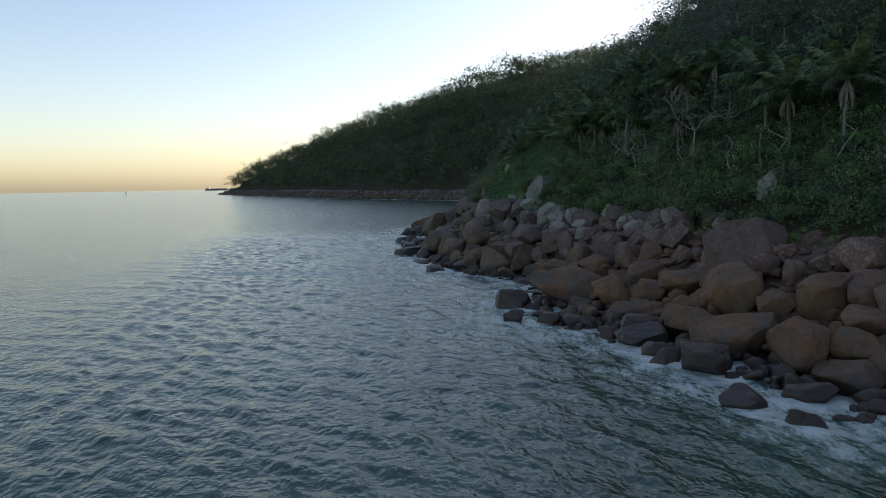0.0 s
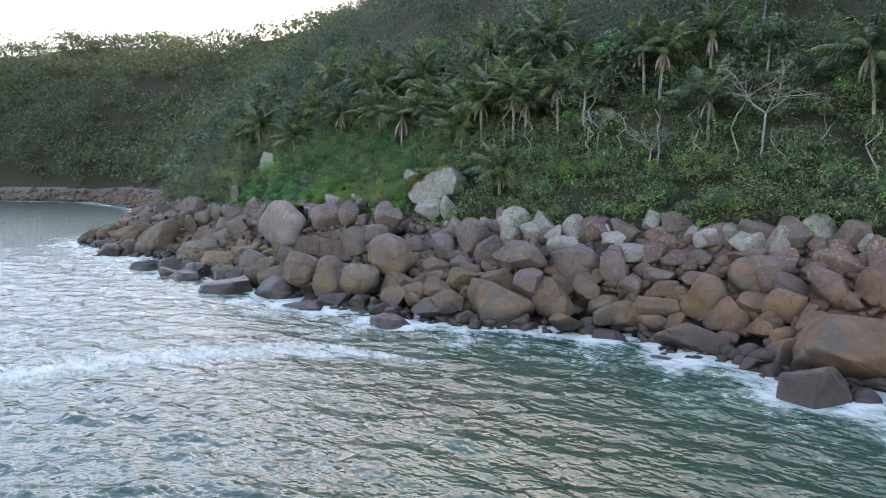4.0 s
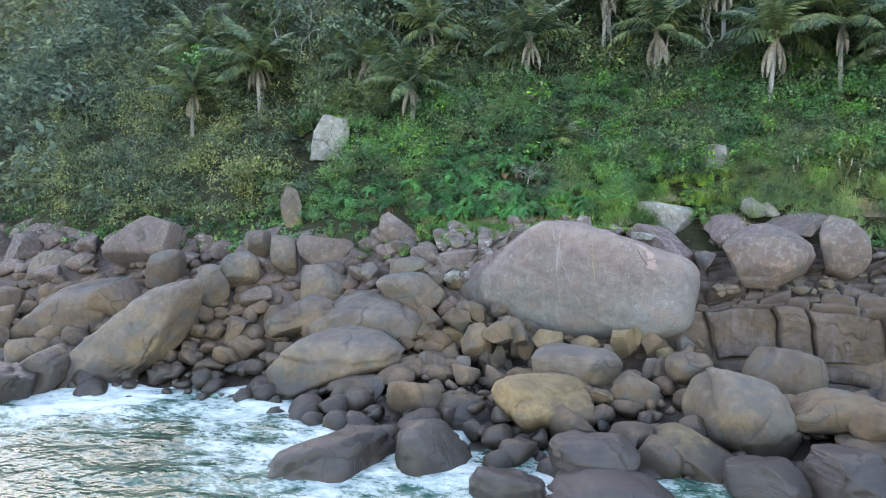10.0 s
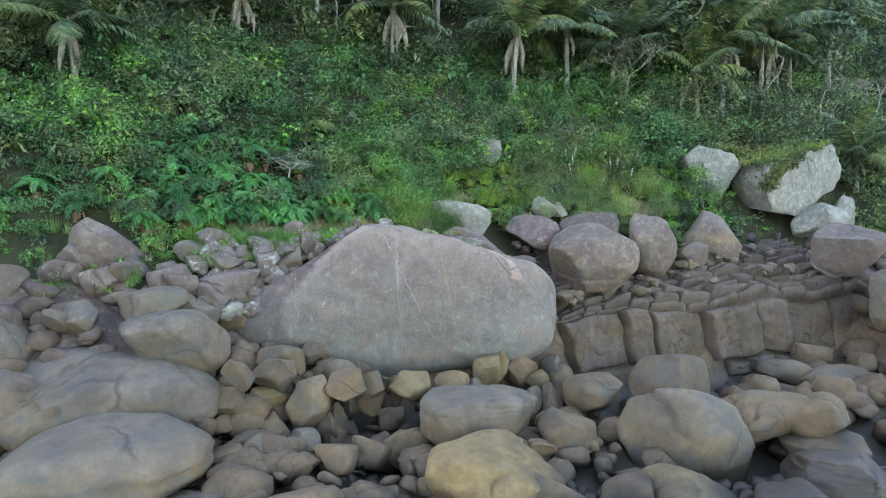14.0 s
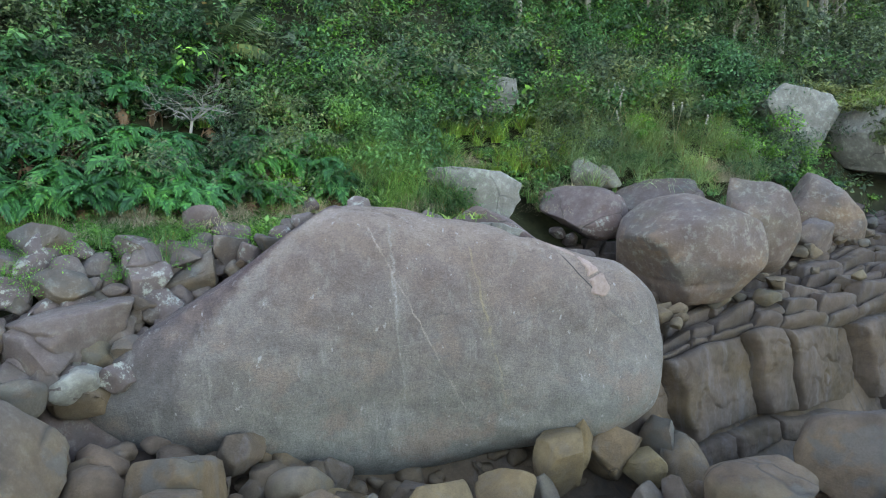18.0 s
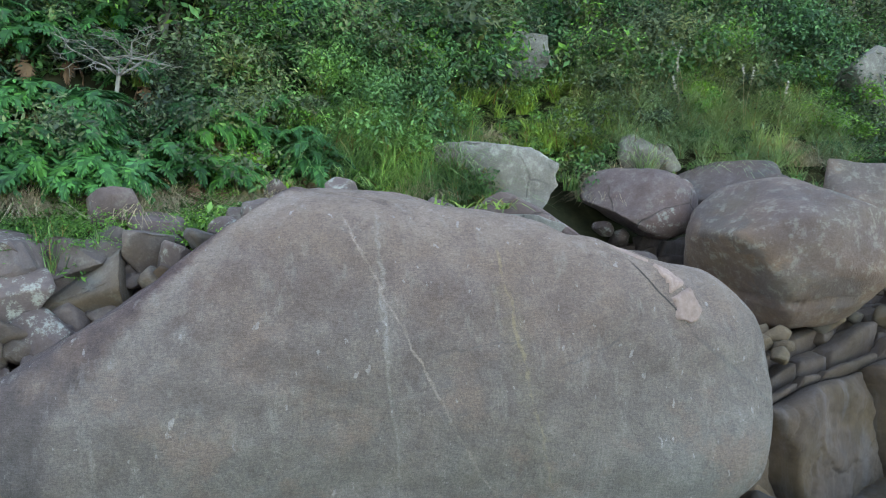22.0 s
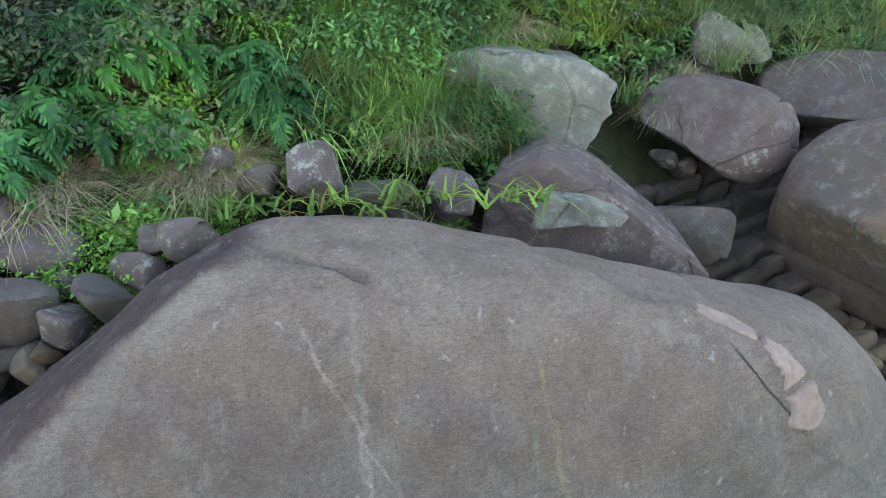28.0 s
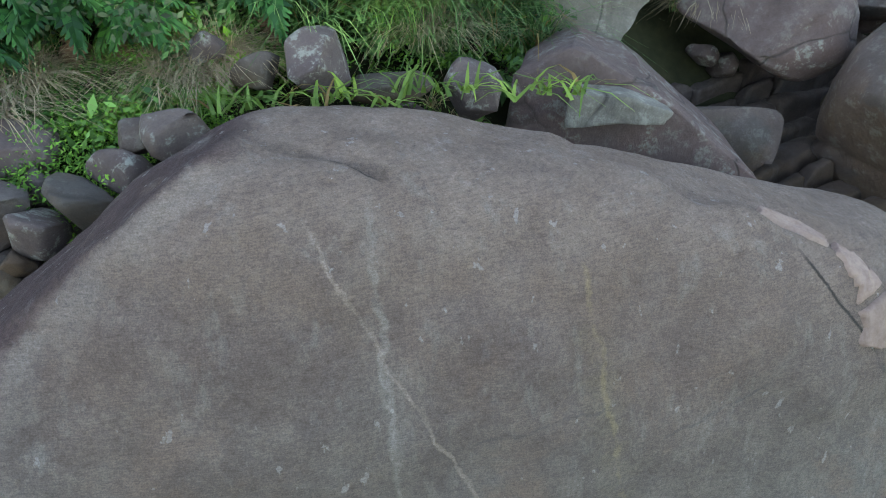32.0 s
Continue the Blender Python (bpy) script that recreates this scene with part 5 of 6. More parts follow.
def in_great(x, y):
    """Whether a spot lies under or close before the great boulder."""
    a, d = (x + 93) * 0.916 - (y - 85.4) * 0.40, (x + 93) * 0.40 + (y - 85.4) * 0.916
    return abs(a) < 10.8 and -4.6 < d < 4.5


def cleared(x, y):
    return on_ledge(x, y) or (-128 < x < -103 and y < 76.5)


def on_ledge(x, y):
    return (-85 < x < -59 and 79.6 < y < 90) or (-108 < x < -93 and 84 < y < 92)

cut_rock(-80.9, 97.0, 18.7, -25, [(-1.2, -1.2), (-1.1, 0.6), (-0.2, 1.0), (1.0, 0.7), (1.2, -0.4), (0.7, -1.2)], 1.8, PALE, "pale rock face showing through the thicket", 18)


def stone_pile():
    """Stones heaped in the corner between the great boulder and the bank."""
    rng = np.random.default_rng(44)
    for k in range(16):
        x, y = rng.uniform(-114, -103.5), rng.uniform(84.0, 89.6)
        s = rng.uniform(0.9, 2.3)
        z = float(ground_z(x, y)) + rng.uniform(0.1, 0.6)
        stone(x, y, z, s * 1.2, s * 0.95, PURPLE if k % 3 else GREY, 470 + k, "grey-purple stone in the heap beside the great boulder")
    pieces = []
    for k in range(44):
        x, y = rng.uniform(-105.5, -98.6), rng.uniform(85.0, 88.8)
        s = rng.uniform(0.6, 1.4)
        v, f = stone_shape(s * 1.2, s, 1470 + k)
        pieces.append((v + (x, y, float(ground_z(x, y)) + 0.2), f))
    for mat, few in ((LICHEN, pieces[::2]), (PURPLE, pieces[1::2])):
        tagged(new("heap_stones", mesh_of("heap_stones", *joined(few), mat)), "grey lichen-spotted stones heaped beside the great boulder", "stones", kind="stuff")


stone_pile()


def ledge_stones():
    """Loose stones lying on the courses of the ledge."""
    rng = np.random.default_rng(63)
    pieces = []
    for k in range(60):
        x, s = rng.uniform(-82, -60), rng.uniform(1.5, 8.5)
        hollow = 1.3 * math.exp(-((x + 78.5) / 4.0) ** 2 - ((s - 5.5) / 2.6) ** 2)
        w = rng.uniform(0.4, 1.2)
        v, f = stone_shape(w, w * 0.7, 560 + k)
        pieces.append((v + (x, 80.7 + s, 7.2 + 0.30 * s + 0.07 * (x + 82) - hollow + w * 0.2), f))
    tagged(new("ledge_stones", mesh_of("ledge_stones", *joined(pieces), GREY)), "small grey stones lying on the layered ledge", "stones", kind="stuff")


ledge_stones()


def foot_blocks():
    """Blocks and stones that stand on the low ground before the great boulder."""
    rng = np.random.default_rng(71)
    for k in range(30):
        x = -104 + 0.70 * k + rng.uniform(-0.5, 0.5)
        y = 78.4 + rng.uniform(-1.8, 4.2)
        w, h = rng.uniform(1.2, 2.3), rng.uniform(1.3, 2.6)
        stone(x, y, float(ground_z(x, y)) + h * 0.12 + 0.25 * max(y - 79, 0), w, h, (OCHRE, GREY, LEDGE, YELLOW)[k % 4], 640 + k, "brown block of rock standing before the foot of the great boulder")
    pieces = []
    for k in range(30):
        x, y = rng.uniform(-105.5, -96), rng.uniform(80.5, 84.2)
        w = rng.uniform(0.9, 2.0)
        v, f = stone_shape(w, w * rng.uniform(0.7, 1.1), 1640 + k)
        pieces.append((v + (x, y, float(ground_z(x, y)) - 0.35), f))
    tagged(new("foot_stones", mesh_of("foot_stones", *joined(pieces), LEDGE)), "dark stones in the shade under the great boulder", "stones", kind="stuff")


foot_blocks()


build_sea()


# ---- loose boulders over the band ----
def strew(count, lo, hi, x0, x1, seed, u0=0.0, u1=1.0, join=False):
    """Boulders of many sizes over the band between the sea and the bank."""
    rng = np.random.default_rng(seed)
    made = tries = 0
    heap = []
    while made < count and tries < count * 30:
        tries += 1
        x = rng.uniform(x0, x1)
        u = rng.uniform(u0, u1)
        y = float(shore(x) + u * (bank(x) - shore(x)))
        r = rng.uniform(lo, hi) / 2
        if cleared(x, y) or any((x - a) ** 2 + (y - b) ** 2 < (0.62 * (r + c)) ** 2 for a, b, c in SIT):
            continue
        k = int(rng.integers(len(KINDS)))
        sx, sy, sz = r * rng.uniform(0.85, 1.25), r * rng.uniform(0.8, 1.1), r * rng.uniform(0.62, 0.95)
        at = pose(x, y, float(ground_z(x, y)) + sz * 0.35, *rng.uniform(-16, 16, 2), rng.uniform(0, 360)) @ Matrix.Diagonal((sx, sy, sz, 1))
        if join:
            m = np.array(at)
            heap.append((SMALL_KINDS[k][0] @ m[:3, :3].T + m[:3, 3], SMALL_KINDS[k][1]))
        else:
            ob = new("boulder", KIND_PALE[k % len(KIND_PALE)] if u > 0.9 and rng.random() < 0.35 else KIND_MESH[k])
            ob.matrix_basis = at
            tagged(ob, "dark wet boulder at the waterline with foam round it" if u < 0.12 else "grey-brown granite boulder wedged among other shore rocks", "boulder", "boulders of the rocky shore")
        SIT.append((x, y, r))
        made += 1
    if heap:
        tagged(new("shore_rocks", mesh_of("shore_rocks", *joined(heap), ROCK)), "grey-brown rocks of a man's height wedged between the boulders", "rocks", kind="stuff")


def rubble(name, count, lo, hi, x0, x1, seed, label, sub_u=(-0.02, 1.02), keep_off=True, free=False):
    """The small stones between the boulders, too many to count."""
    rng = np.random.default_rng(seed)
    small = [boulder_low(s, 3 if name == "bank_stones" else 2) for s in range(8)]
    x = rng.uniform(x0, x1, count)
    u = rng.uniform(*sub_u, count)
    y = shore(x) + u * (bank(x) - shore(x))
    r = lo + (hi - lo) * rng.random(count) ** 2
    z = ground_z(x, y) - 0.25 + r * 0.1 - (0 if keep_off else 0.9 + 1.6 * np.exp(-((x + 97) / 9) ** 4 - ((y - 81.6) / 3.2) ** 2))
    pieces = []
    for i in range(count):
        if (keep_off and in_great(x[i], y[i])) or (on_ledge(x[i], y[i]) and not free) or (name == "waterline_rocks" and -127 < x[i] < -107):
            continue
        v, f = small[i % 8]
        a = rng.uniform(0, 6.28)
        c, s = math.cos(a), math.sin(a)
        q = v * np.array([r[i] * rng.uniform(0.8, 1.3), r[i], r[i] * rng.uniform(0.6, 0.9)])
        q = q @ np.array([[c, s, 0], [-s, c, 0], [0, 0, 1]]) + (x[i], y[i], z[i])
        pieces.append((q, f))
    v, f = joined(pieces)
    tagged(new(name, mesh_of(name, v, f, ROCK)), label, "rocks", kind="stuff")


def boulder_low(seed, sub):
    v, f = SPHERES[sub]
    rng = np.random.default_rng(seed + 50)
    for k in range(13):
        nrm = rng.normal(size=3)
        nrm /= np.linalg.norm(nrm)
        v = v - np.outer(np.maximum(v @ nrm - rng.uniform(0.45, 0.75), 0) * 0.97, nrm)
    return v, f


strew(26, 4.2, 6.0, -190, -135, 11, 0.05, 0.85, True)
strew(24, 3.6, 6.0, 8, 100, 13, 0.05, 0.9)
strew(44, 2.6, 4.6, -48, 12, 14, 0.15, 0.95)
strew(230, 1.6, 3.2, -180, 95, 12, 0.0, 0.98, True)
def edge_rocks():
    """Pale broken rocks that stick out along the top of the band."""
    rng = np.random.default_rng(17)
    shapes = [boulder_shape(60 + k, 4, 13, 0.02, 0.06, (0.45, 0.8)) for k in range(6)]
    pieces = []
    for k in range(26):
        x = -46 + 2.55 * k + rng.uniform(-0.8, 0.8)
        y = float(bank(x)) + rng.uniform(-1.8, 0.8)
        s = rng.uniform(1.2, 2.6)
        m = np.array(pose(x, y, float(ground_z(x, y)) + s * 0.25, *rng.uniform(-25, 25, 2), rng.uniform(0, 360)) @ Matrix.Diagonal((s * rng.uniform(0.7, 1.2), s * 0.8, s * rng.uniform(0.7, 1.1), 1)))
        pieces.append((shapes[k % 6][0] @ m[:3, :3].T + m[:3, 3], shapes[k % 6][1]))
    for mat, few in ((PALE, pieces[::2]), (PURPLE, pieces[1::2])):
        tagged(new("edge_rocks", mesh_of("edge_rocks", *joined(few), mat)), "angular lichen-covered rocks under the edge of the shrubs", "rocks", kind="stuff")


edge_rocks()
rubble("shore_rubble", 3300, 0.5, 1.7, -190, 125, 21, "small grey and brown stones filling the gaps between the boulders")
rubble("bank_stones", 300, 0.2, 0.75, -91, -59, 27, "small grey stones and soil under the edge of the bank", (0.84, 1.06), True, True)
rubble("waterline_rocks", 260, 0.5, 1.3, -125, 85, 23, "dark wet rocks standing in the foam at the edge of the sea", (-0.12, 0.16))
rubble("wedged_rocks", 420, 0.7, 1.3, -190, 90, 24, "grey-brown rocks wedged between the large boulders", (0.08, 1.0))
rubble("foot_rubble", 420, 0.3, 0.8, -107, -80, 25, "broken brown stones under the foot of the great boulder", (0.18, 0.66), False)
rubble("foot_rubble", 480, 0.3, 0.9, -106, -83, 28, "broken brown stones under the foot of the great boulder", (0.40, 0.82), False, True)
rubble("far_shore_rocks", 2600, 0.9, 4.2, -1735, -185, 22, "grey rocks along the shore of the far bay", (-0.05, 0.9))


# ---- leaves, shrubs and trees ----
def leaf_cloud(rng, centres, radii, count, size, flat=0.75, droop=0.25):
    """Leaves over lumpy crowns: one kite-shaped leaf each, turned mostly outwards and up."""
    k = rng.integers(len(centres), size=count)
    d = rng.normal(size=(count, 3))
    d[:, 2] = d[:, 2] * 0.9 + 0.25
    d /= np.linalg.norm(d, axis=1)[:, None]
    r = radii[k] * (1 - 0.42 * rng.random(count) ** 1.6)
    c = centres[k] + d * r[:, None] * np.array([1, 1, flat])
    n = d * 0.6 + rng.normal(size=(count, 3)) * 0.42 + (0, -0.12, 0.75)
    n /= np.linalg.norm(n, axis=1)[:, None]
    t = np.cross(n, rng.normal(size=(count, 3)))
    t /= np.linalg.norm(t, axis=1)[:, None]
    t[:, 2] -= droop
    b = np.cross(n, t)
    s = size * rng.uniform(0.6, 1.35, count)[:, None]
    verts = np.stack([c - t * s, c + b * s * 0.42 + n * s * 0.05, c + t * s, c - b * s * 0.42 + n * s * 0.05], 1).reshape(-1, 3)
    faces = np.arange(count * 4).reshape(-1, 4)
    return verts, faces


def lumps(rng, n, w, h, base=0.35):
    c = rng.normal(size=(n, 3)) * np.array([w * 0.30, w * 0.30, h * 0.20])
    c[:, 2] = np.abs(c[:, 2]) + h * base
    r = rng.uniform(0.22, 0.42, n) * w * 0.9
    return c, r


def stems(rng, n, w, h, r0):
    bits = []
    for k in range(n):
        a = rng.uniform(0, 6.28)
        e = np.array([math.cos(a) * w * rng.uniform(0.1, 0.4), math.sin(a) * w * rng.uniform(0.1, 0.4), h * rng.uniform(0.55, 0.9)])
        m = e * 0.5 + rng.normal(size=3) * 0.06 * w
        bits.append(tube([(0, 0, -0.5), m * 0.6, m, e], [r0, r0 * 0.8, r0 * 0.6, r0 * 0.25], 5))
    return joined(bits)


def shrub_meshes(seed, w, h, count, size, mat):
    rng = np.random.default_rng(seed)
    c, r = lumps(rng, 9, w, h)
    return mesh_of("shrub_leaves", *leaf_cloud(rng, c, r, count, size), mat, False), mesh_of("shrub_stems", *stems(rng, 7, w, h, 0.05), BARK)


def plant(name, label, category, meshes, at, group, names=("foliage", "woody_base")):
    ob = thing(name, label, category, at, group)
    for nm, me in zip(names, meshes):
        part(nm, me, ob)
    return ob


SHRUBS = [shrub_meshes(100 + i, 3.4, 2.6, 1500, 0.11 + 0.02 * (i % 3), mat) for i, mat in enumerate((LEAF, LEAF, LEAF_BRIGHT, LEAF, LEAF_OLIVE, LEAF_DARK))]
SHRUB_LABELS = ["leafy green shrub on the slope above the rocks", "leafy green shrub on the slope above the rocks", "bright green young shrub on the slope", "leafy green shrub on the slope above the rocks", "olive-green thin shrub on the slope", "dark green dense shrub on the slope"]


def tree_meshes(seed, h, w, count, size, mat):
    rng = np.random.default_rng(seed)
    top = np.array([rng.normal() * 0.4, rng.normal() * 0.4, h * 0.72])
    bits = [tube([(0, 0, -1), top * 0.35 + rng.normal(size=3) * 0.2, top * 0.7, top], [0.24, 0.19, 0.15, 0.08], 7)]
    ends = []
    for k in range(9):
        a = k * 2.4
        s = top * rng.uniform(0.5, 0.95)
        e = s + np.array([math.cos(a) * w * 0.38, math.sin(a) * w * 0.38, h * rng.uniform(0.05, 0.22)])
        bits.append(tube([s, (s + e) / 2 + rng.normal(size=3) * 0.2, e], [0.09, 0.06, 0.03], 5))
        ends.append(e)
    c = np.array(ends + [top + (0, 0, h * 0.12)])
    r = rng.uniform(0.17, 0.30, len(c)) * w
    return mesh_of("tree_crown", *leaf_cloud(rng, c, r, count, size, 0.7), mat, False), mesh_of("tree_trunk", *joined(bits), BARK)


TREES = [tree_meshes(200 + i, 9 + i % 3, 6.5, 1300, 0.28, mat) for i, mat in enumerate((LEAF_DARK, LEAF, LEAF_DARK, LEAF_OLIVE, LEAF_DARK))]


CLEAR = [(-123.5, 99.0, 4.5), (-55, 88.0, 5.2), (-51, 88.0, 4.6), (-81, 95.6, 1.3), (20.5, 96, 3.0), (-84, 91.0, 2.8), (-79, 91.0, 2.6), (-76, 90, 3.0), (-93, 89.5, 3.5), (-98.5, 88.4, 2.0), (-101, 88.2, 2.0), (-103, 87.8, 2.0), (-124.8, 91.4, 2)]


BARE = [(-81.5, 88.6, 2.4), (-86.0, 88.2, 2.4), (-77.0, 88.4, 3.0), (-84.0, 90.4, 1.6)]


def is_clear(x, y, f=1.0):
    if f < 1 and any((x - a) ** 2 + (y - b) ** 2 < r * r for a, b, r in BARE):
        return True
    return any((x - a) ** 2 + (y - b) ** 2 < r * r * f for a, b, r in CLEAR)


def woods(name, label, x0, x1, up0, up1, count, leaves, size, crown, seed, mat, spare=None):
    """The closed forest on the hill, far too many trees to count, joined into one."""
    rng = np.random.default_rng(seed)
    pieces = []
    x = rng.uniform(x0, x1, count)
    y = bank(x) + up0 + (up1 - up0) * rng.random(count) ** 1.15
    z = ground_z(x, y)
    for i in range(count):
        if is_clear(x[i], y[i]):
            continue
        if spare and spare[0] < x[i] < spare[1] and y[i] - bank(x[i]) < spare[2]:
            continue
        w = crown * rng.uniform(0.55, 1.5)
        c, r = lumps(rng, 6, w, w * 0.9, rng.uniform(0.15, 0.95))
        pieces.append(leaf_cloud(rng, c + (x[i], y[i], z[i]), r, leaves, size * rng.uniform(0.8, 1.2), 0.8))
    v, f = joined(pieces)
    tagged(new(name, mesh_of(name, v, f, mat, False)), label, "forest", kind="stuff")


for mat, many, seed, words in ((LEAF, 300, 31, "thicket of small-leaved green shrubs covering the slope"), (LEAF_BRIGHT, 70, 38, "light green young growth in the thicket"), (LEAF_OLIVE, 90, 39, "dull olive shrubs in the thicket"), (LEAF_DARK, 150, 40, "dark green shrubs in the thicket")):
    woods("slope_thicket", words, -128, -58, 5.5, 17, many, 430, 0.112, 2.8, seed, mat, (-108, -97, 8.0))
    woods("slope_thicket", words + ", with broad leaves", -128, -58, 6.0, 18, many // 2, 190, 0.19, 2.4, seed + 200, mat, (-108, -97, 8.0))
for mat, many, seed, x0, x1, up0, up1, words in ((LEAF, 70, 43, -93, -86, 2.4, 7.5, "small-leaved green shrubs between the grasses"), (LEAF_DARK, 44, 44, -82, -76, 2.6, 9.0, "dark green shrubs in the grassy bank"), (LEAF_OLIVE, 30, 45, -90, -70, 5.0, 9.0, "brownish thin shrubs among the grass"), (LEAF_BRIGHT, 26, 46, -68, -61, 1.8, 6.0, "light green shrubs under the wedge rock"), (LEAF_DARK, 40, 47, -69, -60, 1.5, 8.0, "dark shrubs under the wedge rock"), (LEAF, 90, 48, -128, -106, 1.2, 7.5, "small-leaved green shrubs on the bank"), (LEAF_DARK, 80, 49, -110, -92, 2.0, 9.0, "dark undergrowth behind the split-leaf plants")):
    woods("bank_shrubs", words, x0, x1, up0, up1, many, 400, 0.085, 1.8, seed, mat)
woods("slope_thicket", "thicket of green shrubs covering the slope", -60, 72, -0.4, 30, 120, 260, 0.18, 3.6, 34, LEAF)
woods("slope_thicket", "dark green shrubs covering the slope", -60, 72, 0.0, 30, 900, 270, 0.18, 4.0, 134, LEAF_DARK)
woods("slope_thicket", "dull olive shrubs covering the slope", -175, -122, 0.0, 30, 240, 260, 0.18, 4.0, 35, LEAF_OLIVE)
woods("slope_thicket", "dark green shrubs covering the slope", -175, -122, 0.0, 30, 260, 260, 0.18, 4.0, 135, LEAF_DARK)
woods("upper_thicket", "dark green thicket on the upper slope", -128, -50, 14, 36, 520, 220, 0.22, 4.0, 36, LEAF_DARK)
woods("bay_forest", "dark forest running down to the far end of the shore", -330, -165, 0, 60, 520, 130, 0.6, 8.0, 37, LEAF_HILL)
woods("hillside_forest", "dense dark green forest on the steep hill", -300, 110, 20, 190, 1300, 270, 0.36, 8.0, 32, LEAF_HILL)
woods("far_hill_forest", "distant forest on the headland across the bay", -1735, -230, 0, 420, 3400, 104, 1.4, 21.0, 33, LEAF_FAR)


def set_shrubs(count, x0, x1, up0, up1, seed, size0, size1):
    rng = np.random.default_rng(seed)
    for i in range(count):
        x = rng.uniform(x0, x1)
        y = float(bank(x)) + rng.uniform(up0, up1)
        if is_clear(x, y):
            continue
        k = int(rng.integers(len(SHRUBS)))
        s = rng.uniform(size0, size1)
        at = pose(x, y, float(ground_z(x, y)), 0, 0, rng.uniform(0, 360)) @ Matrix.Diagonal((s, s, s * rng.uniform(0.8, 1.2), 1))
        plant("shrub", SHRUB_LABELS[k], "shrub", SHRUBS[k], at, "shrubs on the slope")


set_shrubs(34, -60, 40, 1.5, 22, 41, 0.7, 1.25)
set_shrubs(36, -92, -60, 3.0, 10, 46, 0.35, 0.6)
set_shrubs(34, -130, -60, 9.0, 22, 45, 0.6, 1.0)


def set_trees(count, x0, x1, up0, up1, seed):
    rng = np.random.default_rng(seed)
    for i in range(count):
        x = rng.uniform(x0, x1)
        y = float(bank(x)) + rng.uniform(up0, up1)
        s = rng.uniform(0.7, 1.2)
        at = pose(x, y, float(ground_z(x, y)), 0, 0, rng.uniform(0, 360)) @ Matrix.Diagonal((s, s, s, 1))
        plant("tree", "slender forest tree with a dark green crown on the hill", "tree", TREES[i % len(TREES)], at, "trees of the hill", ("crown", "trunk"))


set_trees(60, -150, 60, 14, 40, 42)


# ---- palms ----
def frond_mesh(name, length, droop, mat, seed, pairs=30, width=0.95, hang=0.55):
    """A feather leaf: an arching rib with narrow leaflets in pairs."""
    rng = np.random.default_rng(seed)
    s = np.linspace(0, 1, pairs)
    rib = np.stack([length * s * np.cos(droop * s * 0.8), np.zeros(pairs), length * (0.62 * s - (0.30 + droop * 0.42) * s ** 2)], 1)
    pieces = [tube(rib[::3], np.linspace(0.06, 0.015, len(rib[::3])), 4)]
    for k in range(2, pairs):
        w = width * length * 0.24 * math.sin(math.pi * (0.12 + 0.86 * s[k])) ** 0.7
        for side in (-1, 1):
            a = rib[k]
            d = np.array([0.55, side * 1.0, -hang + rng.normal() * 0.12])
            tip = a + d / np.linalg.norm(d) * w * rng.uniform(0.8, 1.15) + (0, 0, -0.15 * w)
            mid = (a + tip) / 2 + (0, 0, 0.10 * w)
            e = np.array([0.085 * length / 4.5, 0, 0])
            pieces.append((np.array([a - e, a + e, mid + e * 0.9, mid - e * 0.9]), np.array([[0, 1, 2, 3]])))
            pieces.append((np.array([mid - e * 0.9, mid + e * 0.9, tip + e * 0.2, tip - e * 0.2]), np.array([[0, 1, 2, 3]])))
    return mesh_of(name, *joined(pieces), mat, False)


FRONDS = [frond_mesh("frond", 5.2, 0.35 + 0.16 * k, FROND, 500 + k) for k in range(4)]
DEADS = [frond_mesh("dead_frond", 3.6, 0.5, DEAD_FROND, 520 + k, 34, 0.45, 1.2) for k in range(2)]


def palm(x, y, trunk, size, seed, dead=6, young=False):
    rng = np.random.default_rng(seed)
    z = float(ground_z(x, y))
    label = "young stemless palm with feathery fronds in the shrubs" if young else "tall feather palm with a pale trunk and hanging dead fronds" if dead else "feather palm with a pale trunk on the hill"
    ob = thing("palm_tree", label, "palm tree", pose(x, y, z - 0.3, 0, 0, rng.uniform(0, 360)), "palms of the hill")
    bend = rng.normal(size=2) * 0.3
    pts = [(bend[0] * (k / 6) ** 2, bend[1] * (k / 6) ** 2, trunk * k / 6) for k in range(7)]
    part("trunk", mesh_of("palm_trunk", *tube(pts, np.linspace(0.26, 0.19, 7) * min(1.0, size), 9), BARK), ob)
    tip = Vector(pts[-1])
    base = [(tip[0], tip[1], tip[2] - 0.3), (tip[0], tip[1], tip[2] + 0.5), (tip[0], tip[1], tip[2] + 1.3)]
    part("crown_base", mesh_of("crown_base", *tube(base, [0.30 * min(1, size), 0.42 * min(1, size), 0.12], 9), DEAD_FROND), ob, "brown fibrous leaf bases")
    n = 17
    for k in range(n):
        steep = 78 - 88 * (k / n) ** 0.9 + rng.uniform(-8, 8)
        m = Matrix.Translation(tip + Vector((0, 0, 0.7))) @ pose(0, 0, 0, 0, 0, k * 137.5) @ pose(0, 0, 0, rng.uniform(-25, 25), -(steep - 26), 0) @ Matrix.Scale(size * rng.uniform(1.02, 1.32), 4)
        part("frond", FRONDS[k % 4], ob, "", m)
    for k in range(dead):
        m = Matrix.Translation(tip + Vector((0, 0, 0.3))) @ pose(0, 0, 0, 0, 0, k * 67 + rng.uniform(-20, 20)) @ pose(0, 0, 0, 0, 78 + rng.uniform(-10, 12), 0) @ Matrix.Scale(size * rng.uniform(0.75, 1.05), 4)
        part("dead_frond", DEADS[k % 2], ob, "grey-brown dead frond hanging down", m)


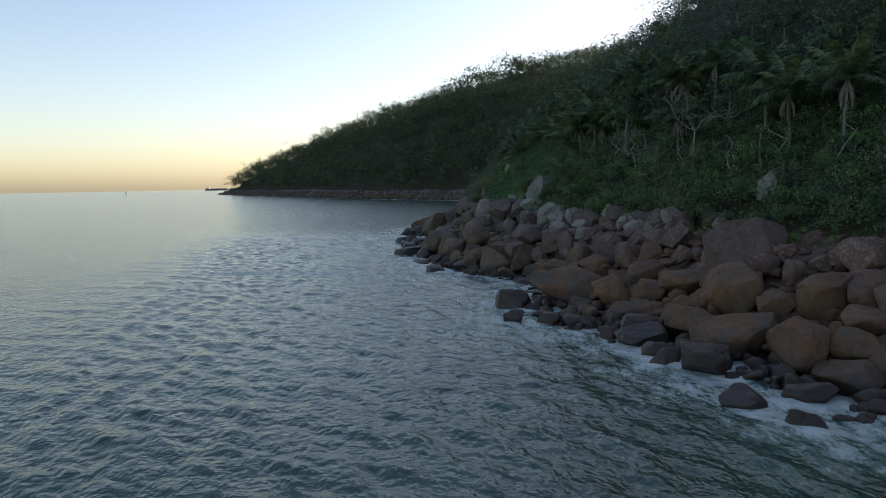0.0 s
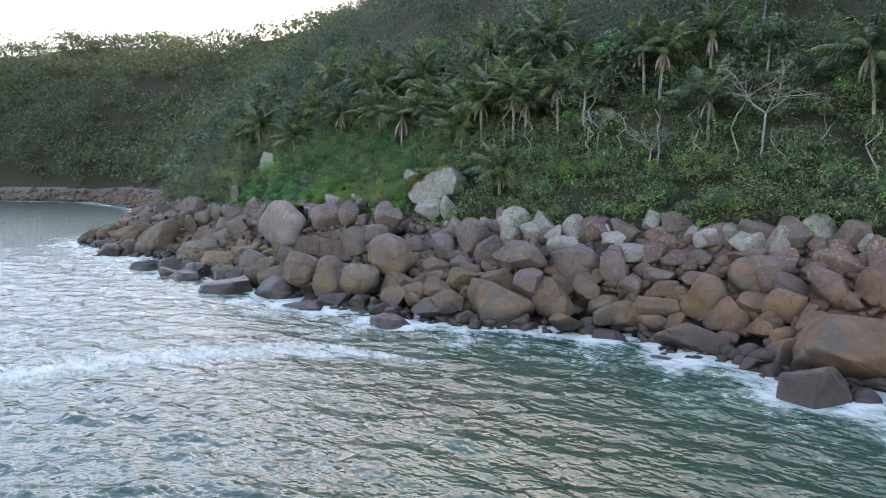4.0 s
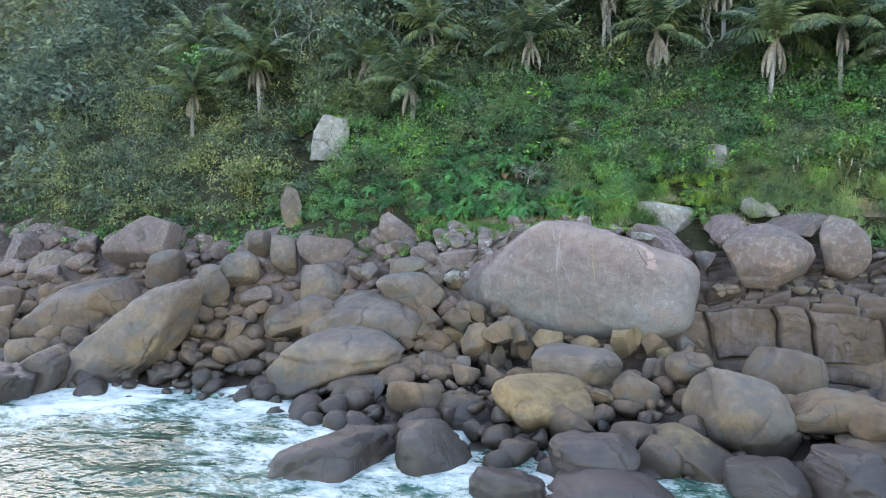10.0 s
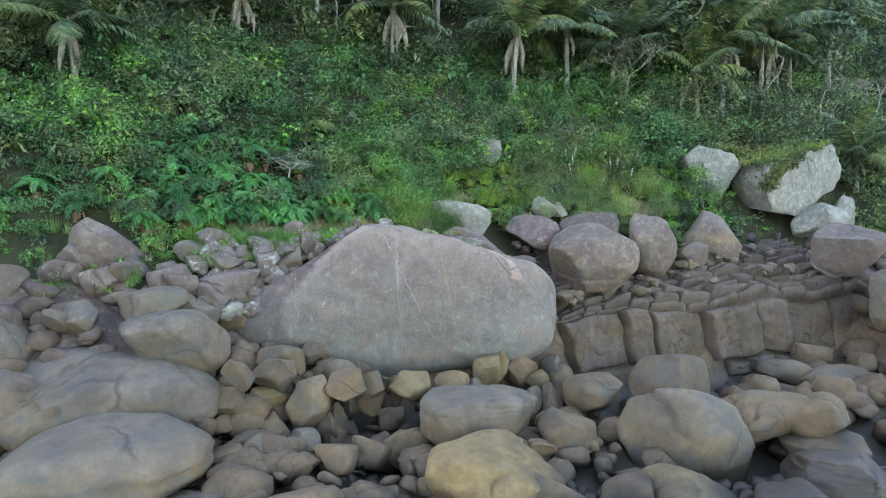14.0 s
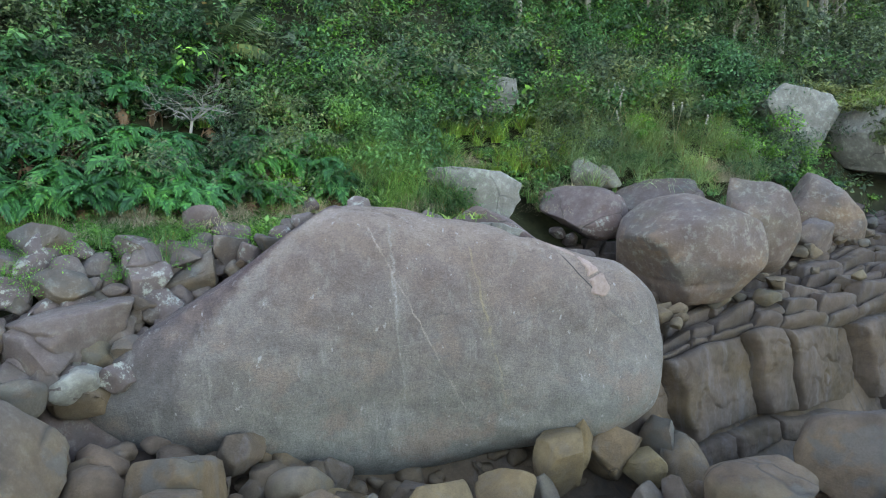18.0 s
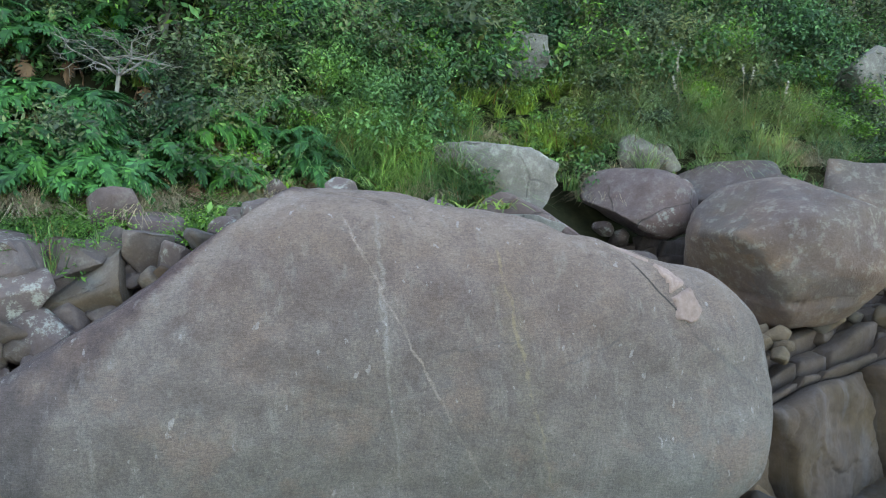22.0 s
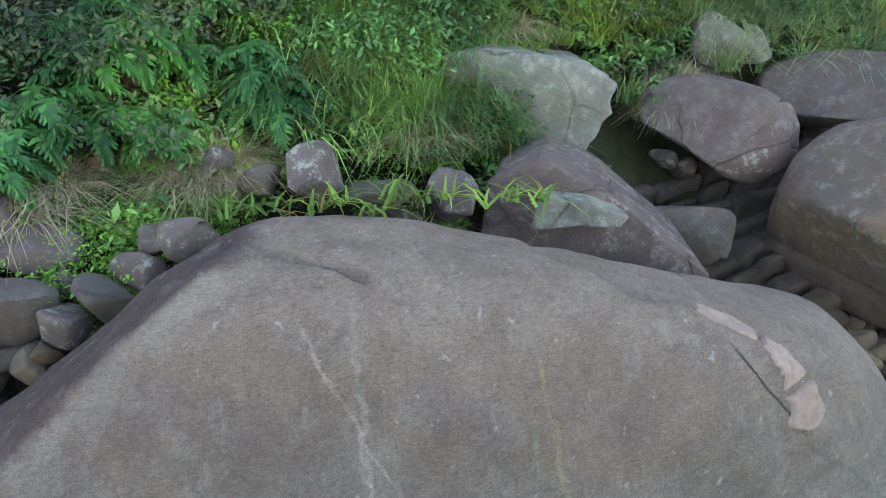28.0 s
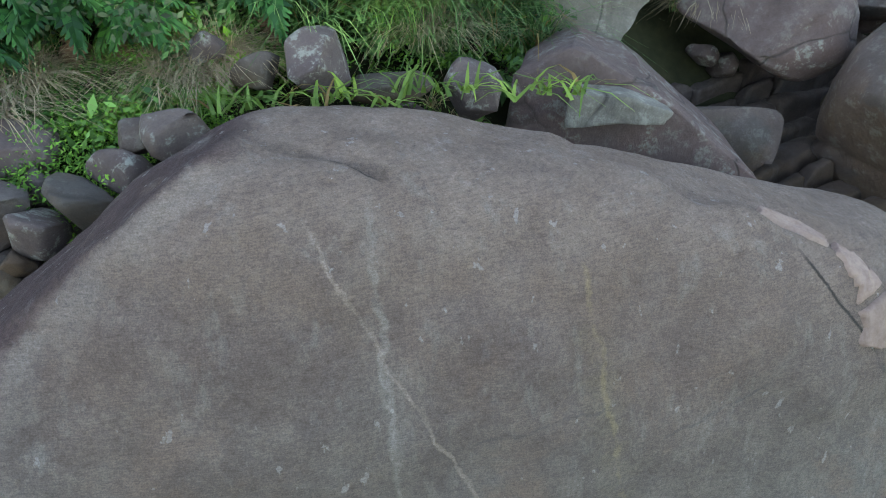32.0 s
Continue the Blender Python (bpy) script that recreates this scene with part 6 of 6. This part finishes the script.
palm(-86.7, 105.5, 6.4, 1.15, 601, 9)
palm(-75.9, 102.0, 7.4, 1.15, 602, 7)
palm(-54.6, 104.5, 6.0, 1.2, 603, 6)
palm(-46.4, 100.5, 8.4, 1.1, 604, 6)
palm(-60.2, 102.0, 6.0, 1.0, 605, 5)
palm(-70.6, 105.5, 7.0, 1.0, 606, 6)
palm(-42.2, 91.8, 3.4, 0.95, 607, 5)
palm(-36.6, 106.0, 6.5, 1.1, 608, 5)
palm(-24.6, 110.0, 7.5, 1.1, 609, 6)
palm(-64.4, 101.0, 5.2, 1.0, 610, 6)
palm(-52.7, 99.5, 7.8, 1.1, 611, 5)
palm(-120.4, 106.8, 5.0, 1.0, 612, 5)
palm(-112.3, 108.0, 6.5, 1.0, 613, 4)
palm(-136.1, 109.0, 6.0, 1.0, 614, 4)
palm(-145.0, 106.0, 6.0, 1.0, 615, 5)
palm(-99.0, 117.0, 7.0, 1.1, 616, 4)
palm(-115.7, 114.0, 6.5, 1.0, 617, 4)
palm(14.3, 106.8, 8.0, 1.25, 618, 7)
palm(5.6, 108.8, 8.6, 1.25, 619, 7)
palm(-96.4, 98.2, 1.6, 0.55, 620, 4)
palm(-44.6, 101.5, 5.5, 0.9, 622, 4)
palm(24.0, 108.0, 9.0, 1.2, 623, 6)
palm(-14.0, 104.0, 6.5, 1.0, 624, 5)
palm(-79.5, 112.0, 7.0, 1.1, 625, 5)
palm(-64.0, 114.0, 8.0, 1.1, 626, 5)
palm(-48.0, 113.0, 8.0, 1.1, 627, 5)
palm(-92.0, 113.0, 7.0, 1.0, 628, 5)
for k in range(16):
    px = -150 + 8.6 * k + 3 * math.sin(k * 5.1)
    palm(px, float(bank(px)) + 21 + 9 * math.sin(k * 2.7), 6.5 + 1.5 * math.sin(k), 1.05, 640 + k, 4)


# ---- bare trees ----
def bare_tree(x, y, z, h, spread, seed, thick, label):
    rng = np.random.default_rng(seed)
    pieces = []

    def grow(p, d, length, r, depth):
        q = p + d * length
        m = (p + q) / 2 + rng.normal(size=3) * length * 0.07
        pieces.append(tube([p, m, q], [r, r * 0.85, r * 0.7], 5))
        if depth == 0:
            return
        for k in range(2 if rng.random() < 0.35 else 3):
            e = d * 0.75 + rng.normal(size=3) * 0.55 * np.array([spread, spread, 0.55])
            grow(q, e / np.linalg.norm(e), length * rng.uniform(0.6, 0.82), r * 0.62, depth - 1)

    trunk = h * 0.38
    top = np.array([0.3, 0.2, trunk])
    pieces.append(tube([(0, 0, -1), top * 0.5, top], [thick, thick * 0.85, thick * 0.7], 7))
    stem = mesh_of("bare_trunk", *joined(pieces), BARK)
    pieces.clear()
    for k in range(5):
        a = k * 1.3 + rng.uniform(0, 0.6)
        d = np.array([math.cos(a) * spread, math.sin(a) * spread, 0.75])
        grow(top, d / np.linalg.norm(d), h * 0.20, thick * 0.5, 4)
    ob = thing("bare_tree", label, "tree", pose(x, y, z))
    part("trunk", stem, ob)
    part("crown", mesh_of("bare_crown", *joined(pieces), BARK), ob, "pale leafless crown")


bare_tree(-6.0, 102.5, float(ground_z(-6, 102.5)), 17, 1.0, 71, 0.2, "leafless pale-barked tree with a wide spreading crown")
bare_tree(-30.0, 100.5, float(ground_z(-30, 100.5)), 8, 0.9, 72, 0.14, "small leafless grey tree among the shrubs")
bare_tree(-98.6, 94.2, float(ground_z(-98.6, 94.2)), 4.5, 1.2, 73, 0.09, "leafless grey shrub above the split-leaf plants")
bare_tree(-64.5, 100.0, float(ground_z(-64.5, 100)), 9, 0.8, 74, 0.14, "small leafless grey tree among the shrubs")
bare_tree(-20.0, 98.0, float(ground_z(-20, 98)), 9, 0.9, 75, 0.13, "small leafless grey tree among the shrubs")


def bare_stem(x, y, h, seed):
    """A thin pale trunk that shows against the dark of the forest."""
    rng = np.random.default_rng(seed)
    z = float(ground_z(x, y))
    pts = [np.array([rng.normal() * 0.25 * k, rng.normal() * 0.2 * k, h * k / 5]) for k in range(6)]
    bits = [tube(pts, np.linspace(0.15, 0.05, 6), 6)]
    for k in range(4):
        s = pts[3 + k % 3]
        bits.append(tube([s, s + rng.normal(size=3) * 0.9 + (0, 0, 0.8)], [0.05, 0.02], 4))
    ob = new("bare_tree", mesh_of("bare_stem", *joined(bits), BARK))
    ob.matrix_basis = pose(x, y, z - 0.4)
    tagged(ob, "thin pale leafless tree in front of the dark forest", "tree", "pale thin trees in the forest")


for k in range(46):
    sx = -150 + 190 * ((k * 0.618) % 1.0)
    bare_stem(sx, float(bank(sx)) + 7 + 20 * ((k * 0.377) % 1.0), 5 + 4 * ((k * 0.73) % 1.0), 700 + k)


# ---- split-leaf plants on the bank ----
def split_leaf(seed, size=1.0, mat=PHILO):
    """A big deeply cut leaf: a rib with finger lobes down both sides, bending over."""
    rng = np.random.default_rng(seed)
    pieces = []
    n = 8
    bend = lambda s: np.array([0.95 * s, 0, 0.10 * s - 0.42 * s * s]) * size
    for k in range(n + 1):
        s = k / n
        a = bend(s)
        w = size * 0.50 * (1 - 0.58 * s) * (0.78 if k == 0 else 1)
        for side in (-1, 1):
            fwd = 0.25 + 0.75 * s if k < n else 1.0
            d = np.array([fwd - 0.45 * (k == 0), side * (1.0 - 0.55 * s), -0.30 + rng.normal() * 0.08])
            d /= np.linalg.norm(d)
            e = bend(min(1, s + 0.055)) - bend(max(0, s - 0.055))
            m = a + d * w * 0.55 + (0, 0, 0.05 * size)
            t = a + d * w
            pieces.append((np.array([a - e * 0.8, a + e * 0.8, m + e * 0.74, m - e * 0.74]), np.array([[0, 1, 2, 3]])))
            pieces.append((np.array([m - e * 0.74, m + e * 0.74, t + e * 0.24, t - e * 0.30]), np.array([[0, 1, 2, 3]])))
    return mesh_of("split_leaf", *joined(pieces), mat, False)


SPLITS = [split_leaf(800 + k) for k in range(5)]
WITHERED = split_leaf(811, 1.0, DEAD_LEAF)
STALK = mesh_of("stalk", *tube([(0, 0, 0), (0.45, 0, 0.28), (1.0, 0, 0.40)], [0.03, 0.024, 0.018], 5), LEAF_BRIGHT)


def split_plant(x, y, size, seed, lift=0.0):
    rng = np.random.default_rng(seed)
    z = float(ground_z(x, y)) + lift
    ob = thing("split_leaf_plant", "large split-leaf plant with deeply cut glossy leaves on the bank", "plant", pose(x, y, z, 0, 0, rng.uniform(0, 360)), "split-leaf plants on the bank")
    part("stem", mesh_of("plant_stem", *tube([(0, 0, -0.4), (0.05, 0, 0.25 * size), (0, 0.06, 0.5 * size)], [0.10, 0.09, 0.07], 7), STEM), ob)
    for k in range(17):
        up = 66 - 72 * (k / 17) + rng.uniform(-8, 8)
        a = k * 137.5 + rng.uniform(-15, 15)
        root = Matrix.Translation((0, 0, 0.45 * size)) @ pose(0, 0, 0, 0, 0, a)
        long_ = size * rng.uniform(0.6, 1.05)
        m = root @ pose(0, 0, 0, 0, -up, 0) @ Matrix.Scale(long_, 4)
        st = part("stalk", STALK, ob, "", m)
        end = m @ Vector((1.0, 0, 0.40))
        q = Matrix.Translation(end) @ pose(0, 0, 0, 0, 0, a) @ pose(0, 0, 0, rng.uniform(-18, 18), 30 - up * 0.45 + rng.uniform(-8, 8), 0) @ Matrix.Scale(size * rng.uniform(0.9, 1.3), 4)
        part("leaf", SPLITS[k % 5], ob, "", q)
    for k in range(3):
        q = Matrix.Translation((0, 0, 0.5 * size)) @ pose(0, 0, 0, 0, 0, k * 120 + rng.uniform(-40, 40)) @ pose(0, 0, 0, 0, 62, 0) @ Matrix.Translation((0.35, 0, 0)) @ Matrix.Scale(size * 0.9, 4)
        part("leaf", WITHERED, ob, "brown withered leaf hanging down", q)


RNG_S = np.random.default_rng(5)
for k in range(62):
    sx, up = RNG_S.uniform(-108.5, -97.5), RNG_S.uniform(1.9, 8.0)
    split_plant(sx, float(bank(sx)) + up, RNG_S.uniform(0.68, 0.92), 900 + k, 0.4)
for k in range(18):
    sx, up = RNG_S.uniform(-97.8, -92.2), RNG_S.uniform(2.0, 5.0)
    split_plant(sx, float(bank(sx)) + up, RNG_S.uniform(0.65, 0.88), 950 + k, 0.4)
for k in range(14):
    sx, up = RNG_S.uniform(-106.5, -98.0), RNG_S.uniform(1.5, 3.2)
    split_plant(sx, float(bank(sx)) + up, RNG_S.uniform(0.7, 0.9), 980 + k, 0.3)
for sx, up in ((-112.0, 3.0), (-114.5, 4.2), (-110.0, 4.8), (-117.0, 3.2)):
    split_plant(sx, float(bank(sx)) + up, 1.0, int(1000 - sx), 0.4)


# ---- grasses ----
def tufts(name, label, spots, blades, length, width, mat, seed, arch=0.8):
    """Grass tussocks: curved blades that rise and fall over."""
    rng = np.random.default_rng(seed)
    vs = []
    for x, y, z, s in spots:
        n = int(blades * s)
        a = rng.uniform(0, 6.283, n)
        ln = length * s * rng.uniform(0.55, 1.2, n)
        out = rng.uniform(0.15, 1.0, n) * arch
        root = np.stack([x + rng.normal(size=n) * 0.14 * s, y + rng.normal(size=n) * 0.14 * s, np.full(n, z)], 1)
        d = np.stack([np.cos(a), np.sin(a), np.zeros(n)], 1)
        side = np.stack([-np.sin(a), np.cos(a), np.zeros(n)], 1) * (width * rng.uniform(0.6, 1.3, n))[:, None]
        rows = []
        for u in (0.0, 0.35, 0.7, 1.0):
            q = root + d * (out * ln * u ** 1.3)[:, None]
            q[:, 2] += ln * (u - 0.55 * out * u ** 2.6)
            rows += [q - side * (1 - 0.9 * u), q + side * (1 - 0.9 * u)]
        vs.append(np.stack(rows, 1).reshape(-1, 3))
    v = np.concatenate(vs)
    f = (np.arange(0, len(v), 8)[:, None, None] + np.array([[0, 1, 3, 2], [2, 3, 5, 4], [4, 5, 7, 6]])[None]).reshape(-1, 4)
    tagged(new(name, mesh_of(name, v, f, mat, False)), label, "grass", kind="stuff")


def spots(count, x0, x1, up0, up1, s0, s1, seed, lift=0.0):
    rng = np.random.default_rng(seed)
    out = []
    for k in range(count):
        x = rng.uniform(x0, x1)
        y = float(bank(x)) + rng.uniform(up0, up1)
        if is_clear(x, y, 0.1):
            continue
        out.append((x, y, float(ground_z(x, y)) + lift, rng.uniform(s0, s1)))
    return out


tufts("tussock_grass", "yellow-green grass tussocks on the bank", spots(190, -90, -76, 2.4, 9.0, 0.6, 1.1, 1, 0.5), 56, 1.3, 0.030, GRASS_YELLOW, 51, 1.7)
tufts("tussock_grass", "long blue-green arching grass above the great boulder", spots(70, -93.2, -86.3, 1.0, 4.4, 0.7, 1.2, 4, 0.4), 90, 1.6, 0.024, GRASS, 56, 1.75)
tufts("tussock_grass", "long pale grass with plumes on the bank", spots(210, -79, -66.5, 1.6, 8.4, 0.7, 1.25, 5, 0.6), 90, 1.7, 0.022, GRASS_PALE, 57, 1.8)
tufts("bank_grass", "green grass along the foot of the slope", spots(420, -150, 60, -1.6, 3.0, 0.5, 1.1, 2, 0.1), 60, 1.1, 0.018, GRASS, 52)
tufts("bank_grass", "yellow-green grass between the shrubs", spots(48, -128, -62, 5.0, 12.0, 0.7, 1.3, 6, 0.5), 50, 1.7, 0.026, GRASS_YELLOW, 58, 1.5)
tufts("dry_grass", "pale dry grass hanging over the edge of the bank", spots(55, -112, -66, -0.4, 2.4, 0.4, 0.9, 3, 0.05), 80, 1.0, 0.016, STRAW, 53, 1.8)
HAY = [(-97.7, 91.2), (-98.3, 90.6), (-94.2, 91.3), (-94.8, 90.9), (-70.2, 91.4), (-69.5, 90.6), (-80.4, 91.7), (-80.9, 91.0), (-101.2, 90.9), (-85.5, 93.5), (-89.2, 91.3), (-79.8, 91.2)]
tufts("dry_grass", "clump of straw-coloured dead grass on the bank", [(hx + 0.4 * math.sin(k * 2.1), hy + 0.3 * math.cos(k * 3.3), float(ground_z(hx, hy)) + 0.12, 0.9 + 0.2 * math.sin(k)) for hx, hy in HAY for k in range(11)], 150, 1.1, 0.015, STRAW, 59, 2.0)


# ---- low plants ----
def low_plants(name, label, count, x0, x1, up0, up1, leaves, size, mat, seed, crown=1.3):
    rng = np.random.default_rng(seed)
    pieces = []
    for k in range(count):
        x = rng.uniform(x0, x1)
        y = float(bank(x)) + rng.uniform(up0, up1)
        if is_clear(x, y, 0.12):
            continue
        w = crown * rng.uniform(0.6, 1.3)
        c, r = lumps(rng, 4, w, w * 0.6, 0.15)
        pieces.append(leaf_cloud(rng, c + (x, y, float(ground_z(x, y))), r, leaves, size * rng.uniform(0.8, 1.25)))
    v, f = joined(pieces)
    tagged(new(name, mesh_of(name, v, f, mat, False)), label, "plants", kind="stuff")


low_plants("creeping_plants", "low bright green creeping plants along the bank", 320, -125, 40, -1.8, 1.2, 130, 0.06, LEAF_BRIGHT, 61)
low_plants("bank_herbs", "mixed small leafy herbs on the bank", 300, -125, -55, -0.5, 8.0, 120, 0.12, LEAF, 62, 1.3)
low_plants("bank_herbs", "small leafy herbs along the top of the rocks", 160, -175, -120, -2.0, 3.0, 120, 0.14, LEAF, 64, 1.6)
low_plants("creeping_plants", "mat of small bright green creeping plants among the stones", 300, -106, -94.0, -1.4, 2.2, 260, 0.04, LEAF_BRIGHT, 63, 1.2)


for gx0, gx1, gup, many in ((-60, 72, 0.5, 800), (-175, -112, 0.5, 420), (-112, -60, 9.0, 380)):
    low_plants("ground_cover", "low leafy cover on the soil of the slope", many, gx0, gx1, gup, 32.0, 55, 0.2, LEAF_DARK, 65, 2.4)


low_plants("bank_herbs", "fresh green leafy herbs between the grass tussocks", 90, -95.5, -86, 0.9, 5.5, 190, 0.085, LEAF_BRIGHT, 66, 1.2)
low_plants("bank_herbs", "dark green leafy herbs between the grass tussocks", 110, -97, -78, 1.2, 7.5, 190, 0.10, LEAF, 67, 1.4)
low_plants("bank_herbs", "olive leafy herbs on the grassy bank", 70, -84, -64, 2.2, 8.0, 190, 0.09, LEAF_OLIVE, 68, 1.3)
low_plants("bank_herbs", "dark green leafy herbs under the wedge rock", 60, -72, -60, 0.8, 4.0, 200, 0.12, LEAF, 69, 1.3)


def strap_plants():
    rng = np.random.default_rng(77)
    at = [(x, 88.4 - 0.38 * (x + 93) + rng.uniform(-0.3, 0.5), 12.3, rng.uniform(0.8, 1.2)) for x in np.linspace(-95.0, -88.5, 13)]
    tufts("strap_leaf_plants", "yellow-green strap-shaped leaves flopped over the back of the boulder", at, 12, 0.7, 0.045, GRASS_YELLOW, 78, 2.3)


strap_plants()
tufts("bank_grass", "green grass tussocks above the great boulder", spots(60, -110, -78, 0.8, 3.0, 0.5, 1.0, 9, 0.2), 90, 1.0, 0.012, GRASS, 55)


def rock_top_plants():
    """Low growth that lies on the sloping top of the pale wedge and hangs over its brow."""
    rng = np.random.default_rng(19)
    pieces = []
    turn = radians(6)

    def on_wedge(a, y, up):
        """A spot on the wedge: a along it, y into its depth, up above its waist."""
        return np.array((-54.3 + a * math.cos(turn) - y * math.sin(turn), 90.2 + a * math.sin(turn) + y * math.cos(turn), 16.5 + up))

    def brow(a):
        return 1.2 + 0.227 * (a + 4.4)

    for k in range(130):
        a, y = rng.uniform(-4.8, 4.2), rng.uniform(-1.9, 2.2)
        c, r = lumps(rng, 3, 1.2, 0.5, 0.05)
        pieces.append(leaf_cloud(rng, c + on_wedge(a, y, brow(a) - 0.1), r, 90, 0.12))
    for k in range(70):
        a = rng.uniform(-5.4, -1.2)
        c, r = lumps(rng, 3, 1.1, 0.5, 0.05)
        pieces.append(leaf_cloud(rng, c + on_wedge(a, -2.35, brow(a) - rng.uniform(0.1, 0.3 + 0.55 * (-1.2 - a))), r, 90, 0.12))
    for k in range(60):
        a, d = rng.uniform(-4.0, 4.2), rng.uniform(-1.0, 3.6)
        c, r = lumps(rng, 4, 1.8, 1.0, 0.2)
        pieces.append(leaf_cloud(rng, c + (-54.3 + a, 91.6 - 0.28 * a + d, 18.6 + 0.2 * a), r, 110, 0.14))
    for k in range(26):
        a, d = rng.uniform(-2.2, 2.6), rng.uniform(-1.6, 1.6)
        c, r = lumps(rng, 3, 1.3, 0.8, 0.1)
        pieces.append(leaf_cloud(rng, c + (-59.9 + a, 92.6 - 0.3 * a + d, 18.9), r, 90, 0.13))
    v, f = joined(pieces)
    tagged(new("rock_top_plants", mesh_of("rock_top_plants", v, f, LEAF_OLIVE, False)), "brownish green low plants covering the top of the pale rock", "plants", kind="stuff")
    blades = [(*on_wedge(a, y, brow(a)), rng.uniform(0.4, 0.8)) for a, y in zip(rng.uniform(-4.8, 3.6, 90), rng.uniform(-2.1, 2.0, 90))]
    tufts("boulder_top_grass", "brownish grass hanging over the brow of the pale rock", blades, 60, 1.1, 0.018, GRASS_YELLOW, 154, 1.5)
    tufts("boulder_top_grass", "straw-coloured grass on the pale rock", blades[::3], 40, 1.0, 0.014, STRAW, 155, 1.6)


rock_top_plants()


# ---- plumes, boats ----
def plume_grass():
    rng = np.random.default_rng(29)
    for k in range(9):
        x = rng.uniform(-75, -67.5)
        y = float(bank(x)) + rng.uniform(3.0, 6.0)
        z = float(ground_z(x, y)) + 0.6
        h = rng.uniform(2.0, 2.8)
        lean = rng.normal(size=2) * 0.35
        ob = thing("plume_grass", "tall grass stalk with a pale feathery plume on the bank", "grass", pose(x, y, z), "plume grasses on the bank")
        pts = [(lean[0] * u * u, lean[1] * u * u, h * u) for u in (0, 0.4, 0.75, 1.0)]
        part("stalk", mesh_of("plume_stalk", *tube(pts, [0.02, 0.016, 0.012, 0.01], 4), STRAW), ob)
        tip = np.array(pts[-1])
        c = np.array([tip + (lean[0] * 0.2 * u, lean[1] * 0.2 * u, 0.5 * u) for u in np.linspace(0, 1, 5)])
        part("plume", mesh_of("plume", *leaf_cloud(rng, c, np.full(5, 0.045), 44, 0.07, 1.0), PLUME, False), ob, "cream feathery plume")


PLUME = plain_material("cream_plume", [(0.3, (0.45, 0.41, 0.33)), (0.7, (0.62, 0.58, 0.5))], 5.0)
plume_grass()

WHITE = plain_material("white_boat_paint", [(0.3, (0.72, 0.72, 0.70)), (0.7, (0.82, 0.82, 0.80))], 0.5, 0.5, 0.05)
STEEL = plain_material("dull_ship_paint", [(0.3, (0.12, 0.115, 0.11)), (0.7, (0.2, 0.19, 0.18))], 0.1, 0.6, 0.05)


def hull(length, beam, height, n=12):
    """A boat's hull: sections that widen from the bow and close at the stern."""
    x = np.linspace(-0.5, 0.5, n)
    w = beam / 2 * np.clip(1 - np.maximum(0, x * 2) ** 2.5, 0.02, 1) * np.where(x < -0.4, 0.85, 1)
    verts = []
    for a, b in zip(x, w):
        verts += [(a * length, -b, height), (a * length, -b * 0.6, -0.3), (a * length, b * 0.6, -0.3), (a * length, b, height)]
    faces = [(k * 4 + i, k * 4 + j, k * 4 + 4 + j, k * 4 + 4 + i) for k in range(n - 1) for i, j in ((0, 1), (1, 2), (2, 3), (3, 0))]
    faces += [(0, 3, 2, 1), (n * 4 - 4, n * 4 - 3, n * 4 - 2, n * 4 - 1)]
    return np.array(verts, float), np.array(faces)


def box(w, d, h, x=0.0, z=0.0):
    v = np.array([(a * w / 2 + x, b * d / 2, c * h + z) for a in (-1, 1) for b in (-1, 1) for c in (0, 1)], float)
    return v, np.array([(0, 1, 3, 2), (4, 6, 7, 5), (0, 4, 5, 1), (2, 3, 7, 6), (0, 2, 6, 4), (1, 5, 7, 3)])


boat = thing("sailboat", "small white sailboat far out on the sea", "boat", pose(-2216, -553, 0.2, 0, 0, 125))
part("hull", mesh_of("boat_hull", *hull(11, 3.4, 1.2), WHITE, False), boat)
part("mast", mesh_of("boat_mast", *tube([(0.8, 0, 1), (0.8, 0, 15.5)], [0.12, 0.08], 6), WHITE), boat)
sail_v = np.array([(0.6, 0, 2.2), (-4.6, 0.5, 2.4), (-2.2, 0.35, 8.5), (0.6, 0, 15.2), (0.6, 0.08, 2.2), (-4.6, 0.58, 2.4), (-2.2, 0.43, 8.5), (0.6, 0.08, 15.2)])
part("mainsail", mesh_of("mainsail", sail_v, [(0, 1, 2, 3), (7, 6, 5, 4)], WHITE, False), boat, "white mainsail")
part("jib", mesh_of("jib", sail_v * np.array([-0.75, 1, 0.85]) + (1.6, 0, 0.4), [(0, 1, 2, 3), (7, 6, 5, 4)], WHITE, False), boat, "white jib")

ship = thing("ship", "long low cargo ship on the horizon", "ship", pose(-4050, -536, 0.0, 0, 0, 92))
part("hull", mesh_of("ship_hull", *hull(125, 20, 9), STEEL, False), ship)
part("deckhouse", mesh_of("deckhouse", *box(16, 16, 9, -48, 9), WHITE, False), ship, "white deckhouse at the stern")
for k in range(4):
    part("hatch", mesh_of("hatch", *box(17, 13, 2, -22 + 22 * k, 9), STEEL, False), ship)
